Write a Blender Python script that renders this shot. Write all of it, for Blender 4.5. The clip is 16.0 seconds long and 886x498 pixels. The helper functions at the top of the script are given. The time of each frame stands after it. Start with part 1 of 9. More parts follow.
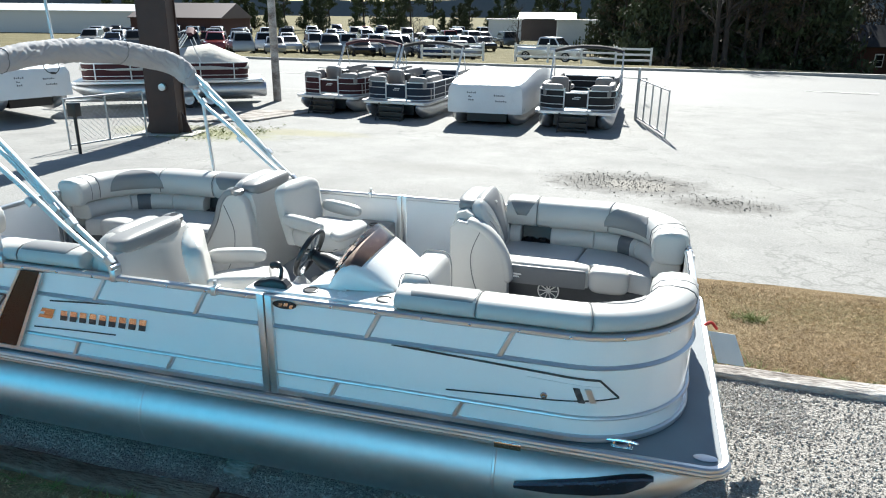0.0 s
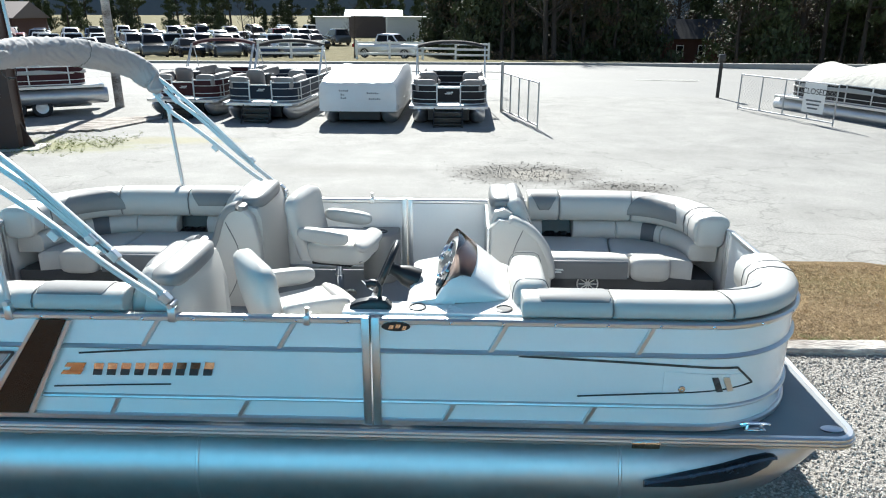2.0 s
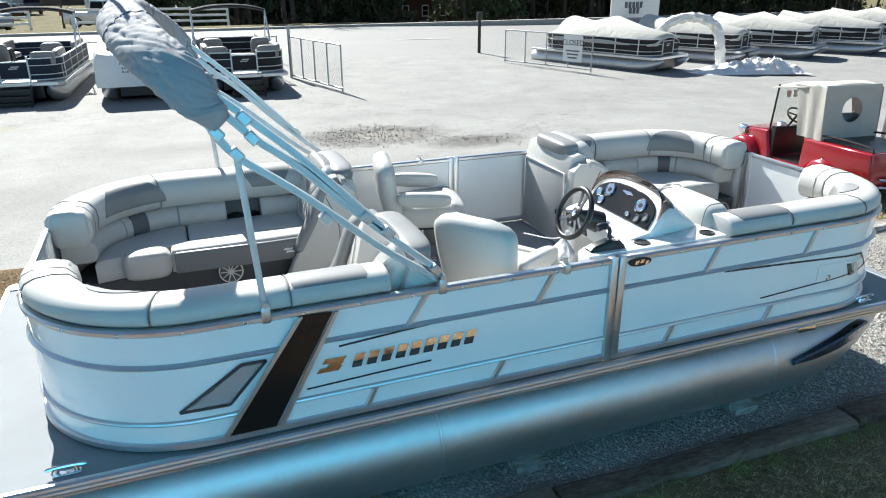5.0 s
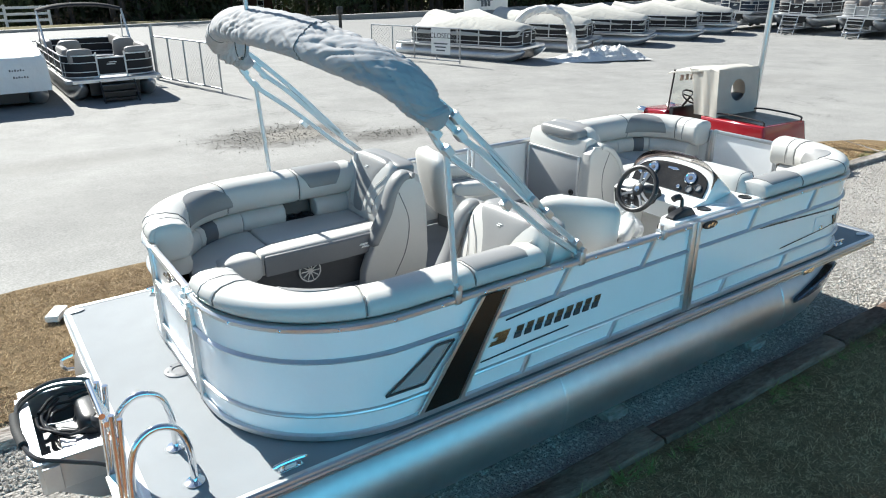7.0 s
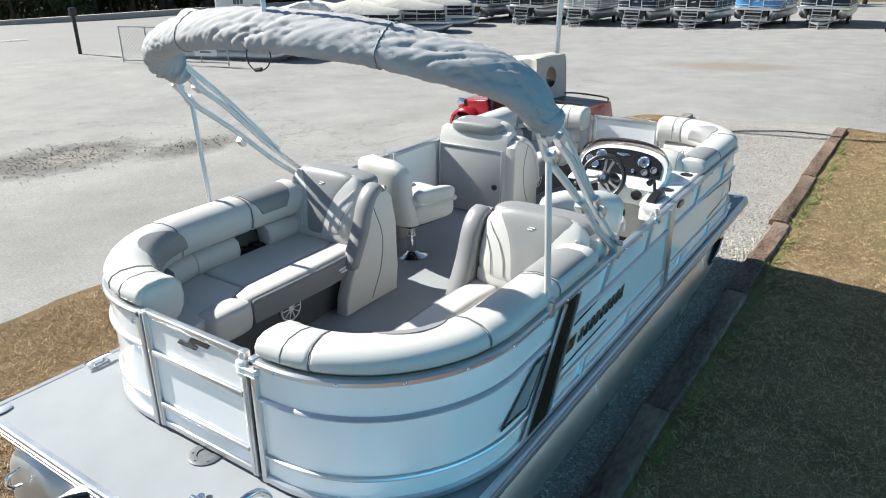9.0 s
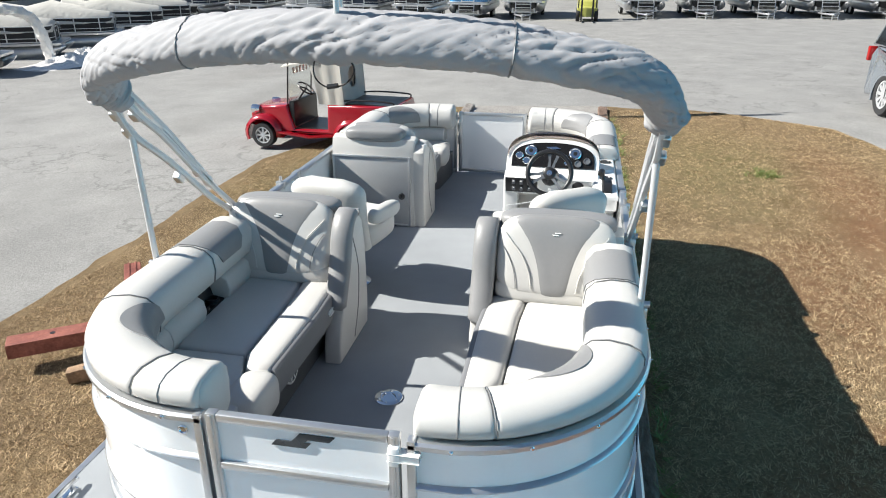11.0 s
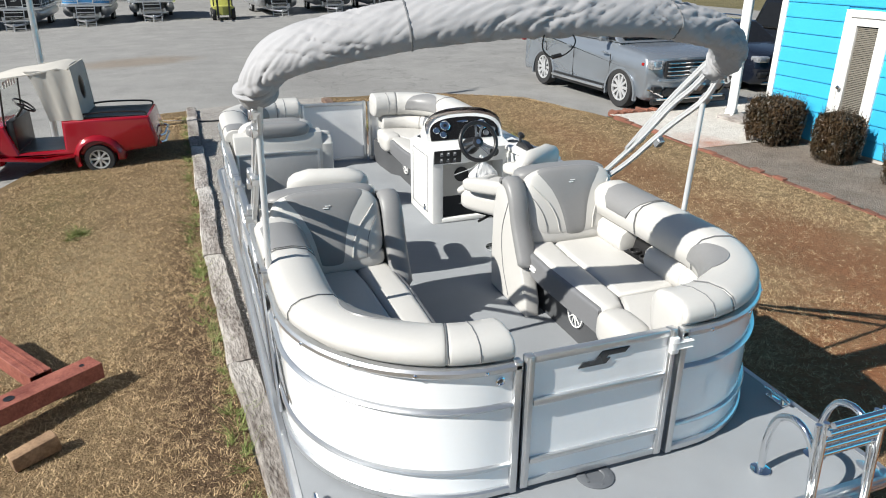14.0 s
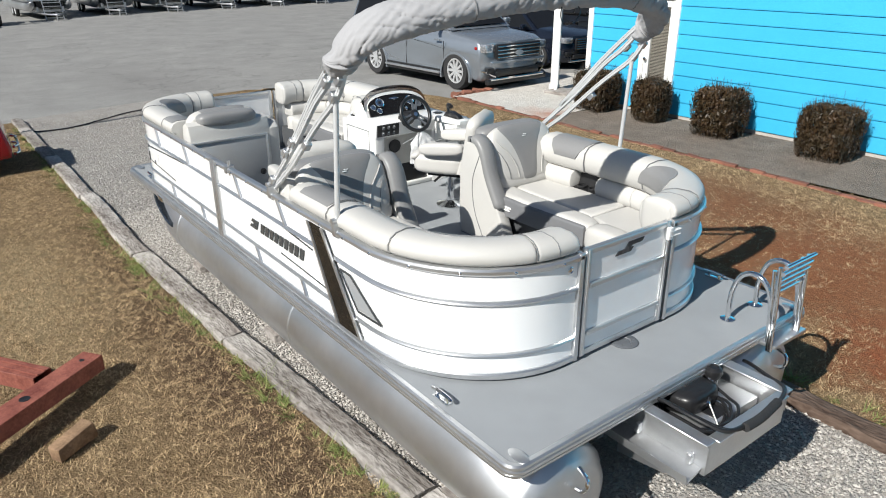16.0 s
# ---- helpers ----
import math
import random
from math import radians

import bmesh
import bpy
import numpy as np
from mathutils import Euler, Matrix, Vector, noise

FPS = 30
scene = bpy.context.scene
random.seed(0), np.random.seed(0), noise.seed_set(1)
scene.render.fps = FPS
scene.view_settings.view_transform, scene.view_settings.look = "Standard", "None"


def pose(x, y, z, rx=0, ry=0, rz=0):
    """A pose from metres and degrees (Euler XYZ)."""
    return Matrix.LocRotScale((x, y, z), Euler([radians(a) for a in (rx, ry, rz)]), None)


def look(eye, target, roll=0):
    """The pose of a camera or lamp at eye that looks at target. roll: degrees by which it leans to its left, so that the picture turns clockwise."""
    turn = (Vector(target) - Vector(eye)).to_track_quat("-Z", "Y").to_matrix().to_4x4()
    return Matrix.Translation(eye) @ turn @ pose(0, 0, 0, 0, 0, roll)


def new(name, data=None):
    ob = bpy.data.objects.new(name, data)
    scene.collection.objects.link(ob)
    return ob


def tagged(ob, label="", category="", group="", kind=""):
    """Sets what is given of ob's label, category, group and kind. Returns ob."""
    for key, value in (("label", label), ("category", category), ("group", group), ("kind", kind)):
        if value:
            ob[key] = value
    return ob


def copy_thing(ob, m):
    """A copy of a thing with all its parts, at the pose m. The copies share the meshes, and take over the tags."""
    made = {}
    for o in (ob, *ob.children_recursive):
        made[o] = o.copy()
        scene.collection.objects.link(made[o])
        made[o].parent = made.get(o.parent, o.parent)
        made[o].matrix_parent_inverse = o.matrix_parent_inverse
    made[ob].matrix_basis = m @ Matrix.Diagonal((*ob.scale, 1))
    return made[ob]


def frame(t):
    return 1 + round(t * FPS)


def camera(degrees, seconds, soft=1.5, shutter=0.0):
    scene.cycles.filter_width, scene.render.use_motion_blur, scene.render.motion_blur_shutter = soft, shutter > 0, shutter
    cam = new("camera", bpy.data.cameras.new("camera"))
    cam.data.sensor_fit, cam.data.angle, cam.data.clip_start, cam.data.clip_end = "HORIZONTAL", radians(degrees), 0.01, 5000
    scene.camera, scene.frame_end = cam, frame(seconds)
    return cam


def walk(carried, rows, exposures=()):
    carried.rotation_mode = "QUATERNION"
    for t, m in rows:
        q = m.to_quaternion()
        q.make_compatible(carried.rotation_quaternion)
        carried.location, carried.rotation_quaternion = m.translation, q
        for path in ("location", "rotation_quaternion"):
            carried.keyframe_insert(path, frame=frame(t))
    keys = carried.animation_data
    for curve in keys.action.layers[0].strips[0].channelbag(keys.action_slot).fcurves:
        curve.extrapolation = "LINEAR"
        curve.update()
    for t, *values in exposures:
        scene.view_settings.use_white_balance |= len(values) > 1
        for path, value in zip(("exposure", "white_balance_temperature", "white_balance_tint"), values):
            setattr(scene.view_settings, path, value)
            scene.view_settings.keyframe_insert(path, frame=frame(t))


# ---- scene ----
cam = camera(64.53, 16.0, 1.05)
ROWS = [
    (0.0, 5.024, -4.589, 3.037, 15.93, -18.61, -0.57),
    (0.5, 4.637, -4.588, 3.025, 13.05, -18.63, -0.50),
    (1.0, 4.264, -4.571, 3.013, 10.36, -18.65, -0.45),
    (1.5, 3.883, -4.555, 3.004, 6.40, -18.64, -0.34),
    (2.0, 3.476, -4.559, 2.981, 1.77, -18.69, -0.23),
    (2.5, 3.060, -4.550, 2.968, -2.62, -20.14, -0.12),
    (3.0, 2.631, -4.491, 2.956, -6.54, -21.13, -0.05),
    (3.5, 2.189, -4.412, 2.954, -10.26, -21.24, -0.01),
    (4.0, 1.736, -4.363, 2.942, -13.89, -21.27, 0.00),
    (4.5, 1.280, -4.306, 2.935, -17.85, -21.37, 0.07),
    (5.0, 0.809, -4.225, 2.928, -21.14, -21.40, 0.13),
    (7.5, -1.083, -3.558, 3.029, -38.55, -22.11, 0.18),
    (8.0, -1.328, -3.215, 3.026, -43.10, -22.21, 0.16),
    (8.5, -1.525, -2.864, 3.016, -50.12, -22.29, 0.14),
    (9.0, -1.668, -2.479, 3.009, -56.00, -22.31, 0.12),
    (9.5, -1.758, -2.077, 3.007, -61.02, -22.28, 0.19),
    (10.0, -1.825, -1.665, 3.003, -66.87, -22.41, 0.21),
    (12.5, -2.003, 0.323, 2.964, -95.92, -22.30, -0.59),
    (13.0, -2.057, 0.727, 2.964, -100.65, -22.38, -0.56),
    (13.5, -2.103, 1.116, 2.951, -105.36, -22.44, -0.41),
    (14.0, -2.139, 1.489, 2.934, -109.94, -22.48, -0.27),
    (14.5, -2.180, 1.871, 2.927, -114.56, -22.56, -0.14),
    (15.0, -2.212, 2.258, 2.914, -119.06, -22.62, 0.02),
    (15.5, -2.235, 2.625, 2.902, -123.43, -22.70, 0.14),
    (16.0, -2.240, 2.991, 2.906, -127.30, -22.73, 0.29),
]
walk(cam, [(t, pose(x, y, z, 90 + pitch, roll, yaw)) for t, x, y, z, yaw, pitch, roll in ROWS],
     [(0.0, 1.28, 6250, 6.5), (5.0, 1.26, 6230, 6.5), (9.0, 1.12, 6370, 8), (12.5, 0.86, 6420, 9.8), (16.0, 0.39, 6340, 9.4)])

# ---- light ----
SUN_TRAVEL = Vector((0.2, -1.23, -1.0)).normalized()
world = bpy.data.worlds.new("world")
scene.world = world
world.use_nodes = True
wn = world.node_tree.nodes
sky = wn.new("ShaderNodeTexSky")
sky.sky_type, sky.sun_disc = "NISHITA", False
to_sun = -SUN_TRAVEL
sky.sun_elevation = math.asin(to_sun.z)
sky.sun_rotation = math.atan2(to_sun.x, to_sun.y)
sky.air_density, sky.dust_density, sky.ozone_density = 1.0, 0.3, 0.5
wn["Background"].inputs["Strength"].default_value = 0.052
world.node_tree.links.new(sky.outputs[0], wn["Background"].inputs["Color"])
sun_data = bpy.data.lights.new("sun", "SUN")
sun_data.energy, sun_data.angle, sun_data.color = 5.0, radians(0.53), (1.0, 0.96, 0.885)
sun = new("sun", sun_data)
sun.matrix_world = look(Vector((0, 0, 30)), Vector((0, 0, 30)) + SUN_TRAVEL)


# ---- materials ----
def material(name, color, rough=0.5, metal=0.0, spec=0.5, var=0.12, scale=6.0, fine=60.0, bump=0.1, bump_scale=80.0,
             color2=None, coat=0.0, per_object=0.0, fine_amount=0.35, bump_dist=0.01, rough_var=0.08, island=0.0, stretch=None):
    m = bpy.data.materials.new(name)
    m.use_nodes = True
    nt = m.node_tree
    n, link = nt.nodes, nt.links.new
    b = n["Principled BSDF"]
    geo = n.new("ShaderNodeTexCoord")
    src = geo.outputs["Object"]
    if stretch:
        sm = n.new("ShaderNodeMapping")
        sm.inputs["Scale"].default_value = stretch
        link(src, sm.inputs["Vector"])
        src = sm.outputs[0]
    big, small = n.new("ShaderNodeTexNoise"), n.new("ShaderNodeTexNoise")
    for t, s, d in ((big, scale, 4), (small, fine, 3)):
        t.inputs["Scale"].default_value, t.inputs["Detail"].default_value = s, d
        link(src, t.inputs["Vector"])
    mixf = n.new("ShaderNodeMix")
    mixf.inputs[0].default_value = fine_amount
    link(big.outputs[0], mixf.inputs[2])
    link(small.outputs[0], mixf.inputs[3])
    ramp = n.new("ShaderNodeValToRGB")
    ramp.color_ramp.elements[0].position, ramp.color_ramp.elements[1].position = 0.3, 0.7
    c2 = color2 or tuple(min(1, c * (1 + var)) for c in color)
    c1 = color if color2 else tuple(c * (1 - var) for c in color)
    ramp.color_ramp.elements[0].color = (*c1, 1)
    ramp.color_ramp.elements[1].color = (*c2, 1)
    fac = mixf.outputs[0]
    if island:
        gi, mi = n.new("ShaderNodeNewGeometry"), n.new("ShaderNodeMix")
        mi.inputs[0].default_value = island
        link(fac, mi.inputs[2])
        link(gi.outputs["Random Per Island"], mi.inputs[3])
        fac = mi.outputs[0]
    link(fac, ramp.inputs[0])
    col = ramp.outputs[0]
    if per_object:
        info, hsv = n.new("ShaderNodeObjectInfo"), n.new("ShaderNodeHueSaturation")
        mr = n.new("ShaderNodeMapRange")
        mr.inputs["To Min"].default_value, mr.inputs["To Max"].default_value = 1 - per_object, 1 + per_object
        link(info.outputs["Random"], mr.inputs["Value"])
        link(mr.outputs[0], hsv.inputs["Value"])
        link(col, hsv.inputs["Color"])
        col = hsv.outputs[0]
    link(col, b.inputs["Base Color"])
    b.inputs["Roughness"].default_value, b.inputs["Metallic"].default_value = rough, metal
    b.inputs["Specular IOR Level"].default_value = spec
    b.inputs["Coat Weight"].default_value = coat
    b.inputs["Coat Roughness"].default_value = 0.05
    if rough_var:
        rr = n.new("ShaderNodeMapRange")
        rr.inputs["To Min"].default_value, rr.inputs["To Max"].default_value = max(0.02, rough - rough_var), min(1, rough + rough_var)
        link(big.outputs[0], rr.inputs["Value"])
        link(rr.outputs[0], b.inputs["Roughness"])
    if bump:
        bt, bn = n.new("ShaderNodeTexNoise"), n.new("ShaderNodeBump")
        bt.inputs["Scale"].default_value, bt.inputs["Detail"].default_value = bump_scale, 3
        bn.inputs["Strength"].default_value, bn.inputs["Distance"].default_value = bump, bump_dist
        link(src, bt.inputs["Vector"])
        link(bt.outputs[0], bn.inputs["Height"])
        link(bn.outputs[0], b.inputs["Normal"])
    return m


M_PANEL = material("white_painted_aluminium", (0.86, 0.875, 0.88), rough=0.12, spec=0.6, var=0.015, bump=0.03, bump_scale=2.2, bump_dist=0.02, coat=0.5, rough_var=0.03)
M_RAIL = material("satin_aluminium", (0.62, 0.63, 0.64), rough=0.32, metal=0.85, var=0.06, bump=0.04, bump_scale=150)
M_TUBE = material("anodised_aluminium_tube", (0.62, 0.63, 0.635), rough=0.38, metal=0.3, var=0.04, bump=0.0)
M_PONTOON = material("brushed_aluminium_pontoon", (0.56, 0.57, 0.585), rough=0.40, metal=0.9, var=0.10, scale=1.5, fine=14, bump=0.03, bump_scale=3.0, bump_dist=0.02, rough_var=0.1)
M_CHROME = material("polished_chrome", (0.78, 0.79, 0.8), rough=0.08, metal=1.0, var=0.03, bump=0.0, rough_var=0.03)
M_DECK = material("grey_woven_vinyl_deck", (0.27, 0.285, 0.30), rough=0.85, spec=0.25, var=0.1, scale=3, fine=240, bump=0.35, bump_scale=420, bump_dist=0.003)
M_IVORY = material("ivory_marine_vinyl", (0.52, 0.51, 0.485), rough=0.42, spec=0.45, var=0.03, scale=4, bump=0.12, bump_scale=160, bump_dist=0.003)
M_SILVER = material("silver_grey_vinyl", (0.225, 0.225, 0.225), rough=0.42, spec=0.45, var=0.05, scale=4, bump=0.12, bump_scale=160, bump_dist=0.003)
M_CHAR = material("charcoal_vinyl", (0.11, 0.118, 0.13), rough=0.5, spec=0.4, var=0.08, scale=4, bump=0.12, bump_scale=160, bump_dist=0.003)
M_PIPING = material("dark_piping", (0.16, 0.165, 0.17), rough=0.5, var=0.05, bump=0.0)
M_BASE = material("dark_moulded_plastic", (0.07, 0.073, 0.078), rough=0.6, var=0.12, scale=5, bump=0.15, bump_scale=200, bump_dist=0.003)
M_BLACK = material("black_plastic", (0.015, 0.015, 0.016), rough=0.35, var=0.2, bump=0.05)
M_BLACKPANEL = material("black_gloss_panel", (0.012, 0.011, 0.01), rough=0.22, spec=0.35, var=0.15, bump=0.0, coat=0.1)
M_CANVAS = material("grey_canvas", (0.355, 0.355, 0.365), rough=0.85, spec=0.2, var=0.07, scale=5, fine=200, bump=0.25, bump_scale=9, bump_dist=0.012)
M_RUBBER = material("tyre_rubber", (0.022, 0.022, 0.023), rough=0.8, var=0.25, bump=0.2)
M_WHITE = material("white_plastic", (0.78, 0.78, 0.76), rough=0.4, var=0.03, bump=0.03)
M_GELCOAT = material("white_gelcoat", (0.76, 0.76, 0.74), rough=0.25, var=0.02, bump=0.0, coat=0.2)
M_GOLD = material("champagne_metal", (0.62, 0.55, 0.44), rough=0.18, metal=1.0, var=0.05, bump=0.0)
M_DARKLINE = material("dark_decal", (0.05, 0.055, 0.06), rough=0.25, var=0.1, bump=0.0)
M_GREYDECAL = material("grey_decal", (0.42, 0.44, 0.46), rough=0.2, metal=0.3, var=0.05, bump=0.0)
M_TIMBER = material("weathered_landscape_timber", (0.07, 0.05, 0.04), color2=(0.53, 0.50, 0.465), rough=0.9, spec=0.15, scale=3.0, fine=26, bump=1.0, bump_scale=26, bump_dist=0.02, per_object=0.25, stretch=(0.5, 1.3, 1.3), fine_amount=0.4)


def glass(name, tint, rough=0.0):
    m = bpy.data.materials.new(name)
    m.use_nodes = True
    b = m.node_tree.nodes["Principled BSDF"]
    b.inputs["Base Color"].default_value = (*tint, 1)
    b.inputs["Roughness"].default_value = rough
    b.inputs["Transmission Weight"].default_value = 1.0
    b.inputs["IOR"].default_value = 1.45
    return m


M_SMOKE = glass("smoked_acrylic", (0.42, 0.33, 0.29))


# ---- mesh helpers ----
def thing(name, label, category, group="", at=(0, 0, 0)):
    ob = new(name)
    ob.location = at
    ob.empty_display_size = 0.2
    return tagged(ob, label, category, group)


def mesh_from(name, bm, mats, smooth=40, recalc=True):
    if recalc:
        bmesh.ops.recalc_face_normals(bm, faces=bm.faces[:])
    me = bpy.data.meshes.new(name)
    bm.to_mesh(me)
    bm.free()
    for m in mats if isinstance(mats, (list, tuple)) else [mats]:
        me.materials.append(m)
    if smooth:
        me.shade_smooth()
        me.set_sharp_from_angle(angle=radians(smooth))
    return me


def part(name, bm, mat, parent, label="", smooth=40, recalc=True):
    ob = new(name, mesh_from(name, bm, mat, smooth, recalc))
    if parent is not None:
        ob.parent = parent
        if parent.parent is None:
            ob.matrix_parent_inverse = Matrix.Translation(-parent.location)
        else:
            ob.matrix_parent_inverse = Matrix.Identity(4)
    return tagged(ob, label)


def box(bm, x0, x1, y0, y1, z0, z1, bevel=0.0, segs=2, m=None):
    old = set(bm.verts)
    v = bmesh.ops.create_cube(bm, size=1)["verts"]
    for p in v:
        p.co = Vector(((x0 + x1) / 2 + p.co.x * (x1 - x0), (y0 + y1) / 2 + p.co.y * (y1 - y0), (z0 + z1) / 2 + p.co.z * (z1 - z0)))
    if bevel:
        es = list({e for p in v for e in p.link_edges})
        bmesh.ops.bevel(bm, geom=es, offset=bevel, segments=segs, affect="EDGES", profile=0.5, clamp_overlap=True)
        v = [p for p in bm.verts if p not in old]
    if m is not None:
        bmesh.ops.transform(bm, matrix=m, verts=v)
    return v


def prism(bm, outline, lo, hi, f, bevel=0.0, segs=2, both=False):
    """A flat outline, pushed from lo to hi; f maps (a, b, height) to a place. The hi edge (or both) is rounded."""
    old = set(bm.verts)
    a = [bm.verts.new((p[0], p[1], lo)) for p in outline]
    face = bm.faces.new(a)
    r = bmesh.ops.extrude_face_region(bm, geom=[face])
    top = [v for v in r["geom"] if isinstance(v, bmesh.types.BMVert)]
    for v in top:
        v.co.z = hi
    if bevel:
        ts, bs = set(top), set(a)
        es = {e for v in top for e in v.link_edges if e.verts[0] in ts and e.verts[1] in ts}
        if both:
            es |= {e for v in a for e in v.link_edges if e.verts[0] in bs and e.verts[1] in bs}
        bmesh.ops.bevel(bm, geom=list(es), offset=bevel, segments=segs, affect="EDGES", profile=0.5, clamp_overlap=True)
    for v in bm.verts:
        if v not in old:
            v.co = f(v.co.x, v.co.y, v.co.z)


def rings(bm, rows, closed=True, caps=True):
    """Joins rows of points, all of one length, into a skin."""
    vs = [[bm.verts.new(p) for p in r] for r in rows]
    k = len(vs[0])
    for a, b in zip(vs, vs[1:]):
        for i in range(k if closed else k - 1):
            j = (i + 1) % k
            bm.faces.new((a[i], a[j], b[j], b[i]))
    if caps and closed:
        bm.faces.new(vs[0][::-1])
        bm.faces.new(vs[-1])
    return vs


def tube(bm, pts, r, sides=10, caps=True):
    pts = [Vector(p) for p in pts]
    rad = [float(q) for q in r] if isinstance(r, (list, tuple)) else [float(r)] * len(pts)
    rows, up = [], None
    for i, p in enumerate(pts):
        d = (pts[min(i + 1, len(pts) - 1)] - pts[max(i - 1, 0)]).normalized()
        if up is None:
            up = Vector((0, 0, 1)) if abs(d.z) < 0.9 else Vector((1, 0, 0))
        s = d.cross(up).normalized()
        up = s.cross(d).normalized()
        rows.append([p + rad[i] * (math.cos(2 * math.pi * k / sides) * s + math.sin(2 * math.pi * k / sides) * up) for k in range(sides)])
    rings(bm, rows, True, caps)


def curve_pts(ctrl, n=8):
    """A smooth line through the given points."""
    c = [Vector(p) for p in ctrl]
    c = [2 * c[0] - c[1]] + c + [2 * c[-1] - c[-2]]
    out = []
    for i in range(1, len(c) - 2):
        for k in range(n):
            t = k / n
            out.append(0.5 * ((2 * c[i]) + (c[i + 1] - c[i - 1]) * t + (2 * c[i - 1] - 5 * c[i] + 4 * c[i + 1] - c[i + 2]) * t * t
                              + (3 * c[i] - c[i - 1] - 3 * c[i + 1] + c[i + 2]) * t ** 3))
    out.append(c[-2])
    return out


def lathe(bm, prof, sides=24, m=None, caps=True):
    """Turns (radius, height) pairs about z."""
    rows = [[Vector((r * math.cos(2 * math.pi * k / sides), r * math.sin(2 * math.pi * k / sides), h)) for k in range(sides)] for r, h in prof]
    if m is not None:
        rows = [[m @ p for p in row] for row in rows]
    rings(bm, rows, True, caps)


def pillow(bm, sx, sy, sz, m, power=4.0, n=10):
    """A stuffed cushion: a rounded box of that size."""
    old = set(bm.verts)
    vs = bmesh.ops.create_cube(bm, size=2)["verts"]
    bmesh.ops.subdivide_edges(bm, edges=list({e for v in vs for e in v.link_edges}), cuts=n, use_grid_fill=True)
    for v in [p for p in bm.verts if p not in old]:
        x, y, z = v.co
        k = (abs(x) ** power + abs(y) ** power + abs(z) ** power) ** (1 / power)
        s = max(abs(x), abs(y), abs(z)) / k
        v.co = m @ Vector((x * s * sx / 2, y * s * sy / 2, z * s * sz / 2))


def ground_z(x, y):
    """The lie of the land: it falls away from the building to the lot and the road."""
    z = float(np.interp(y, [-9, -6.0, -2.0, 2.0, 4.0, 10.0, 14.0, 20.0, 25.0, 40.0], [0.14, 0.13, 0.03, 0.0, -0.1, -0.32, -0.36, -0.32, -0.3, -0.05]))
    z += float(np.interp(x, [12.5, 24.0], [0.0, -0.22]))
    z = max(z, -0.6)
    drop = float(np.interp(x, [0, 12], [-0.65, -2.6]))
    return z + drop * float(np.interp(y, [44, 56], [0, 1]))


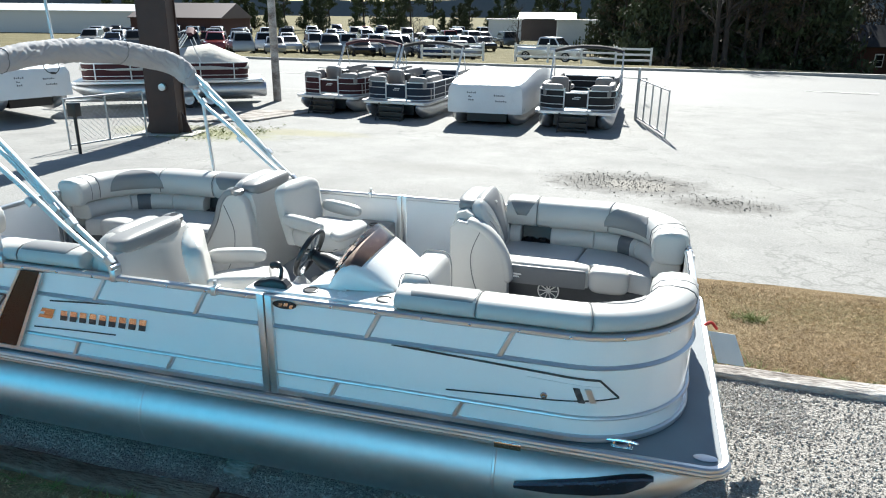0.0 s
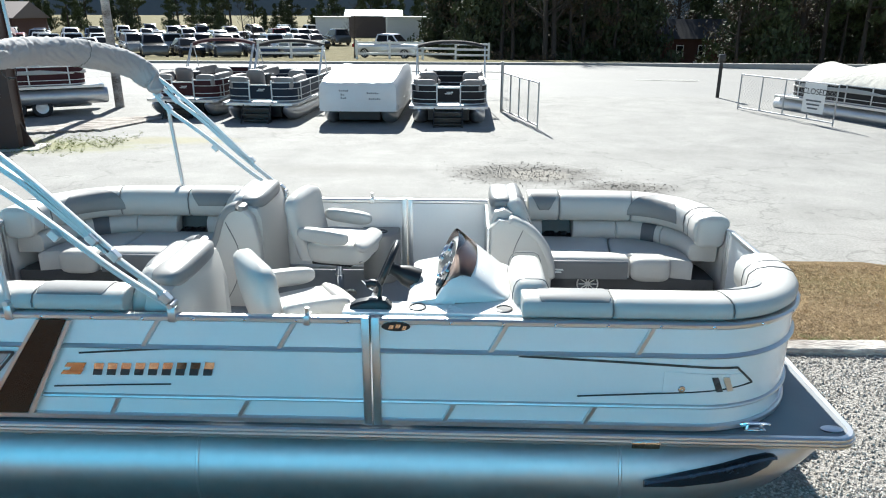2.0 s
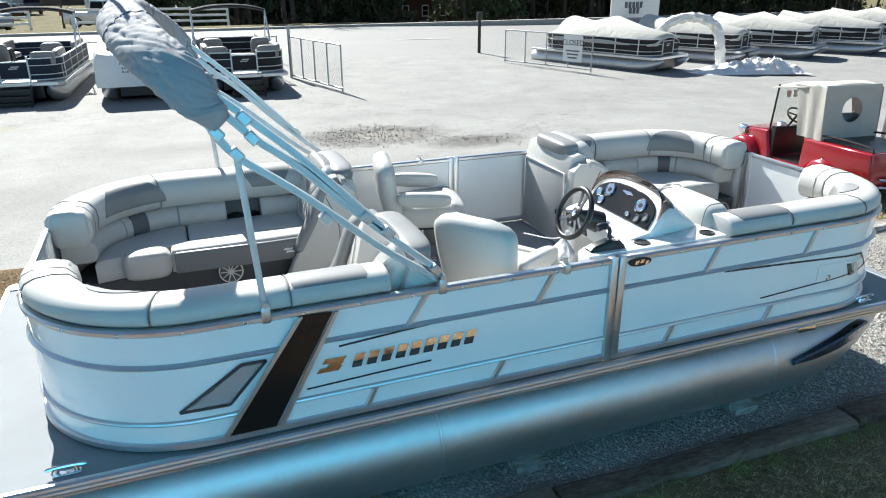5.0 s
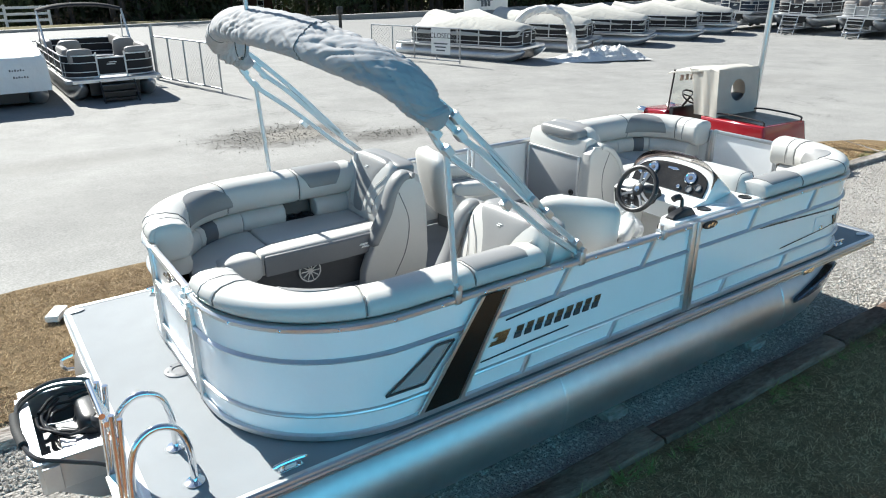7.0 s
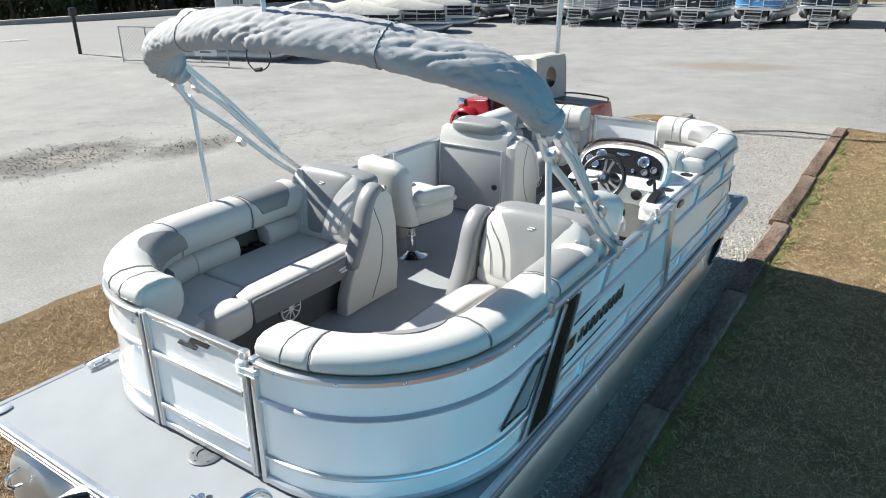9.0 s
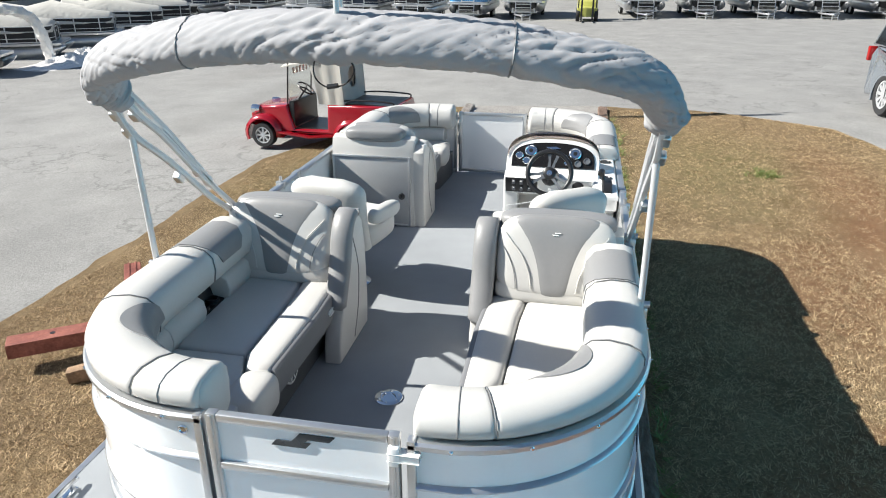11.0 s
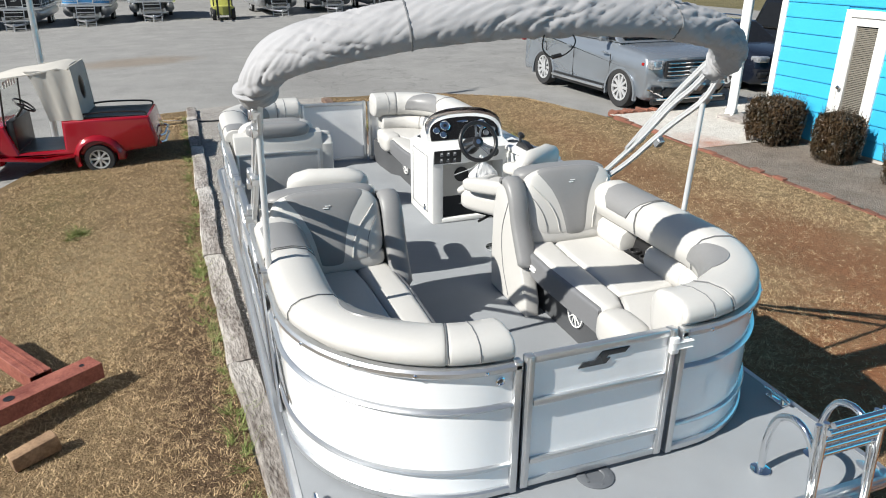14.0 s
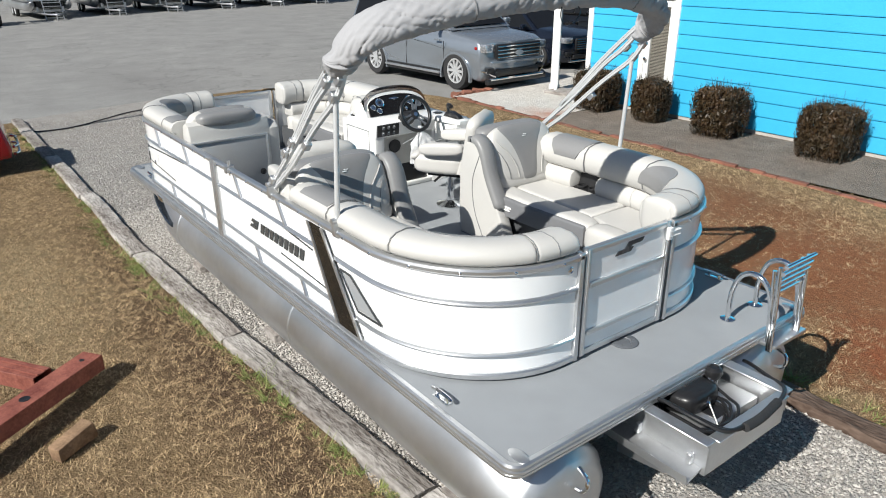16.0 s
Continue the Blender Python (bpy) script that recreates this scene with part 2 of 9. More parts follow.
# ---- ground ----
def ground_material(name, base, c_dark, c_light, rough, patches=(), fine=90.0, bump=0.5, bump_scale=60.0, bump_dist=0.02, mid=1.2, spec=0.2, cracks=False):
    m = bpy.data.materials.new(name)
    m.use_nodes = True
    nt = m.node_tree
    n, link = nt.nodes, nt.links.new
    b = n["Principled BSDF"]
    pos = n.new("ShaderNodeNewGeometry").outputs["Position"]

    def noise_tex(s, d=5, r=0.55):
        t = n.new("ShaderNodeTexNoise")
        t.inputs["Scale"].default_value, t.inputs["Detail"].default_value, t.inputs["Roughness"].default_value = s, d, r
        link(pos, t.inputs["Vector"])
        return t.outputs[0]

    def ramp(src, a, bb, lo, hi):
        r = n.new("ShaderNodeValToRGB")
        r.color_ramp.elements[0].position, r.color_ramp.elements[1].position = a, bb
        r.color_ramp.elements[0].color, r.color_ramp.elements[1].color = (*lo, 1), (*hi, 1)
        link(src, r.inputs[0])
        return r.outputs[0]

    def mix(f, a, bb, mode="MIX"):
        x = n.new("ShaderNodeMix")
        x.data_type, x.blend_type = "RGBA", mode
        if isinstance(f, float):
            x.inputs[0].default_value = f
        else:
            link(f, x.inputs[0])
        link(a, x.inputs[6])
        link(bb, x.inputs[7])
        return x.outputs[2]

    col = ramp(noise_tex(mid, 8, 0.65), 0.3, 0.7, c_dark, c_light)
    col = mix(0.45, col, ramp(noise_tex(fine, 4), 0.3, 0.7, tuple(c * 0.45 for c in base), tuple(min(1, c * 1.6) for c in base)))
    for px, py, rx, ry, colour, soft, amount in patches:
        mp = n.new("ShaderNodeMapping")
        mp.inputs["Location"].default_value = (-px / rx, -py / ry, 0)
        mp.inputs["Scale"].default_value = (1 / rx, 1 / ry, 0)
        link(pos, mp.inputs["Vector"])
        ln = n.new("ShaderNodeVectorMath")
        ln.operation = "LENGTH"
        link(mp.outputs[0], ln.inputs[0])
        ad = n.new("ShaderNodeMath")
        ad.operation = "MULTIPLY_ADD"
        ad.inputs[1].default_value = 1.6
        link(noise_tex(3.0 / max(rx, 0.4) + 1.2, 9, 0.7), ad.inputs[0])
        link(ln.outputs["Value"], ad.inputs[2])
        r = n.new("ShaderNodeMapRange")
        r.inputs["From Min"].default_value, r.inputs["From Max"].default_value = 1.8 - soft, 1.8 + soft
        r.inputs["To Min"].default_value, r.inputs["To Max"].default_value = amount, 0.0
        link(ad.outputs[0], r.inputs["Value"])
        rgb = n.new("ShaderNodeRGB")
        rgb.outputs[0].default_value = (*colour, 1)
        col = mix(r.outputs[0], col, mix(0.5, rgb.outputs[0], ramp(noise_tex(30, 3), 0.3, 0.7, tuple(c * 0.5 for c in colour), tuple(min(1, c * 1.5) for c in colour))))
    height = noise_tex(bump_scale, 4)
    if cracks:
        v = n.new("ShaderNodeTexVoronoi")
        v.feature = "DISTANCE_TO_EDGE"
        v.inputs["Scale"].default_value = 0.16
        wob = n.new("ShaderNodeMix")
        wob.data_type = "VECTOR"
        wob.inputs[0].default_value = 0.35
        nn = n.new("ShaderNodeTexNoise")
        nn.inputs["Scale"].default_value, nn.inputs["Detail"].default_value = 0.7, 6
        link(pos, nn.inputs["Vector"])
        link(pos, wob.inputs[4])
        sc = n.new("ShaderNodeVectorMath")
        sc.operation = "SCALE"
        sc.inputs["Scale"].default_value = 9.0
        link(nn.outputs["Color"], sc.inputs[0])
        link(sc.outputs[0], wob.inputs[5])
        link(wob.outputs[1], v.inputs["Vector"])
        cr = n.new("ShaderNodeMapRange")
        cr.inputs["From Min"].default_value, cr.inputs["From Max"].default_value = 0.0, 0.006
        cr.inputs["To Min"].default_value, cr.inputs["To Max"].default_value = 0.45, 0.0
        link(v.outputs["Distance"], cr.inputs["Value"])
        rgb = n.new("ShaderNodeRGB")
        rgb.outputs[0].default_value = (*(c * 0.35 for c in base), 1)
        col = mix(cr.outputs[0], col, rgb.outputs[0])
    link(col, b.inputs["Base Color"])
    b.inputs["Roughness"].default_value = rough
    b.inputs["Specular IOR Level"].default_value = spec
    bn = n.new("ShaderNodeBump")
    bn.inputs["Strength"].default_value, bn.inputs["Distance"].default_value = bump, bump_dist
    link(height, bn.inputs["Height"])
    link(bn.outputs[0], b.inputs["Normal"])
    return m


M_LOT = ground_material("worn_pale_asphalt", (0.235, 0.232, 0.222), (0.175, 0.172, 0.168), (0.315, 0.31, 0.295), 0.85, fine=38, bump=0.6, bump_dist=0.012, mid=0.9, spec=0.35, cracks=True,
                        patches=((4.8, 10.3, 1.5, 1.0, (0.085, 0.08, 0.072), 0.3, 0.9), (6.6, 8.9, 1.0, 0.6, (0.09, 0.085, 0.077), 0.35, 0.8), (5.0, 10.2, 0.7, 0.5, (0.22, 0.205, 0.18), 0.3, 0.8),
                                 (23.5, 3.0, 1.2, 1.8, (0.2, 0.16, 0.12), 0.4, 0.7), (3.0, 6.0, 2.8, 1.6, (0.15, 0.147, 0.14), 0.7, 0.5), (-2.5, 7.5, 3.5, 1.2, (0.165, 0.162, 0.156), 0.8, 0.5), (9.5, 13.0, 5.0, 0.7, (0.19, 0.187, 0.18), 0.8, 0.5), (14.0, 7.0, 5.5, 0.5, (0.18, 0.177, 0.167), 0.8, 0.5), (17.0, -2.0, 3.0, 0.9, (0.172, 0.166, 0.16), 0.9, 0.5), (-7.4, 13.2, 2.2, 0.9, (0.20, 0.20, 0.075), 0.5, 0.8), (-4.5, 14.2, 1.6, 0.5, (0.24, 0.22, 0.11), 0.5, 0.6), (0.5, 10.5, 1.6, 0.5, (0.165, 0.158, 0.148), 0.7, 0.6), (20.0, 9.5, 2.5, 1.0, (0.18, 0.172, 0.162), 0.8, 0.5)))
M_ROAD = ground_material("grey_road_asphalt", (0.225, 0.222, 0.216), (0.20, 0.197, 0.194), (0.26, 0.257, 0.247), 0.8, fine=60, bump=0.25, bump_dist=0.006, mid=0.3, spec=0.35)
M_LAWN = ground_material("dormant_lawn", (0.24, 0.17, 0.095), (0.11, 0.074, 0.041), (0.31, 0.23, 0.135), 0.95, fine=45, bump=1.0, bump_scale=70, bump_dist=0.04, mid=1.6, spec=0.1,
                         patches=((0.3, -3.6, 1.6, 1.2, (0.27, 0.10, 0.045), 0.6, 0.75), (2.6, -4.6, 1.8, 0.8, (0.25, 0.10, 0.05), 0.6, 0.6), (-1.2, -2.6, 0.9, 0.8, (0.28, 0.09, 0.04), 0.4, 0.85),
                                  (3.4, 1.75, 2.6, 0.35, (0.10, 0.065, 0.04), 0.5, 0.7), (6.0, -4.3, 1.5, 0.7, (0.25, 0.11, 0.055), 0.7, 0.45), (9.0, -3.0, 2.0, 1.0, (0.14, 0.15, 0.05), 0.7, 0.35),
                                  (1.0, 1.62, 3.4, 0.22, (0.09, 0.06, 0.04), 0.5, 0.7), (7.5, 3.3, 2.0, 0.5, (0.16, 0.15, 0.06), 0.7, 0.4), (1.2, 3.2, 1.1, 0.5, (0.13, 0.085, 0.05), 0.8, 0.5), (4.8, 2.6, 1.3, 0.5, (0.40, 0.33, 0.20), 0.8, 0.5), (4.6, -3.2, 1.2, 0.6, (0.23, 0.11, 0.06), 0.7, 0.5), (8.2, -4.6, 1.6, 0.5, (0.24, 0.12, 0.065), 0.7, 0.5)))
M_GRAVEL = ground_material("grey_pea_gravel", (0.37, 0.35, 0.325), (0.27, 0.25, 0.23), (0.44, 0.42, 0.39), 0.9, fine=55, bump=1.0, bump_scale=45, bump_dist=0.05, mid=2.5, spec=0.2)
M_MULCH = ground_material("brown_mulch", (0.24, 0.20, 0.165), (0.13, 0.10, 0.08), (0.32, 0.275, 0.23), 0.95, fine=40, bump=1.0, bump_scale=50, bump_dist=0.05, mid=3, spec=0.1)
M_PALEGRAVEL = ground_material("pale_marble_chips", (0.62, 0.59, 0.54), (0.5, 0.46, 0.41), (0.72, 0.69, 0.64), 0.9, fine=40, bump=1.0, bump_scale=40, bump_dist=0.04, mid=3, spec=0.2,
                              patches=((5.9, -6.4, 1.4, 0.4, (0.4, 0.16, 0.09), 0.5, 0.8),))
M_VERGE = ground_material("rough_verge", (0.16, 0.14, 0.08), (0.08, 0.08, 0.035), (0.22, 0.19, 0.11), 0.95, fine=25, bump=1.0, bump_scale=30, bump_dist=0.05, mid=0.5, spec=0.1)


def region(bm, poly, dz, step, wobble=0.0):
    """A convex patch of the land, lifted by dz."""
    xs, ys = [p[0] for p in poly], [p[1] for p in poly]
    nx, ny = max(1, int((max(xs) - min(xs)) / step)), max(1, int((max(ys) - min(ys)) / step))
    grid = [[bm.verts.new((min(xs) + (max(xs) - min(xs)) * i / nx, min(ys) + (max(ys) - min(ys)) * j / ny, 0)) for j in range(ny + 1)] for i in range(nx + 1)]
    for i in range(nx):
        for j in range(ny):
            bm.faces.new((grid[i][j], grid[i + 1][j], grid[i + 1][j + 1], grid[i][j + 1]))
    for k in range(len(poly)):
        a, b = Vector((*poly[k], 0)), Vector((*poly[(k + 1) % len(poly)], 0))
        d = b - a
        bmesh.ops.bisect_plane(bm, geom=bm.verts[:] + bm.edges[:] + bm.faces[:], plane_co=a, plane_no=Vector((d.y, -d.x, 0)), clear_outer=True)
    for v in bm.verts:
        if wobble:
            v.co.x += wobble * (noise.noise((v.co.x * 1.7, v.co.y * 1.7, 3)))
            v.co.y += wobble * (noise.noise((v.co.x * 1.7, v.co.y * 1.7, 9)))
        v.co.z = ground_z(v.co.x, v.co.y) + dz


def sheet(name, label, poly, dz, step, mat, wobble=0.0, category="ground"):
    bm = bmesh.new()
    region(bm, poly, dz, step, wobble)
    ob = part(name, bm, mat, None, label, smooth=60)
    return tagged(ob, category=category, kind="structure")


# the land out to the horizon, fine near the boat
bm = bmesh.new()
gx = [-900, -400, -200, -120, -80] + list(range(-60, -20, 5)) + list(range(-20, 26)) + list(range(30, 82, 5)) + [120, 200, 400, 900]
gy = [-900, -400, -200, -100, -60, -40, -25, -18, -12] + list(range(-9, 26)) + list(range(28, 60, 4)) + [60, 80, 120, 200, 400, 900]
gv = [[bm.verts.new((x, y, ground_z(x, y) - 0.02)) for y in gy] for x in gx]
for i in range(len(gx) - 1):
    for j in range(len(gy) - 1):
        bm.faces.new((gv[i][j], gv[i + 1][j], gv[i + 1][j + 1], gv[i][j + 1]))
tagged(part("ground", bm, M_VERGE, None, "rough brown and green ground out to the woods", smooth=60), category="ground", kind="structure")
sheet("parking_lot", "wide pale worn asphalt parking lot with cracks and a broken patch", [(-60, 3.6), (70, 3.6), (70, 25.0), (-60, 25.0)], 0.0, 1.0, M_LOT, category="parking lot")
sheet("driveway", "pale worn asphalt drive beside the lawn", [(8.6, 3.6), (9.8, -14.0), (10.6, -34.0), (70, -34), (70, 3.6)], 0.0, 1.0, M_LOT, category="parking lot")
sheet("road", "grey asphalt road beyond the lot", [(-120, 25.0), (120, 25.0), (120, 41.0), (-120, 37.5)], 0.0, 2.5, M_ROAD, category="road")
sheet("lawn_starboard", "dry tan winter lawn with bare red clay patches", [(-12, -5.92), (9.4, -6.02), (11.6, -5.5), (13.4, -3.3), (13.7, -1.45), (-12, -1.45)], 0.03, 0.25, M_LAWN, 0.08, "lawn")
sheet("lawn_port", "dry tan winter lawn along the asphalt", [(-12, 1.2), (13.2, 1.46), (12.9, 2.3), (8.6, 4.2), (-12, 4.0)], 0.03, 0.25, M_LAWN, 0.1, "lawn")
sheet("gravel_bed", "grey gravel strip between timber edgings", [(-12, -1.5), (13.9, -1.45), (13.4, 1.56), (-12, 1.4)], 0.012, 0.3, M_GRAVEL, 0.02, "gravel")
sheet("planting_bed", "brown mulch bed along the blue wall", [(-9, -8.0), (6.7, -8.0), (6.7, -6.02), (-9, -6.0)], 0.045, 0.3, M_MULCH, 0.0, "planting bed")
sheet("stone_path", "white marble chips in front of the porch", [(6.7, -10.3), (10.0, -10.3), (9.45, -6.15), (6.7, -6.04)], 0.05, 0.3, M_PALEGRAVEL, 0.05, "path")


# ---- the pontoon boat ----
BOW, HALF, RC, GATE = 5.42, 1.22, 0.66, 0.38
# the stern corners are longer, elliptic bends; the bow corners are round
SA, SB = 0.80, 0.75
Y0 = HALF - SB
L1 = Y0 - GATE
BEND_A = np.linspace(0, math.pi / 2, 201)
BEND_S = np.concatenate(([0.0], np.cumsum(np.hypot(np.diff(SA * np.cos(BEND_A)), np.diff(SB * np.sin(BEND_A))))))
LS = float(BEND_S[-1])
L2 = RC * math.pi / 2
L3 = BOW - RC - SA
FENCE_LEN = L1 + LS + L3 + L2 + (HALF - RC - GATE)


def wall_y(x):
    """Distance of the fence from the middle line at x, aft of the bow bend."""
    return HALF if x >= SA else Y0 + SB * math.sqrt(max(0.0, 1 - (1 - x / SA) ** 2))


def at_x(x):
    """Distance along a side's fence at which its straight run reaches x."""
    return L1 + LS + (x - SA)


def fence_point(s, side):
    """Place and outward normal at a distance along the fence of a side (-1 starboard, 1 port), from the stern gate to the bow gate."""
    if s <= L1:
        p, nrm = (0.0, GATE + s), (-1, 0)
    elif s <= L1 + LS:
        a = float(np.interp(s - L1, BEND_S, BEND_A))
        p = (SA - SA * math.cos(a), Y0 + SB * math.sin(a))
        k = math.hypot(math.cos(a) / SA, math.sin(a) / SB)
        nrm = (-math.cos(a) / SA / k, math.sin(a) / SB / k)
    elif s <= L1 + LS + L3:
        p, nrm = (SA + s - L1 - LS, HALF), (0, 1)
    elif s <= L1 + LS + L3 + L2:
        a = (s - L1 - LS - L3) / RC
        p, nrm = (BOW - RC + RC * math.sin(a), HALF - RC + RC * math.cos(a)), (math.sin(a), math.cos(a))
    else:
        p, nrm = (BOW, HALF - RC - (s - L1 - LS - L3 - L2)), (1, 0)
    return Vector((p[0], side * p[1], 0)), Vector((nrm[0], side * nrm[1], 0))


def fence_sweep(bm, side, s0, s1, prof, step=0.06):
    """Sweeps an (outward, height) outline along the fence."""
    n = max(2, int((s1 - s0) / step))
    rows = []
    for i in range(n + 1):
        p, nr = fence_point(s0 + (s1 - s0) * i / n, side)
        rows.append([p + nr * o + Vector((0, 0, z)) for o, z in prof])
    rings(bm, rows)


def rounded(o0, o1, z0, z1, r=0.006):
    return [(o0 + r, z0), (o1 - r, z0), (o1, z0 + r), (o1, z1 - r), (o1 - r, z1), (o0 + r, z1), (o0, z1 - r), (o0, z0 + r)]


boat = thing("pontoon_boat", "white and silver pontoon boat standing on a gravel strip", "boat", at=(2.6, 0, 0.1))
DECK = 0.82
# deck board and its edge trim
bm = bmesh.new()
deck_outline = []
for cx, cy, a0 in ((5.63 - 0.13, 1.27 - 0.13, 0), (-0.47 + 0.07, 1.27 - 0.07, 90), (-0.47 + 0.07, -1.27 + 0.07, 180), (5.63 - 0.13, -1.27 + 0.13, 270)):
    r = 0.13 if cx > 3 else 0.07
    deck_outline += [(cx + r * math.cos(radians(a0 + 15 * k)), cy + r * math.sin(radians(a0 + 15 * k))) for k in range(7)]
prism(bm, [(x * 0.9985, y * 0.996) for x, y in deck_outline], 0.775, DECK, lambda a, b, c: Vector((a, b, c)), 0.004, 1)
part("deck", bm, M_DECK, boat, "grey woven vinyl deck")
bm = bmesh.new()
rows = []
for k in range(len(deck_outline) + 1):
    x, y = deck_outline[k % len(deck_outline)]
    c = Vector((2.58 if abs(x - 2.58) < 2.9 else x, 0, 0))
    a, b = deck_outline[(k - 1) % len(deck_outline)], deck_outline[(k + 1) % len(deck_outline)]
    t = Vector((b[0] - a[0], b[1] - a[1], 0)).normalized()
    nr = Vector((t.y, -t.x, 0))
    rows.append([Vector((x, y, 0)) + nr * o + Vector((0, 0, z)) for o, z in ((-0.03, 0.823), (-0.004, 0.826), (0.006, 0.818), (0.008, 0.806), (0.002, 0.803), (0.012, 0.798), (0.014, 0.786), (0.004, 0.783), (0.014, 0.78), (0.014, 0.768), (-0.03, 0.766), (-0.03, 0.823))][:-1])
rings(bm, rows, True, False)
part("deck_trim", bm, M_RAIL, boat, "ribbed aluminium deck edge")


def pontoon(y):
    bm = bmesh.new()
    R, zc, sides = 0.317, 0.41, 40
    st = [(-0.42, 0.93), (-0.40, 1.0), (0.0, 1), (1.0, 1), (2.0, 1), (3.0, 1), (4.0, 1), (4.5, 1.0)]
    rows = [[Vector((x, y + R * k * math.cos(2 * math.pi * i / sides), zc + R * k * math.sin(2 * math.pi * i / sides))) for i in range(sides)] for x, k in st]
    for j in range(1, 13):
        u = j / 12
        x = 4.5 + 1.16 * u
        w = math.cos(u * math.pi / 2) ** 0.6 if u < 1 else 0.03
        top, bot = zc + R * (1 - 0.12 * u), zc - R + (2 * R * 0.80) * u ** 2.2
        mid, hh = (top + bot) / 2, max(0.015, (top - bot) / 2)
        rows.append([Vector((x, y + R * max(w, 0.04) * math.cos(2 * math.pi * i / sides), mid + hh * math.sin(2 * math.pi * i / sides))) for i in range(sides)])
    dome = [[Vector((-0.42 - 0.09 * math.sin(a), y + R * 0.93 * math.cos(a) * math.cos(2 * math.pi * i / sides), zc + R * 0.93 * math.cos(a) * math.sin(2 * math.pi * i / sides))) for i in range(sides)] for a in (1.45, 1.1, 0.75, 0.4)]
    rings(bm, dome + rows)
    p = part("pontoon", bm, M_PONTOON, boat, "brushed aluminium pontoon tube", smooth=50)
    for x in (1.97, 4.38):
        bm = bmesh.new()
        rings(bm, [[Vector((x + dx, y + (R + h) * math.cos(2 * math.pi * i / sides), zc + (R + h) * math.sin(2 * math.pi * i / sides))) for i in range(sides)] for dx, h in ((-0.012, -0.001), (-0.006, 0.005), (0.006, 0.005), (0.012, -0.001))])
        part("weld_bead", bm, M_RAIL, p)
    for x in np.arange(0.1, 5.0, 0.6):
        bm = bmesh.new()
        box(bm, x - 0.02, x + 0.02, y - 0.14, y + 0.14, 0.68, 0.76)
        part("riser_bracket", bm, M_RAIL, p)
    # tow eye and drain on the end
    bm = bmesh.new()
    tube(bm, curve_pts([(-0.50, y - 0.02, 0.66), (-0.56, y - 0.01, 0.64), (-0.575, y, 0.6), (-0.55, y, 0.56), (-0.51, y, 0.55)], 5), 0.011, 8)
    part("eye_bracket", bm, M_CHROME, p)
    # spray strake at the nose
    bm = bmesh.new()
    s = 1 if y > 0 else -1
    rings(bm, [[Vector((x, y + s * yo, z)) for yo, z in ((R * w - 0.05, zt - 0.02), (R * w + 0.035, zt), (R * w + 0.045, zt - 0.012), (R * w + 0.02, zl), (R * w - 0.05, zl + 0.01))] for x, w, zt, zl in ((4.51, 0.96, 0.495, 0.45), (4.72, 0.95, 0.54, 0.455), (4.95, 0.88, 0.58, 0.475), (5.12, 0.78, 0.612, 0.50), (5.22, 0.70, 0.62, 0.545), (5.27, 0.62, 0.605, 0.585))])
    part("spray_strake", bm, M_STRAKE, p, "dark spray strake")


M_STRAKE = material("dark_tinted_aluminium", (0.10, 0.12, 0.15), rough=0.25, metal=0.8, var=0.1, bump=0.0)
pontoon(-0.89)
pontoon(0.89)
for x in np.arange(-0.2, 5.5, 0.41):
    bm = bmesh.new()
    box(bm, x - 0.02, x + 0.02, -1.2, 1.2, 0.705, 0.772)
    part("cross_member", bm, M_RAIL, boat)


# fences
def slat(side, xb, zb, xt, zt, w=0.018, o=0.016):
    bm = bmesh.new()
    y0 = side * HALF
    rings(bm, [[Vector((x - w, y0 + side * 0.001, z)), Vector((x + w, y0 + side * 0.001, z)), Vector((x + w * 0.6, y0 + side * o, z)), Vector((x - w * 0.6, y0 + side * o, z))] for x, z in ((xb, zb), (xt, zt))])
    return bm


def decal(side, pts, o=0.004, th=0.003):
    bm = bmesh.new()
    prism(bm, pts, o, o + th, lambda a, b, c: Vector((a, side * (wall_y(a) + c), b)))
    return bm


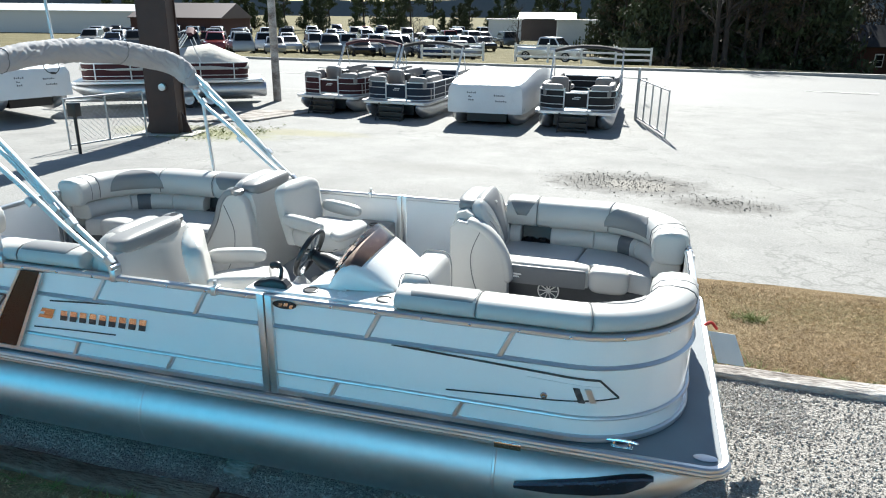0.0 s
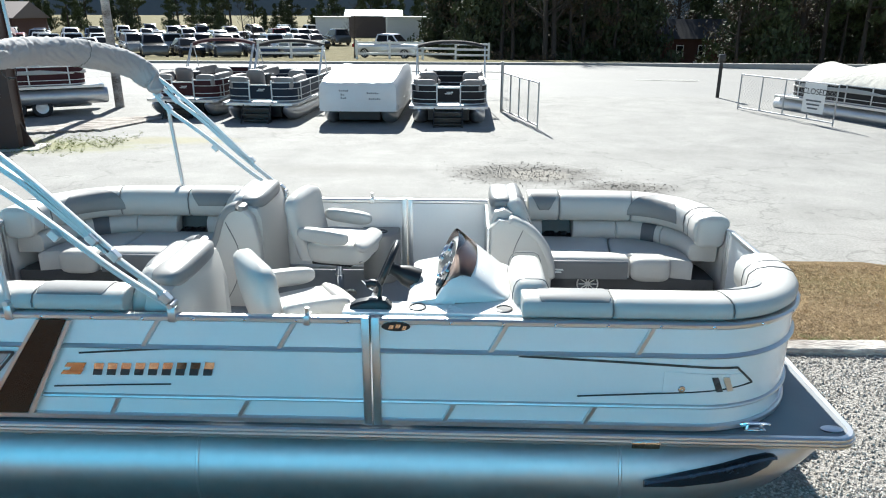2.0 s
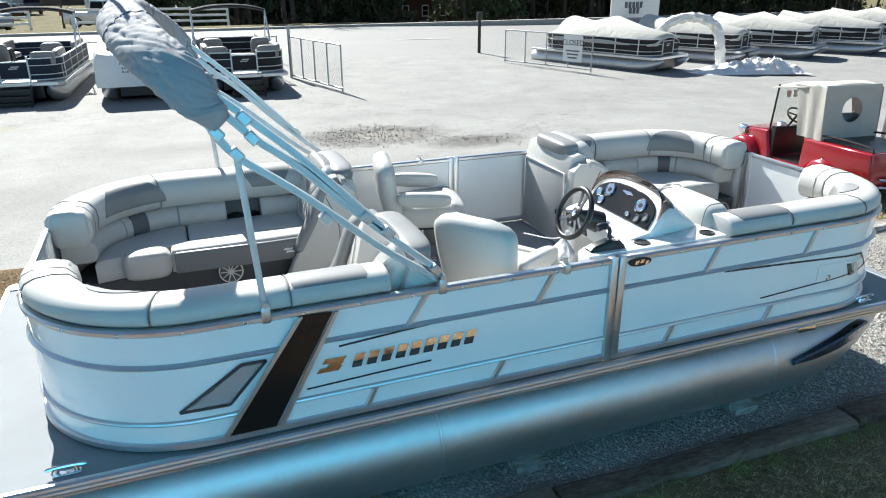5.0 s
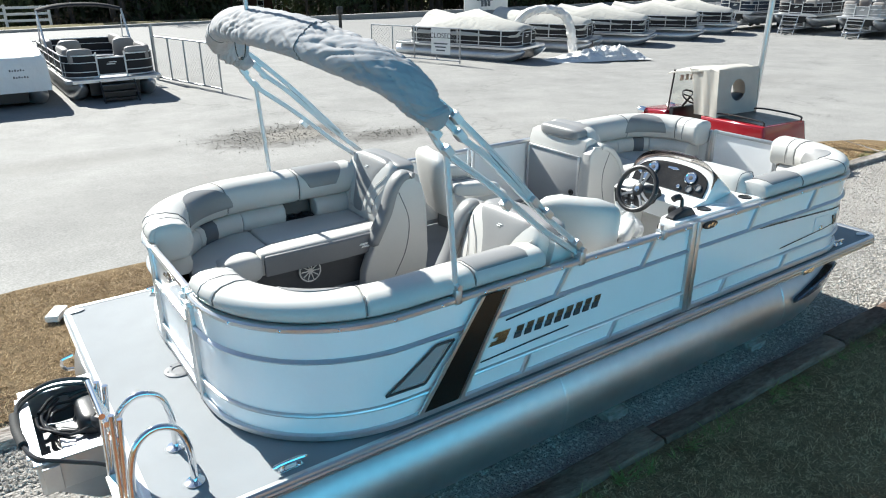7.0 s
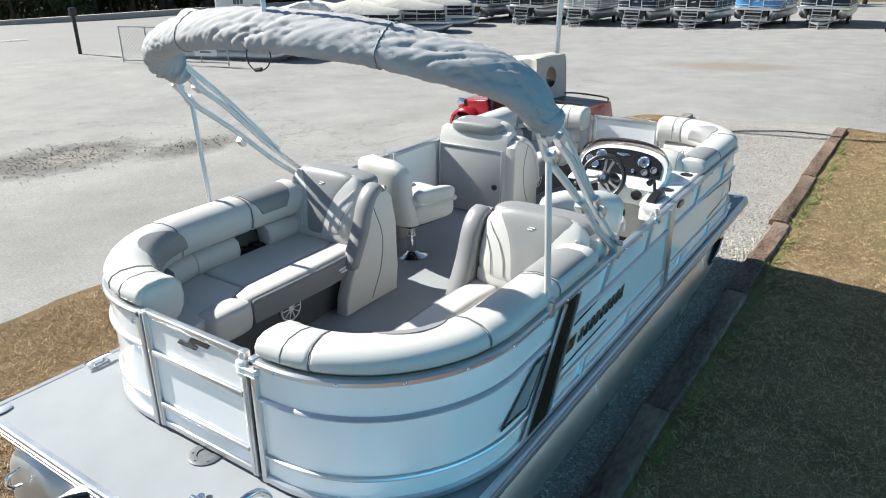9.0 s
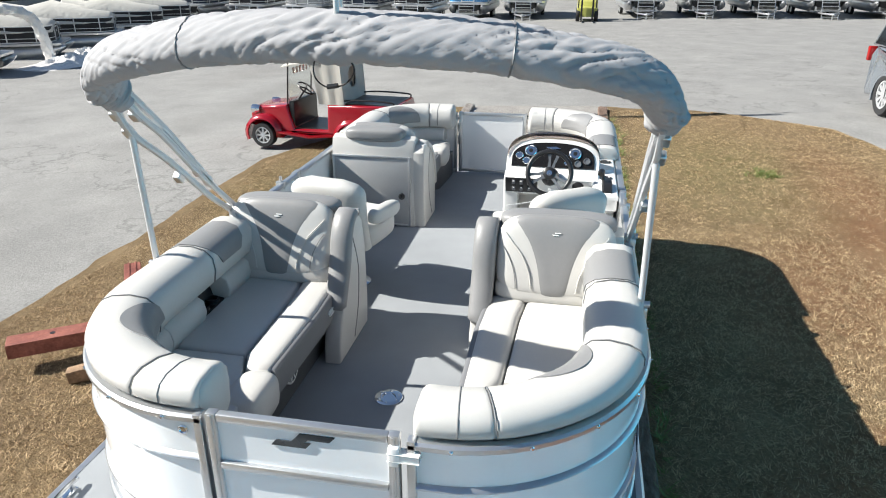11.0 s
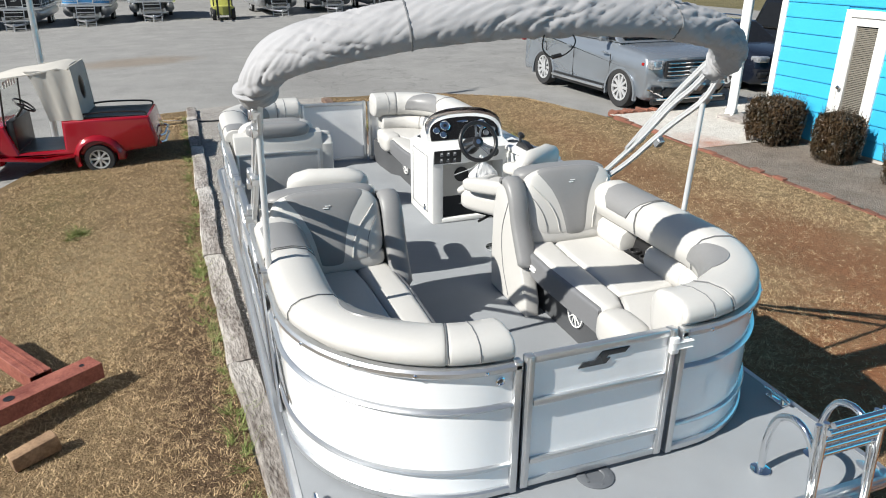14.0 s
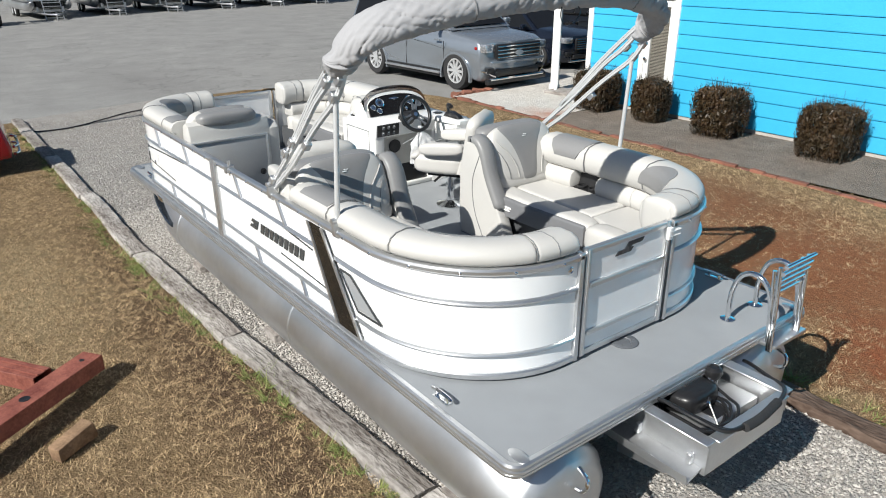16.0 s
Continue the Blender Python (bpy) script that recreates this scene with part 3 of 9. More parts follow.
def fence(side, name, label):
    f = new(name)
    f.parent = boat
    f.matrix_parent_inverse = Matrix.Translation(-boat.location)
    tagged(f, label)

    def sub(nm, bm, mat, lab="", **k):
        ob = new(nm, mesh_from(nm, bm, mat, **k))
        ob.parent = f
        tagged(ob, lab)

    splits = [(0.0, at_x(2.955)), (at_x(3.045), FENCE_LEN)]
    for a, b in splits:
        bm = bmesh.new()
        fence_sweep(bm, side, a, b, [(-0.012, 0.86), (0.0, 0.86), (0.0, 1.45), (-0.012, 1.45)])
        sub("panel", bm, M_PANEL, smooth=50)
    for nm, prof in (("top_rail", rounded(-0.028, 0.022, 1.435, 1.472, 0.01)), ("bottom_rail", rounded(-0.028, 0.02, 0.832, 0.872, 0.008)),
                     ("middle_rail", [(0.001, 1.262), (0.014, 1.268), (0.02, 1.278), (0.014, 1.286), (0.001, 1.292)]), ("middle_rail", [(0.001, 0.963), (0.014, 0.968), (0.018, 0.976), (0.014, 0.984), (0.001, 0.989)])):
        for a, b in splits:
            bm = bmesh.new()
            fence_sweep(bm, side, a, b, prof)
            sub(nm, bm, M_RAIL)
    for a, b in ((2.952, 2.996), (3.004, 3.048)):
        bm = bmesh.new()
        box(bm, a, b, side * (HALF - 0.02) if side > 0 else -HALF - 0.026, HALF + 0.026 if side > 0 else side * (HALF - 0.02), 0.835, 1.476, 0.005)
        sub("post", bm, M_RAIL)
    for s in (0.014, FENCE_LEN - 0.014):
        p, nr = fence_point(s, side)
        bm = bmesh.new()
        box(bm, p.x - 0.022, p.x + 0.022, p.y - 0.016, p.y + 0.016, 0.832, 1.478, 0.005)
        sub("post", bm, M_RAIL)
    for xb, xt in ((1.78, 1.88), (2.51, 2.60), (3.63, 3.71), (4.40, 4.47)):
        sub("slat", slat(side, xb, 1.287, xt, 1.44), M_RAIL)
    for xb, xt in ((1.55, 1.60), (2.26, 2.32), (3.39, 3.44), (4.15, 4.20)):
        sub("slat", slat(side, xb, 0.868, xt, 0.968), M_RAIL)
    # dark slanted insert with bright trims
    sub("slanted_insert", decal(side, [(0.865, 0.873), (1.085, 0.873), (1.395, 1.437), (1.255, 1.437)], 0.021, 0.006), M_BLACKPANEL, "black gloss slanted insert")
    for (a, b) in (((0.835, 0.873), (1.235, 1.437)), ((1.095, 0.873), (1.405, 1.437))):
        sub("insert_trim", decal(side, [a, (a[0] + 0.028, a[1]), (b[0] + 0.02, b[1]), b], 0.02, 0.012), M_RAIL)
    # outlined window shape near the stern corner
    q = [(0.66, 1.035), (0.885, 1.035), (1.07, 1.235), (0.955, 1.235)]
    sub("grey_inlay", decal(side, [(0.70, 1.048), (0.878, 1.048), (1.04, 1.225), (0.958, 1.225)], 0.009), M_GREYDECAL)
    for i in range(4):
        a, b = Vector(q[i]), Vector(q[(i + 1) % 4])
        t = (b - a).normalized()
        nn = Vector((-t.y, t.x)) * 0.007
        sub("inlay_border", decal(side, [a - nn, b - nn, b + nn, a + nn], 0.011), M_DARKLINE)
    # flowing dark lines
    for pts, w in (([(3.78, 1.262), (4.3, 1.238), (4.94, 1.205)], 0.006), ([(4.94, 1.205), (5.05, 1.10)], 0.008), ([(5.05, 1.10), (4.7, 1.065), (4.1, 1.03)], 0.004),
                   ([(1.42, 1.235), (1.8, 1.262), (2.1, 1.28)], 0.005), ([(1.25, 1.03), (1.6, 1.045), (1.9, 1.055)], 0.004)):
        for a, b in zip(pts, pts[1:]):
            a, b = Vector(a), Vector(b)
            t = (b - a).normalized()
            nn = Vector((-t.y, t.x)) * w
            if b.x <= 4.78 and a.x <= 4.78:
                sub("pinstripe", decal(side, [a - nn, b - nn, b + nn, a + nn], 0.003), M_DARKLINE)
            else:
                bm = bmesh.new()
                rows = []
                for k in range(9):
                    c = a.lerp(b, k / 8)
                    p, nr = fence_point(at_x(c.x), side)
                    rows.append([p + nr * o + Vector((0, 0, c.y + h)) for o, h in ((0.002, -w), (0.006, -w), (0.006, w), (0.002, w))])
                rings(bm, rows)
                sub("pinstripe", bm, M_DARKLINE)
    bm = bmesh.new()
    rows = []
    for k in range(10):
        x = 4.55 + 0.45 * k / 9
        p, nr = fence_point(at_x(x), side)
        hi, lo = 1.222 - 0.0525 * (x - 3.78) / 0.6 * 0.55, 1.05 + 0.1 * (x - 4.55)
        hi = min(hi, 1.2)
        rows.append([p + nr * o + Vector((0, 0, h)) for o, h in ((0.0015, lo), (0.0045, lo), (0.0045, hi), (0.0015, hi))])
    rings(bm, rows)
    sub("grey_inlay", bm, M_PANEL)
    for x0 in (4.80, 4.86):
        p0, n0 = fence_point(at_x(x0), side)
        bm = bmesh.new()
        rings(bm, [[fence_point(at_x(x0 + dx + sh), side)[0] + fence_point(at_x(x0 + dx + sh), side)[1] * o + Vector((0, 0, z)) for dx, o in ((0, 0.004), (0.035, 0.004), (0.035, 0.011), (0, 0.011))] for z, sh in ((1.07, 0.035), (1.155, 0.0))])
        sub("vent_bar", bm, M_DARKLINE if x0 < 4.83 else M_RAIL)
    p, nr = fence_point(at_x(4.65), side)
    bm = bmesh.new()
    m = Matrix.Translation(p + Vector((0, 0, 1.085))) @ nr.to_track_quat("Z", "Y").to_matrix().to_4x4()
    lathe(bm, [(0.02, 0.0), (0.02, 0.008), (0.016, 0.012), (0.009, 0.012), (0.008, 0.007), (0.001, 0.007)], 20, m)
    sub("docking_light", bm, M_CHROME)
    # maker's mark drawn as plain slanted shapes
    for i in range(9):
        x = 1.478 + i * 0.0755
        lo, hi = 1.106 + i * 0.001, 1.178 + i * 0.002
        mid = (lo + hi) / 2
        for z0, z1, d, w, m in ((lo, mid, 0.0, 0.048, M_DARKLINE), (mid, hi, 0.011, 0.052, M_CHROME if side < 0 else M_DARKLINE)):
            bar = [(x + d, z0), (x + d + w, z0), (x + d + w + 0.011, z1), (x + d + 0.011, z1)]
            sub("mark_shape", decal(side, bar if side < 0 else [(3.69 - a, z) for a, z in bar], 0.004, 0.006), m)
    for k, (x0, x1, z0, z1) in enumerate(((1.33, 1.455, 1.152, 1.178), (1.30, 1.43, 1.107, 1.132), (1.35, 1.44, 1.13, 1.153))):
        bar = [(x0, z0), (x1 - 0.02, z0), (x1, z1), (x0 + 0.02, z1)]
        bb = bar if side < 0 else [(3.69 - a, z) for a, z in bar]
        sub("mark_shape", decal(side, bb, 0.004, 0.006), [M_GOLD, M_DARKLINE][0 if side < 0 else 1])
    # screws along the top rail
    for s in np.arange(0.15, FENCE_LEN, 0.27):
        p, nr = fence_point(s, side)
        bm = bmesh.new()
        m = Matrix.Translation(p + nr * 0.021 + Vector((0, 0, 1.452))) @ nr.to_track_quat("Z", "Y").to_matrix().to_4x4()
        lathe(bm, [(0.009, 0.0), (0.009, 0.004), (0.004, 0.008)], 8, m)
        sub("screw", bm, M_CHROME)
    return f


fence_s = fence(-1, "fence_starboard", "white panel fence with aluminium rails and a black slanted insert")
fence_p = fence(1, "fence_port", "white panel fence with aluminium rails and a black slanted insert")
# model badge on the starboard rail
bm = bmesh.new()
prism(bm, [(3.06 + 0.0 + 0.075 + 0.075 * math.cos(a) * (1 if abs(math.cos(a)) < 0.9 else 1), 1.432 + 0.026 * math.sin(a)) for a in np.linspace(0, 2 * math.pi, 20, endpoint=False)], 0.022, 0.03, lambda a, b, c: Vector((a, -HALF - c, b)))
badge = part("model_badge", bm, M_BLACK, boat, "black badge with silver bars")
for x0, x1, z in ((3.095, 3.12, 1.43), (3.13, 3.155, 1.435), (3.165, 3.185, 1.425)):
    bm = bmesh.new()
    prism(bm, [(x0, z - 0.01), (x1, z - 0.01), (x1 + 0.008, z + 0.012), (x0 + 0.008, z + 0.012)], 0.03, 0.034, lambda a, b, c: Vector((a, -HALF - c, b)))
    ob = part("badge_bar", bm, M_CHROME, badge)


def gate(x, label):
    s = -1 if x < 1 else 1
    g = new("gate")
    g.parent = boat
    g.matrix_parent_inverse = Matrix.Translation(-boat.location)
    tagged(g, label)

    def sub(nm, bm, mat, lab=""):
        ob = new(nm, mesh_from(nm, bm, mat))
        ob.parent = g
        tagged(ob, lab)
    y0, y1 = -0.352, 0.362
    bm = bmesh.new()
    box(bm, x - 0.006, x + 0.006, y0, y1, 0.86, 1.46)
    sub("panel", bm, M_PANEL)
    for ya, yb in ((y0 - 0.0, y0 + 0.04), (y1 - 0.04, y1)):
        bm = bmesh.new()
        box(bm, x - 0.02, x + 0.02, ya, yb, 0.84, 1.49, 0.006)
        box(bm, x - 0.025, x + 0.025, ya + 0.012, yb - 0.012, 0.845, 1.485, 0.004)
        sub("post", bm, M_RAIL)
    for z0, z1, d in ((1.455, 1.488, 0.018), (0.843, 0.878, 0.018), (1.255, 1.285, 0.026), (0.965, 0.99, 0.026)):
        bm = bmesh.new()
        box(bm, min(x + s * 0.003, x + s * d) if d > 0.02 else x - d, max(x + s * 0.003, x + s * d) if d > 0.02 else x + d, y0 + 0.04, y1 - 0.04, z0, z1, 0.006)
        sub("rail", bm, M_RAIL)
    for pts in ([(-0.12, 1.445), (-0.10, 1.422), (0.03, 1.422), (0.01, 1.445)], [(-0.03, 1.408), (-0.01, 1.385), (0.12, 1.385), (0.10, 1.408)], [(-0.02, 1.422), (-0.005, 1.408), (0.045, 1.408), (0.03, 1.422)]):
        bm = bmesh.new()
        prism(bm, pts, 0.007, 0.012, lambda a, b, c: Vector((x + s * c, -s * a, b)))
        sub("mark_shape", bm, M_DARKLINE)
    bm = bmesh.new()
    box(bm, x + s * 0.02 - 0.015, x + s * 0.02 + 0.015, s * 0.30 - 0.02, s * 0.42, 1.40, 1.43, 0.006)
    box(bm, x + s * 0.02 - 0.02, x + s * 0.02 + 0.02, s * 0.335 - 0.02, s * 0.335 + 0.02, 1.375, 1.455, 0.008)
    sub("latch", bm, M_WHITE, "white gate latch")
    return g


gate(0.0, "white stern gate with aluminium frame")
gate(BOW, "white bow gate with aluminium frame")


# ---- upholstery ----
BOLSTER = [(-0.018, 1.476), (0.004, 1.496), (0.004, 1.53), (-0.016, 1.56), (-0.06, 1.578), (-0.14, 1.58), (-0.21, 1.562), (-0.25, 1.52), (-0.258, 1.45), (-0.245, 1.385), (-0.21, 1.36), (-0.04, 1.36), (-0.034, 1.476)]
BACK = [(-0.035, 1.20), (-0.035, 1.355), (-0.19, 1.362), (-0.24, 1.33), (-0.252, 1.27), (-0.238, 1.215), (-0.21, 1.20)]


M_SLATE = material("slate_grey_vinyl", (0.165, 0.168, 0.175), rough=0.45, var=0.06, scale=4, bump=0.12, bump_scale=160, bump_dist=0.003)


def lounge(end, side, length, name, label, seat_to=0.47, tall=1.63, winged=True):
    """A corner lounge. end: 0 at the stern, 1 at the bow. length: from the gate end to its tall backrest."""
    lo = thing(name, label, "bench seat", "corner lounges", at=((0.7 if end == 0 else BOW - 0.7), side * 0.8, DECK))
    X = (lambda u: u) if end == 0 else (lambda u: BOW - u)

    def P(u, v, z):
        return Vector((X(u), side * v, z))

    def fp(s):
        p, nr = fence_point(s if end == 0 else FENCE_LEN - s, side)
        return p, nr

    def sweep(bm, s0, s1, prof, taper=0.0):
        n = max(3, int((s1 - s0) / 0.05))
        rows = []
        cz = sum(z for _, z in prof) / len(prof)
        co = sum(o for o, _ in prof) / len(prof)
        stops = [s0 + (s1 - s0) * i / n for i in range(n + 1)]
        scale = [1.0] * (n + 1)
        if taper:
            stops = [s0, s0 + taper * 0.12, s0 + taper * 0.45, s0 + taper] + [s0 + taper + (s1 - s0 - 2 * taper) * i / n for i in range(1, n)] + [s1 - taper, s1 - taper * 0.45, s1 - taper * 0.12, s1]
            scale = [0.9, 0.955, 0.99, 1.0] + [1.0] * (n - 1) + [1.0, 0.99, 0.955, 0.9]
        for s, k in zip(stops, scale):
            p, nr = fp(s)
            rows.append([p + nr * (co + (o - co) * k) + Vector((0, 0, cz + (z - cz) * k)) for o, z in prof])
        rings(bm, rows)

    def sx(u):
        return at_x(u)
    top_end = sx(length - 0.27) if winged else sx(length - 0.02)
    # bolster on the rail in stuffed sections
    cuts = [0.02, 0.30, 1.10, 1.72, top_end]
    for k in range(4):
        bm = bmesh.new()
        sweep(bm, cuts[k] + 0.001, cuts[k + 1] - 0.001, BOLSTER, 0.022)
        part("bolster", bm, M_IVORY, lo, smooth=60)
    for c in cuts[1:-1] + [0.17]:
        bm = bmesh.new()
        p, nr = fp(c)
        tube(bm, [p + nr * o * 1.0 + Vector((0, 0, z)) for o, z in BOLSTER[1:10]], 0.003, 6)
        part("piping", bm, M_PIPING, lo)
    # grey inlays on the bolster
    up = [(-0.022, 1.565), (-0.06, 1.583), (-0.14, 1.585), (-0.213, 1.566), (-0.254, 1.522), (-0.2615, 1.47)]
    dn = [(o + 0.006 * (1 if o > -0.1 else 0.6), z - 0.012) for o, z in up][::-1]
    bm = bmesh.new()
    rows = []
    s0, s1 = 1.73, min(2.10, top_end - 0.02)
    for i in range(9):
        row = []
        for o, z in up + dn:
            e = 0.075 * min(1.0, max(0.0, 1.58 - z) / 0.11)
            p, nr = fp(s0 + e + (s1 - s0 - 2 * e) * i / 8)
            row.append(p + nr * o + Vector((0, 0, z)))
        rows.append(row)
    rings(bm, rows)
    part("grey_inlay", bm, M_SILVER, lo, smooth=60)
    bm = bmesh.new()
    rows = []
    for i in range(29):
        u = i / 28
        p, nr = fp(0.45 + 0.70 * u)
        e = 0.03 + 0.97 * math.sin(math.pi * u) ** 0.7
        top = 1.0 + 2.9 * (1 - e)
        prof = []
        for j in range(9):
            w = top + (4.2 - top) * j / 8
            k = min(3, int(w))
            (oa, za), (ob, zb) = BOLSTER[k + 4], BOLSTER[k + 5]
            o, z = oa + (ob - oa) * (w - k), za + (zb - za) * (w - k)
            prof.append((-0.13 + (o + 0.13) * 1.032, 1.46 + (z - 1.46) * 1.045))
        low = [(o + 0.012, z - 0.014) for o, z in prof][::-1]
        rows.append([p + nr * o + Vector((0, 0, z)) for o, z in prof + low])
    rings(bm, rows)
    part("grey_inlay", bm, M_SILVER, lo, smooth=60)
    # lower back roll
    bcuts = [0.10, 0.70, 1.25, 1.85, sx(length - 0.30)]
    for k in range(4):
        if k == 2:
            continue
        bm = bmesh.new()
        sweep(bm, bcuts[k] + 0.002, bcuts[k + 1] - 0.002, BACK, 0.02)
        part("back_roll", bm, M_IVORY, lo, smooth=60)
    bm = bmesh.new()
    sweep(bm, 1.25, 1.60, BACK, 0.02)
    part("back_roll", bm, M_IVORY, lo, smooth=60)
    bm = bmesh.new()
    sweep(bm, 0.78, 0.95, [(o - 0.004, z) for o, z in BACK], 0.0)
    part("grey_inlay", bm, M_CHAR, lo, smooth=60)
    # recessed cup holder tray in the back
    bm = bmesh.new()
    sweep(bm, 1.605, 1.845, [(-0.035, 1.21), (-0.035, 1.35), (-0.12, 1.35), (-0.15, 1.235), (-0.215, 1.225), (-0.215, 1.205)])
    tray = part("cup_tray", bm, M_BLACK, lo, "black recessed cup holder tray")
    for s in (1.67, 1.78):
        p, nr = fp(s)
        bm = bmesh.new()
        lathe(bm, [(0.036, 0), (0.04, 0.02), (0.036, 0.024), (0.03, 0.022), (0.028, 0.005), (0.001, 0.004)], 20, Matrix.Translation(p + nr * -0.178 + Vector((0, 0, 1.226))))
        part("cup_ring", bm, M_BLACK, tray)
    # seat base, skirt and cushions
    def outline(inset, u0, u1, front):
        """Seat outline between two distances from the gate."""
        s_a = 0.04 if u0 is None else sx(u0)
        s_b = sx(u1)
        n = 16
        pts = []
        for i in range(n + 1):
            p, nr = fp(s_a + (s_b - s_a) * i / n)
            q = p - nr * (0.225 + inset)
            u = q.x if end == 0 else BOW - q.x
            pts.append((u, side * q.y))
        return pts + front
    us = length - 0.30
    bm = bmesh.new()
    prism(bm, [(u, v) for u, v in outline(-0.17, None, us, [(us, seat_to + 0.05), (0.72, seat_to + 0.05), (0.62, 0.455), (0.45, 0.44), (0.3, 0.43)])], DECK + 0.002, 1.075, P)
    part("base", bm, M_BASE, lo, "dark moulded seat base")
    split = 0.80
    bm = bmesh.new()
    prism(bm, outline(0.0, split + 0.004, us, [(us, seat_to + 0.20), (us - 0.25, seat_to + 0.175), (split + 0.004, seat_to + 0.155)]), 1.076, 1.225, P, 0.03, 4)
    part("seat_cushion", bm, M_IVORY, lo, smooth=60)
    bm = bmesh.new()
    prism(bm, [(us, seat_to + 0.194), (us - 0.25, seat_to + 0.169), (split + 0.004, seat_to + 0.149), (split - 0.12, seat_to + 0.10), (split - 0.12, seat_to - 0.02), (us * 0.6 + 0.3, seat_to - 0.03), (us, seat_to - 0.01)], 1.076, 1.232, P, 0.04, 4)
    part("seat_cushion", bm, M_IVORY, lo, smooth=60)
    bm = bmesh.new()
    prism(bm, outline(0.0, None, split - 0.004, [(split - 0.004, seat_to + 0.155), (split - 0.13, seat_to + 0.105), (0.6, seat_to + 0.06), (0.5, seat_to + 0.02), (0.38, 0.46), (0.26, 0.43)]), 1.076, 1.222, P, 0.035, 4)
    part("seat_cushion", bm, M_IVORY, lo, smooth=60)
    # grey front band under the cushion edge
    bm = bmesh.new()
    prism(bm, [(split - 0.10, seat_to - 0.042), (us * 0.6 + 0.3, seat_to - 0.052), (us - 0.01, seat_to - 0.034), (us - 0.01, seat_to + 0.02), (split - 0.10, seat_to + 0.02)], 1.07, 1.212, P, 0.02, 3)
    part("front_band", bm, M_SLATE, lo, "slate grey front band")
    # rounded end cushion of the gate side
    bm = bmesh.new()
    pillow(bm, 0.22, 0.11, 0.232, Matrix.Translation(P(0.128, GATE + 0.058, 1.455)), 4.5, 6)
    part("end_roll", bm, M_IVORY, lo, smooth=60)
    bm = bmesh.new()
    pillow(bm, 0.30, 0.19, 0.19, Matrix.Translation(P(0.53, seat_to + 0.005, 1.15)), 4.0, 6)
    part("front_roll", bm, M_IVORY, lo, smooth=60)
    # speaker in the skirt
    c = P(1.05 if end == 0 else 0.98, seat_to + 0.046, 1.0)
    m = Matrix.Translation(c) @ Vector((0, -side, 0)).to_track_quat("Z", "Y").to_matrix().to_4x4()
    bm = bmesh.new()
    lathe(bm, [(0.079, 0), (0.079, 0.008), (0.072, 0.014), (0.064, 0.010), (0.064, 0.004), (0.001, 0.003)], 28, m)
    sp = part("speaker", bm, M_CHAR, lo, "round spoked loudspeaker grille")
    for k in range(10):
        a = k * math.pi / 5
        bm = bmesh.new()
        tube(bm, [m @ Vector((0.018 * math.cos(a), 0.018 * math.sin(a), 0.014)), m @ Vector((0.07 * math.cos(a), 0.07 * math.sin(a), 0.012))], 0.0045, 6)
        part("spoke", bm, M_WHITE, sp)
    bm = bmesh.new()
    lathe(bm, [(0.02, 0.008), (0.02, 0.016), (0.01, 0.019)], 14, m)
    part("hub", bm, M_WHITE, sp)
    bm = bmesh.new()
    lathe(bm, [(0.07, 0.009), (0.078, 0.015), (0.084, 0.013), (0.084, 0.0), (0.07, 0.0), (0.07, 0.009)], 28, m, False)
    part("bezel", bm, M_WHITE, sp)
    # tall backrest: shell, stuffed front, head roll
    L = length
    if not winged:
        vc = 0.79
        bm = bmesh.new()
        pillow(bm, 0.20, 0.56, 0.54, Matrix.Translation(P(L - 0.13, vc, 1.345)), 5.0, 10)
        part("backrest", bm, M_IVORY, lo, "plain padded backrest box", smooth=60)
        for v in (vc - 0.22, vc + 0.22):
            bm = bmesh.new()
            tube(bm, [P(L - 0.13 + 0.102 * math.cos(w) * (abs(math.cos(w)) ** 5 + abs(math.sin(w)) ** 5) ** -0.2, v, 1.345 + 0.272 * math.sin(w) * (abs(math.cos(w)) ** 5 + abs(math.sin(w)) ** 5) ** -0.2) for w in np.linspace(-0.9, math.pi + 0.9, 40)], 0.003, 6)
            part("piping", bm, M_PIPING, lo)
        return lo
    bm = bmesh.new()
    prism(bm, [(L - 0.20, DECK + 0.002), (L, DECK + 0.002), (L, tall - 0.14), (L - 0.03, tall - 0.05), (L - 0.10, tall - 0.03), (L - 0.16, tall - 0.06), (L - 0.2, tall - 0.2)], seat_to - 0.02, HALF - 0.05, lambda a, b, c: P(a, c, b), 0.012, 2, True)
    part("back_shell", bm, M_IVORY, lo, smooth=35)
    vc, w = (seat_to + HALF - 0.06) / 2 - 0.01, HALF - seat_to - 0.10
    lean = (1 if end == 0 else -1) * 20
    bm = bmesh.new()
    pillow(bm, 0.15, w, 0.46, pose(X(L - 0.235), side * vc, 1.455, 0, lean, 0), 4.0, 10)
    part("back_cushion", bm, M_IVORY, lo, smooth=60)
    bm = bmesh.new()
    pillow(bm, 0.154, w * 0.97, 0.464, pose(X(L - 0.2375), side * vc, 1.457, 0, lean, 0), 4.0, 12)
    for v in bm.verts:
        k = min(1, max(0, (v.co.z - 1.24) / 0.42))
        v.co.y = side * vc + (v.co.y - side * vc) * (0.34 + 0.62 * k ** 2.4)
    part("grey_inlay", bm, M_SILVER, lo, smooth=60)
    fm = pose(X(L - 0.2375), side * vc, 1.457, 0, lean, 0)
    fx = -0.078 if end == 0 else 0.078
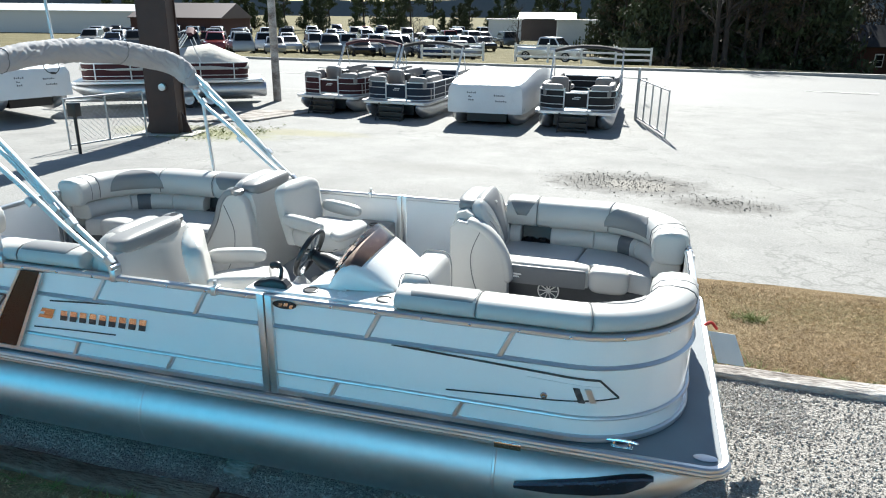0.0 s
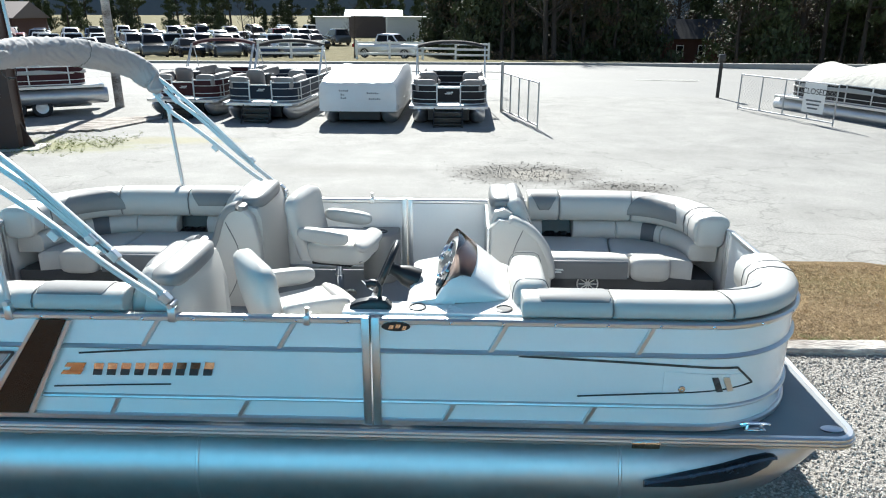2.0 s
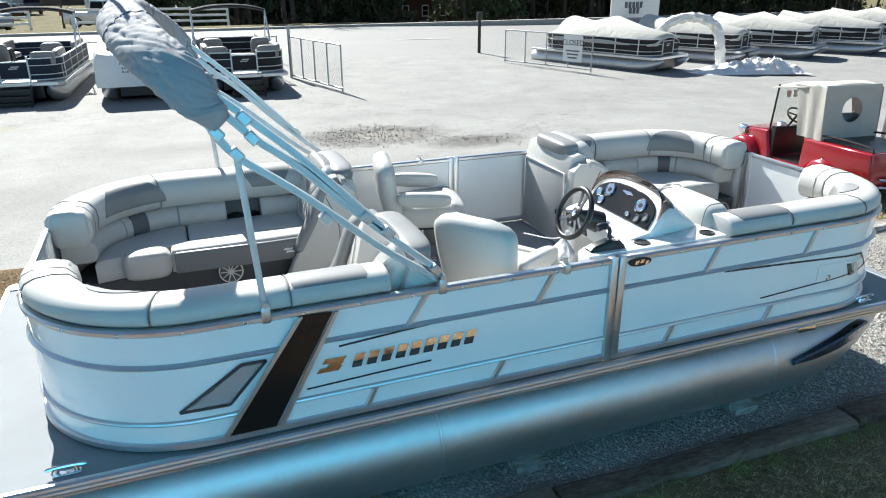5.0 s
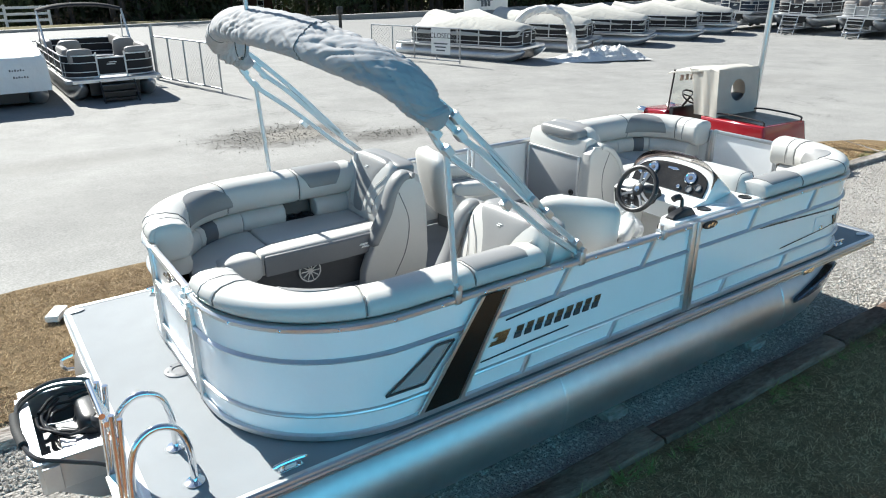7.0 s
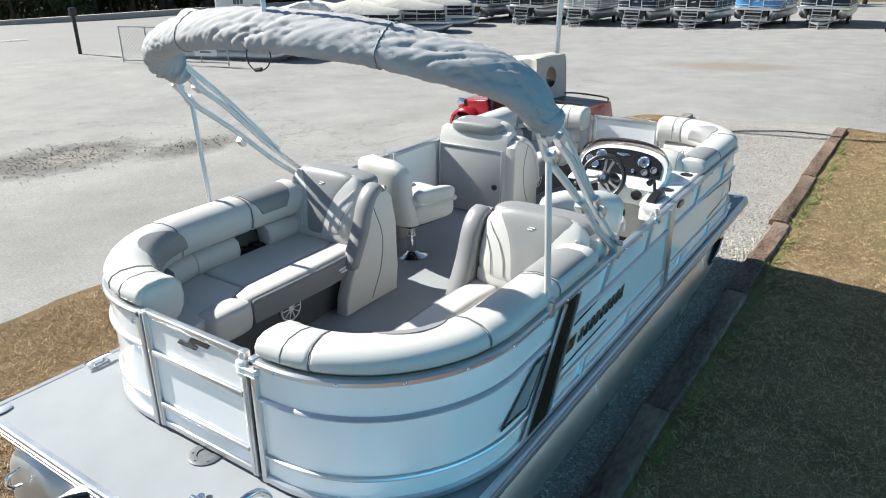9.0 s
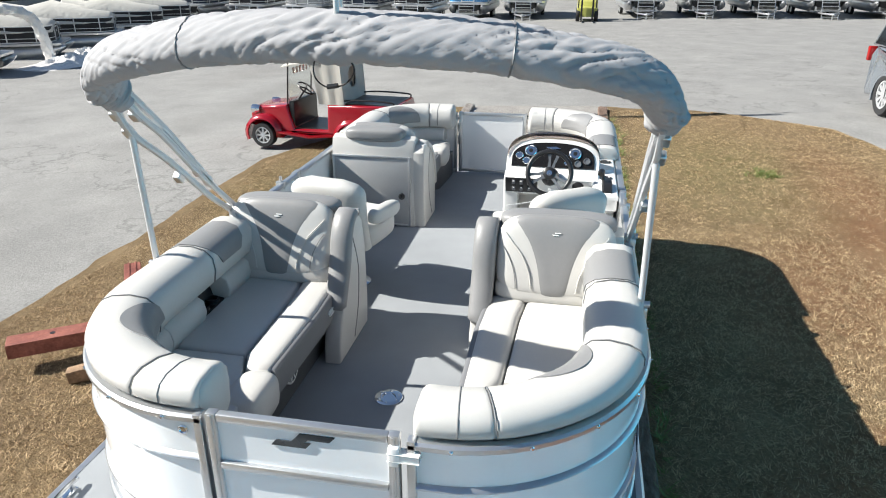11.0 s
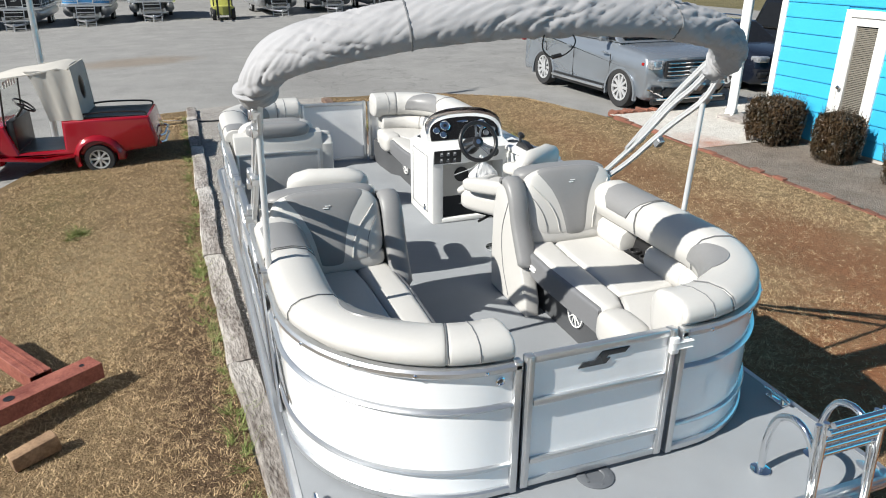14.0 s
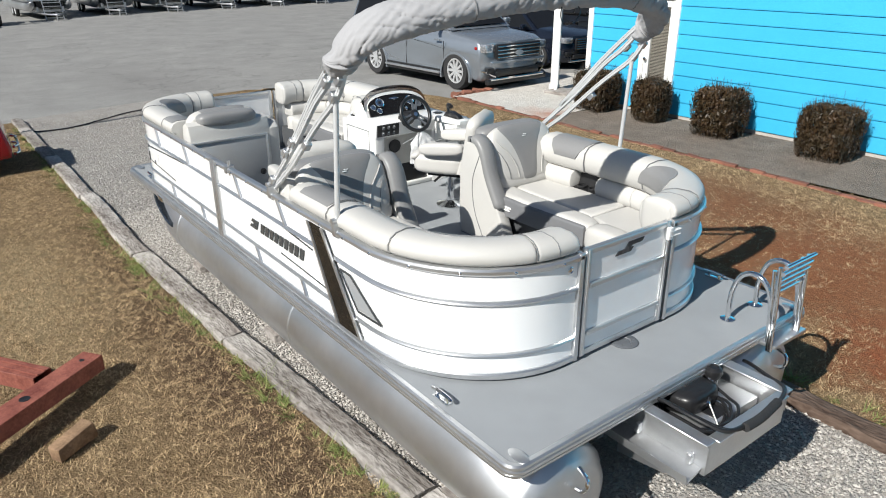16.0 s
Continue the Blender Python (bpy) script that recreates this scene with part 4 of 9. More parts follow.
    for sy in (-1, 1):
        for nm, mt, ctrl in (("piping", M_IVORY, ((0.43, 0.12), (0.37, 0.07), (0.28, 0.0), (0.21, -0.10), (0.185, -0.19))), ("stitch_line", M_PIPING, ((0.44, 0.04), (0.40, 0.0), (0.35, -0.07), (0.325, -0.14), (0.318, -0.19)))):
            bm = bmesh.new()
            tube(bm, curve_pts([(fx * (0.99 if mt is M_IVORY else 0.975) * max(0.05, 1 - (2 * a) ** 4 - (b / 0.232) ** 4) ** 0.25, sy * w * a, b) for a, b in ctrl], 6), 0.0035 if mt is M_IVORY else 0.0022, 6)
            bm.transform(fm)
            part(nm, bm, mt, lo)
    for y0, z0 in ((-0.006, 0.132), (0.006, 0.120)):
        bm = bmesh.new()
        prism(bm, [(y0 - 0.019, z0 - 0.003), (y0 + 0.014, z0 - 0.003), (y0 + 0.019, z0 + 0.003), (y0 - 0.014, z0 + 0.003)], -0.002, 0.002, lambda a, b, c: fm @ Vector((fx + c, a, b)))
        part("stitched_mark", bm, M_WHITE, lo)
    for u0, z0 in ((0.0, 1.145), (0.015, 1.125)):
        bm = bmesh.new()
        prism(bm, [(us - 0.26 + u0, z0 - 0.006), (us - 0.20 + u0, z0 - 0.006), (us - 0.19 + u0, z0 + 0.006), (us - 0.25 + u0, z0 + 0.006)], seat_to - 0.054, seat_to - 0.04, lambda a, b, c: P(a, c, b))
        part("stitched_mark", bm, M_WHITE, lo)
    bm = bmesh.new()
    pillow(bm, 0.15, w, 0.14, pose(X(L - 0.285), side * vc, 1.27, 0, lean * 0.5, 0), 4.0, 8)
    part("lumbar_roll", bm, M_IVORY, lo, smooth=60)
    # curved wing between seat and aisle
    wing = [(L - 0.56, DECK + 0.002), (L - 0.02, DECK + 0.002), (L - 0.0, 1.0), (L - 0.01, 1.35), (L - 0.05, 1.53), (L - 0.12, 1.60 - 0.07 * end), (L - 0.20, 1.595 - 0.07 * end), (L - 0.27, 1.52 - 0.03 * end), (L - 0.33, 1.36), (L - 0.41, 1.22), (L - 0.5, 1.05), (L - 0.55, 0.93)]
    bow_arc = [(L - 0.06 - 0.40 * math.sin(math.radians(a)), 1.08 + 0.46 * math.cos(math.radians(a))) for a in range(0, 91, 10)]
    if end == 1:
        wing = [(L - 0.46, DECK + 0.002), (L - 0.02, DECK + 0.002), (L - 0.0, 1.0), (L - 0.0, 1.48)] + bow_arc
    bm = bmesh.new()
    prism(bm, wing, 0.365, seat_to - 0.004, lambda a, b, c: P(a, c, b), 0.014, 3, True)
    part("wing", bm, M_IVORY, lo, smooth=35)
    pts = curve_pts([(L - 0.10, 1.605), (L - 0.20, 1.60), (L - 0.275, 1.52), (L - 0.335, 1.36), (L - 0.40, 1.24), (L - 0.47, 1.12)] if end == 0 else bow_arc[1:], 5)
    bm = bmesh.new()
    rows = []
    for i, p in enumerate(pts):
        d = pts[min(i + 1, len(pts) - 1)] - pts[max(i - 1, 0)]
        d.normalize()
        nr = Vector((d.y, -d.x))
        if nr.x > 0:
            nr = -nr
        e = 1.0 if 0 < i < len(pts) - 1 else 0.6
        rows.append([P(p.x + nr.x * a * e, seat_to - 0.054 + b * e, p.y + nr.y * a * e) for a, b in ((-0.02, -0.06), (0.012, -0.064), (0.03, -0.045), (0.037, 0), (0.03, 0.05), (0.012, 0.064), (-0.02, 0.058))])
    rings(bm, rows)
    part("wing_pad", bm, M_SILVER if end == 0 else M_IVORY, lo, "padded wing edge", smooth=60)
    arc = curve_pts([(L - 0.30, DECK + 0.04), (L - 0.20, 1.05), (L - 0.17, 1.28), (L - 0.25, 1.50)], 6)
    bm = bmesh.new()
    tube(bm, [P(p.x, 0.3645, p.y) for p in arc], 0.004, 6)
    part("piping", bm, M_PIPING, lo)
    bm = bmesh.new()
    pillow(bm, 0.19, (HALF - seat_to - 0.1) * (1 - 0.2 * end), 0.12, Matrix.Translation(P(L - 0.09, vc, tall - 0.02)), 3.5, 8)
    part("head_roll", bm, M_SILVER, lo, "grey head roll", smooth=60)
    return lo


lounge_ps = lounge(0, 1, 1.97, "corner_lounge", "ivory vinyl corner lounge with grey inlays and tall backrest")
lounge_ss = lounge(0, -1, 1.97, "corner_lounge", "ivory vinyl corner lounge with grey inlays and tall backrest")
lounge_pb = lounge(1, 1, 1.74, "corner_lounge", "ivory vinyl bow lounge with grey inlays beside the bow gate")
lounge_sb = lounge(1, -1, 1.70, "corner_lounge", "ivory vinyl bow lounge behind the helm console", 0.47, 1.58, False)


# ---- fittings on the boat ----
def captain_chair(x, y, turn, label):
    c = thing("captain_chair", label, "chair", "captain chairs")

    bm = bmesh.new()
    lathe(bm, [(0.13, DECK + 0.002), (0.13, DECK + 0.012), (0.10, DECK + 0.022), (0.05, DECK + 0.035), (0.036, DECK + 0.05), (0.034, 1.0), (0.028, 1.0), (0.028, 1.12), (0.06, 1.125), (0.06, 1.14)], 24)
    part("pedestal", bm, M_CHROME, c, "polished pedestal")
    bm = bmesh.new()
    box(bm, -0.16, 0.16, -0.16, 0.16, 1.125, 1.155, 0.008)
    tube(bm, [(0.05, 0.1, 1.12), (0.05, 0.27, 1.115)], 0.01, 8)
    part("swivel_plate", bm, M_BLACK, c)
    bm = bmesh.new()
    pillow(bm, 0.50, 0.50, 0.19, pose(0.04, 0, 1.245), 4.5, 10)
    seat = part("seat", bm, M_IVORY, c, smooth=60)
    bm = bmesh.new()
    pillow(bm, 0.14, 0.47, 0.08, pose(0.25, 0, 1.305, 0, 25, 0), 3.0, 8)
    part("bolster", bm, M_IVORY, seat, smooth=60)
    bm = bmesh.new()
    rows = []
    for k in range(17):
        u = k / 16
        z = 1.18 + 0.50 * u
        wid = (0.255 - 0.012 * math.cos(u * math.pi)) * (1.0 if u < 0.75 else math.sqrt(max(0.02, 1 - ((u - 0.75) / 0.27) ** 3)))
        th = 0.068 * (1 if u < 0.85 else math.sqrt(max(0.03, 1 - ((u - 0.85) / 0.155) ** 2)))
        cx = -0.20 - 0.085 * u - 0.02 * math.sin(u * math.pi)
        row = []
        for i in range(24):
            a = 2 * math.pi * i / 24
            ca, sa = math.cos(a), math.sin(a)
            e = (abs(ca) ** 4 + abs(sa) ** 4) ** 0.25
            wing = 0.03 * (abs(sa) / e) ** 3 * (1 - u * 0.5)
            row.append(Vector((cx + th * ca / e + wing, wid * sa / e, z)))
        rows.append(row)
    rings(bm, rows)
    part("backrest", bm, M_IVORY, c, smooth=60)
    for s in (-1, 1):
        bm = bmesh.new()
        pillow(bm, 0.40, 0.095, 0.11, pose(-0.01, s * 0.275, 1.40, 0, 4, 0), 3.2, 8)
        part("armrest", bm, M_IVORY, c, smooth=60)
    bm = bmesh.new()
    tube(bm, [(0.262 * 0.98, -0.235, 1.2), (0.29, 0, 1.19), (0.262 * 0.98, 0.235, 1.2)], 0.004, 6)
    part("piping", bm, M_PIPING, c)
    c.matrix_basis = pose(x, y, 0, 0, 0, turn)
    return c


captain_chair(2.52, -0.71, 33, "ivory vinyl captain chair at the helm on a pedestal")
captain_chair(2.50, 0.64, -11, "ivory vinyl captain chair facing the bow on polished pedestal")

# helm console
con = thing("helm_console", "white helm console with black dash, gauges and smoked windscreen", "console", at=(3.4, -0.8, DECK))


def shell(bm, outline, y0, y1, bevel=0.02, segs=3):
    prism(bm, outline, y0, y1, lambda a, b, c: Vector((a, c, b)), bevel, segs, True)


CY = -0.71
bm = bmesh.new()
shell(bm, [(3.205, DECK + 0.002), (3.80, DECK + 0.002), (3.80, 1.445), (3.20, 1.445)], -0.465, -0.355, 0.02)
shell(bm, [(3.42, DECK + 0.002), (3.80, DECK + 0.002), (3.80, 1.445), (3.42, 1.445)], -1.19, -0.46, 0.01)
shell(bm, [(3.20, DECK + 0.002), (3.43, DECK + 0.002), (3.43, 1.40), (3.20, 1.40)], -1.19, -1.0, 0.01)
body = part("body", bm, M_GELCOAT, con, smooth=40)
bm = bmesh.new()
shell(bm, [(3.345, 1.515), (3.20, 1.487), (3.175, 1.47), (3.195, 1.345), (3.215, 1.335), (3.44, 1.335), (3.44, 1.50)], -1.06, -0.36, 0.012)
head = part("dash_fascia", bm, M_GELCOAT, con, smooth=40)
bm = bmesh.new()
prism(bm, [(2.84, -1.188), (3.86, -1.188), (3.86, -0.50), (3.72, -0.37), (3.36, -0.36), (3.36, -1.02), (3.06, -1.01), (2.90, -1.03), (2.84, -1.07)], 1.44, 1.482, lambda a, b, c: Vector((a, b, c)), 0.018, 3)
part("top", bm, M_GELCOAT, con, smooth=40)
bm = bmesh.new()
shell(bm, [(2.86, 1.36), (3.25, 1.20), (3.25, 1.442), (2.86, 1.442)], -1.185, -1.04, 0.015)
part("throttle_shelf", bm, M_GELCOAT, con, smooth=40)
bm = bmesh.new()
box(bm, 3.405, 3.425, -1.0, -0.465, 0.90, 1.34, 0.006)
part("knee_panel", bm, M_IVORY, con)
bm = bmesh.new()
shell(bm, [(3.23, DECK + 0.004), (3.41, DECK + 0.004), (3.41, 1.0), (3.36, 0.93)], -0.995, -0.47, 0.006)
part("foot_well", bm, M_BLACK, con, "black foot rest")
bm = bmesh.new()
box(bm, 3.20, 3.245, -1.0, -0.45, DECK + 0.003, 0.865, 0.01)
part("kick_board", bm, M_GELCOAT, con)


def stern_disc(x, y, z):
    return Matrix.Translation((x, y, z)) @ Vector((-1, 0, 0)).to_track_quat("Z", "Y").to_matrix().to_4x4()


bm = bmesh.new()
lathe(bm, [(0.066, 0), (0.066, 0.012), (0.052, 0.016), (0.03, 0.008), (0.001, 0.01)], 24, stern_disc(3.404, -0.70, 1.185))
part("speaker", bm, M_BLACK, con, "round black speaker")
bm = bmesh.new()
lathe(bm, [(0.03, 0), (0.03, 0.01), (0.022, 0.014), (0.018, 0.006), (0.001, 0.006)], 18, Matrix.Translation((3.36, -0.356, 0.93)) @ Vector((0, 1, 0)).to_track_quat("Z", "Y").to_matrix().to_4x4())
part("latch", bm, M_CHROME, con)
for a in ((3.30, 3.306, 0.90, 1.40), (3.70, 3.706, 0.90, 1.40), (3.306, 3.70, 1.394, 1.40), (3.306, 3.70, 0.90, 0.906)):
    bm = bmesh.new()
    box(bm, a[0], a[1], -0.357, -0.3525, a[2], a[3])
    part("door_seam", bm, M_PIPING, con)
# pod with the slanted dash
DN = Vector((-0.844, 0, 0.537)).normalized()
DU = Vector((0.537, 0, 0.844)).normalized()
DC = Vector((3.335, CY, 1.515))


def dash(v, u, o):
    return DC + Vector((0, 1, 0)) * v + DU * u + DN * o


def dash_arch(w, h0, h1, n=22):
    """A low arch: width w either side, from h0 up to h1."""
    pts = []
    for k in range(n + 1):
        a = math.pi - math.pi * k / n
        ca, sa = math.cos(a), math.sin(a)
        e = (abs(ca) ** 2.6 + abs(sa) ** 2.6) ** (-1 / 2.6)
        pts.append((w * ca * e, h1 * 0.28 + h1 * 0.72 * sa * e))
    return [(-w * 1.0, h0)] + pts + [(w * 1.0, h0)]


bm = bmesh.new()
front = dash_arch(0.345, -0.03, 0.225)
rows = []
for sc, back, flat in ((1.0, 0.0, 0.0), (1.02, 0.012, 0.0), (1.02, 0.05, 0.03), (0.99, 0.13, 0.22), (0.94, 0.22, 0.50), (0.88, 0.30, 0.76), (0.82, 0.35, 0.93)):
    row = []
    for v, u in front:
        p = dash(v * sc, u, 0)
        base = 1.478
        p.x = p.x * (1 - flat * 0.6) + (DC.x + 0.02) * flat * 0.6 + back
        p.z = base + max(0.0, p.z - base) * (1 - flat)
        row.append(p)
    rows.append(row)
rings(bm, rows)
pod = part("dash_pod", bm, M_GELCOAT, con, smooth=50)
bm = bmesh.new()
prism(bm, dash_arch(0.312, 0.0, 0.196), 0.001, 0.010, dash, 0.003, 1)
panel = part("dash_panel", bm, M_BLACKPANEL, con, "black dash panel")
for v, u, r, mt in ((0.17, 0.125, 0.046, M_CHROME), (-0.165, 0.115, 0.046, M_CHROME), (0.255, 0.085, 0.03, M_CHROME), (0.20, 0.045, 0.03, M_CHROME), (-0.19, 0.035, 0.026, M_CHAR), (-0.255, 0.06, 0.026, M_CHAR), (-0.10, 0.035, 0.016, M_CHROME)):
    m = Matrix.Translation(dash(v, u, 0.010)) @ DN.to_track_quat("Z", "Y").to_matrix().to_4x4()
    bm = bmesh.new()
    lathe(bm, [(r, 0), (r, 0.008), (r * 0.86, 0.012), (r * 0.74, 0.006)], 24, m, False)
    g = part("gauge", bm, mt, panel, "ringed gauge")
    bm = bmesh.new()
    lathe(bm, [(r * 0.76, 0.002), (r * 0.76, 0.0065), (r * 0.2, 0.006), (0.001, 0.006)], 20, m)
    part("dial", bm, M_CHROME if mt is M_CHROME and r > 0.03 else mt, g)
    if r > 0.03:
        bm = bmesh.new()
        lathe(bm, [(r * 0.34, 0.005), (r * 0.34, 0.0085), (0.001, 0.009)], 16, m)
        part("needle_hub", bm, M_BLACK, g)
bm = bmesh.new()
prism(bm, [(-0.055, 0.15), (-0.02, 0.165), (0.05, 0.16), (0.055, 0.15), (0.0, 0.142)], 0.0105, 0.0145, dash, 0.001, 1)
part("emblem", bm, M_CHROME, panel)


def fascia(v, u, o):
    """On the sloping stern face under the dash."""
    return Vector((3.19 - 0.02 * (u / 0.12) - o, CY + v, 1.41 + u))


bm = bmesh.new()
prism(bm, [(0.095, -0.055), (0.335, -0.055), (0.34, 0.06), (0.10, 0.06)], 0.0, 0.012, fascia, 0.004, 1)
sw = part("switch_panel", bm, M_BLACK, con, "black switch panel")
for i in range(3):
    for j in range(2):
        bm = bmesh.new()
        c = fascia(0.16 + i * 0.058, -0.025 + j * 0.052, 0.014)
        box(bm, -0.008, 0.006, -0.012, 0.012, -0.016, 0.016, 0.003, 1, Matrix.Translation(c))
        part("switch", bm, M_CHAR, sw)
        bm = bmesh.new()
        box(bm, -0.009, 0.0, -0.006, 0.006, 0.004, 0.012, 0.001, 1, Matrix.Translation(c))
        part("mark", bm, M_WHITE, sw)
# windscreen, a bent smoked sheet
bm = bmesh.new()
outer = []
for k in range(29):
    a = math.pi * k / 28
    ca, sa = math.cos(math.pi - a), math.sin(a)
    e = (abs(ca) ** 2.6 + abs(sa) ** 2.6) ** (-1 / 2.6)
    p = dash(0.342 * ca * e, 0.225 * (0.28 + 0.72 * sa * e), 0)
    lo_p = Vector((p.x + 0.10, CY + (p.y - CY) * 0.97, 1.478 + (p.z - 1.478) * 0.80 + 0.014))
    hi_p = Vector((p.x - 0.004, CY + (p.y - CY) * 1.015, p.z + 0.012 + 0.045 * sa ** 0.7))
    outer.append([lo_p, hi_p, hi_p + Vector((0.005, 0, 0)), lo_p + Vector((0.005, 0, 0))])
rings(bm, outer)
part("windscreen", bm, M_SMOKE, con, "smoked acrylic windscreen", smooth=60)
# cup holders, throttle, dial
for x, y in ((3.24, -1.11), (3.70, -1.115), (3.66, -0.43)):
    bm = bmesh.new()
    lathe(bm, [(0.047, 1.481), (0.047, 1.487), (0.04, 1.489), (0.037, 1.4845), (0.001, 1.4842)], 24, Matrix.Translation((x, y, 0)))
    part("cup_holder", bm, M_BLACK, con)
bm = bmesh.new()
rings(bm, [[Vector((x, y0, z)) for y0, z in ((-1.145, 1.478), (-1.145, zt - 0.012), (-1.135, zt), (-1.085, zt), (-1.075, zt - 0.012), (-1.075, 1.478))] for x, zt in ((2.88, 1.495), (2.91, 1.515), (3.0, 1.535), (3.07, 1.53), (3.10, 1.50))])
thr = part("throttle", bm, M_BLACK, con, "black throttle control", smooth=40)
bm = bmesh.new()
tube(bm, curve_pts([(3.03, -1.085, 1.52), (3.035, -1.075, 1.58), (3.0, -1.065, 1.60), (2.965, -1.06, 1.59)], 5), [0.012] * 8 + [0.022] * 8, 10)
part("lever", bm, M_BLACK, thr)
bm = bmesh.new()
lathe(bm, [(0.042, 0), (0.042, 0.01), (0.034, 0.018), (0.014, 0.02), (0.001, 0.02)], 20, Matrix.Translation(fascia(-0.20, 0.015, 0)) @ Vector((-1, 0, 0.16)).to_track_quat("Z", "Y").to_matrix().to_4x4())
part("ignition_dial", bm, M_BLACK, con)
# steering wheel
wc = Vector((3.05, -0.70, 1.553))
wm = Matrix.Translation(wc) @ Vector((-0.91, 0, 0.41)).to_track_quat("Z", "Y").to_matrix().to_4x4()
bm = bmesh.new()
tube(bm, [wm @ Vector((0.155 * math.cos(2 * math.pi * k / 44), 0.155 * math.sin(2 * math.pi * k / 44), 0.02)) for k in range(45)], 0.0175, 12)
wheel = part("steering_wheel", bm, M_BLACK, con, "black three-spoke steering wheel")
for a in (80, 200, 320):
    d = Vector((math.cos(radians(a)), math.sin(radians(a)), 0))
    q = Vector((-d.y, d.x, 0))
    for s in (-1, 1):
        bm = bmesh.new()
        rings(bm, [[wm @ (d * r + q * (c + w) + Vector((0, 0, z))), wm @ (d * r + q * (c - w) + Vector((0, 0, z))), wm @ (d * r + q * (c - w) + Vector((0, 0, z + 0.009))), wm @ (d * r + q * (c + w) + Vector((0, 0, z + 0.009)))] for r, c, w, z in ((0.025, 0.012 * s, 0.012, 0.0), (0.08, 0.018 * s, 0.008, 0.006), (0.15, 0.034 * s, 0.012, 0.015))])
        part("spoke", bm, M_CHAR, wheel)
bm = bmesh.new()
lathe(bm, [(0.046, -0.012), (0.046, 0.010), (0.034, 0.018), (0.001, 0.02)], 20, wm)
part("hub", bm, M_BLACK, wheel)
bm = bmesh.new()
lathe(bm, [(0.02, 0.018), (0.02, 0.022), (0.001, 0.023)], 16, wm)
part("hub_badge", bm, M_CHROME, wheel)
bm = bmesh.new()
tube(bm, [wm @ Vector((0, 0, 0)), wm @ Vector((0, 0, -0.05)), wm @ Vector((0, 0, -0.10)), wm @ Vector((0.0, 0, -0.18))], [0.03, 0.04, 0.062, 0.07], 16)
part("column", bm, M_BLACK, con)
# milky bag tied to the wheel
M_BAG = material("milky_plastic_film", (0.74, 0.75, 0.75), rough=0.3, var=0.08, scale=14, bump=0.6, bump_scale=18, bump_dist=0.03)
M_BAG.node_tree.nodes["Principled BSDF"].inputs["Transmission Weight"].default_value = 0.25
bag = thing("plastic_bag", "milky plastic bag hanging from the steering wheel", "bag", at=(2.98, -0.72, 1.4))
bm = bmesh.new()
bag_rows = []
for i in range(16):
    u = i / 15
    grow = min(1.0, 0.12 + u * 2.4)
    row = []
    for k in range(36):
        a = 2 * math.pi * k / 36
        ca, sa = math.cos(a), math.sin(a)
        cr = 0.02 * noise.noise((3 * ca + 5, 3 * sa, u * 5)) + 0.012 * abs(math.sin(5 * a + 4 * u))
        rx, ry = (0.045 + cr) * grow, (0.105 + cr + 0.015 * u) * grow
        row.append(Vector((2.965 + rx * ca - 0.015 * u, -0.715 + ry * sa, 1.415 - 0.26 * u - 0.03 * math.sin(a) * u)))
    bag_rows.append(row)
rings(bm, bag_rows)
film_part = part("film", bm, M_BAG, bag, smooth=70)
bm = bmesh.new()
tube(bm, curve_pts([(2.965, -0.715, 1.41), (2.98, -0.72, 1.44), (3.0, -0.76, 1.43), (2.985, -0.70, 1.45)], 4), [0.012] * 13, 6)
part("knot", bm, M_BAG, film_part)
# thin cord from the fence to the wheel
bm = bmesh.new()
tube(bm, curve_pts([(2.99, -0.72, 1.43), (2.93, -0.62, 1.38), (2.84, -0.42, 1.36)], 5), 0.004, 5)
part("cord", bm, M_BAG, film_part)

# moulded cup holder pod by the port fence
podp = thing("side_table", "grey moulded side table with one cup holder", "side table", at=(2.85, 1.05, DECK))
bm = bmesh.new()
prism(bm, [(2.62, 1.185), (2.94, 1.185), (2.94, 1.02), (2.90, 0.93), (2.80, 0.89), (2.70, 0.92), (2.64, 1.0)], DECK + 0.002, 1.235, lambda a, b, c: Vector((a, b, c)), 0.02, 3)
part("body", bm, M_SILVER, podp, smooth=45)
bm = bmesh.new()
lathe(bm, [(0.047, 1.234), (0.047, 1.242), (0.038, 1.243), (0.036, 1.2), (0.001, 1.2)], 20, Matrix.Translation((2.80, 1.03, 0)))
part("cup_holder", bm, M_BLACK, podp)

# storage door in the stern face of the port bow lounge
dx = BOW - 1.74
bm = bmesh.new()
box(bm, dx - 0.014, dx - 0.001, 0.50, 1.15, 0.845, 1.43, 0.004)
door_panel = part("storage_door", bm, material("pale_grey_panel", (0.37, 0.375, 0.375), rough=0.5, var=0.05, bump=0.05), lounge_pb, "grey storage door in an aluminium frame")
for a in ((0.485, 0.503, 0.83, 1.445), (1.147, 1.165, 0.83, 1.445), (0.503, 1.147, 1.427, 1.445), (0.503, 1.147, 0.83, 0.848)):
    bm = bmesh.new()
    box(bm, dx - 0.02, dx - 0.001, *a, 0.003)
    part("door_frame", bm, M_RAIL, door_panel)
bm = bmesh.new()
lathe(bm, [(0.028, 0), (0.028, 0.01), (0.02, 0.014), (0.012, 0.008), (0.001, 0.008)], 20, Matrix.Translation((dx - 0.014, 0.56, 1.10)) @ Vector((-1, 0, 0)).to_track_quat("Z", "Y").to_matrix().to_4x4())
part("latch", bm, M_BLACK, door_panel)

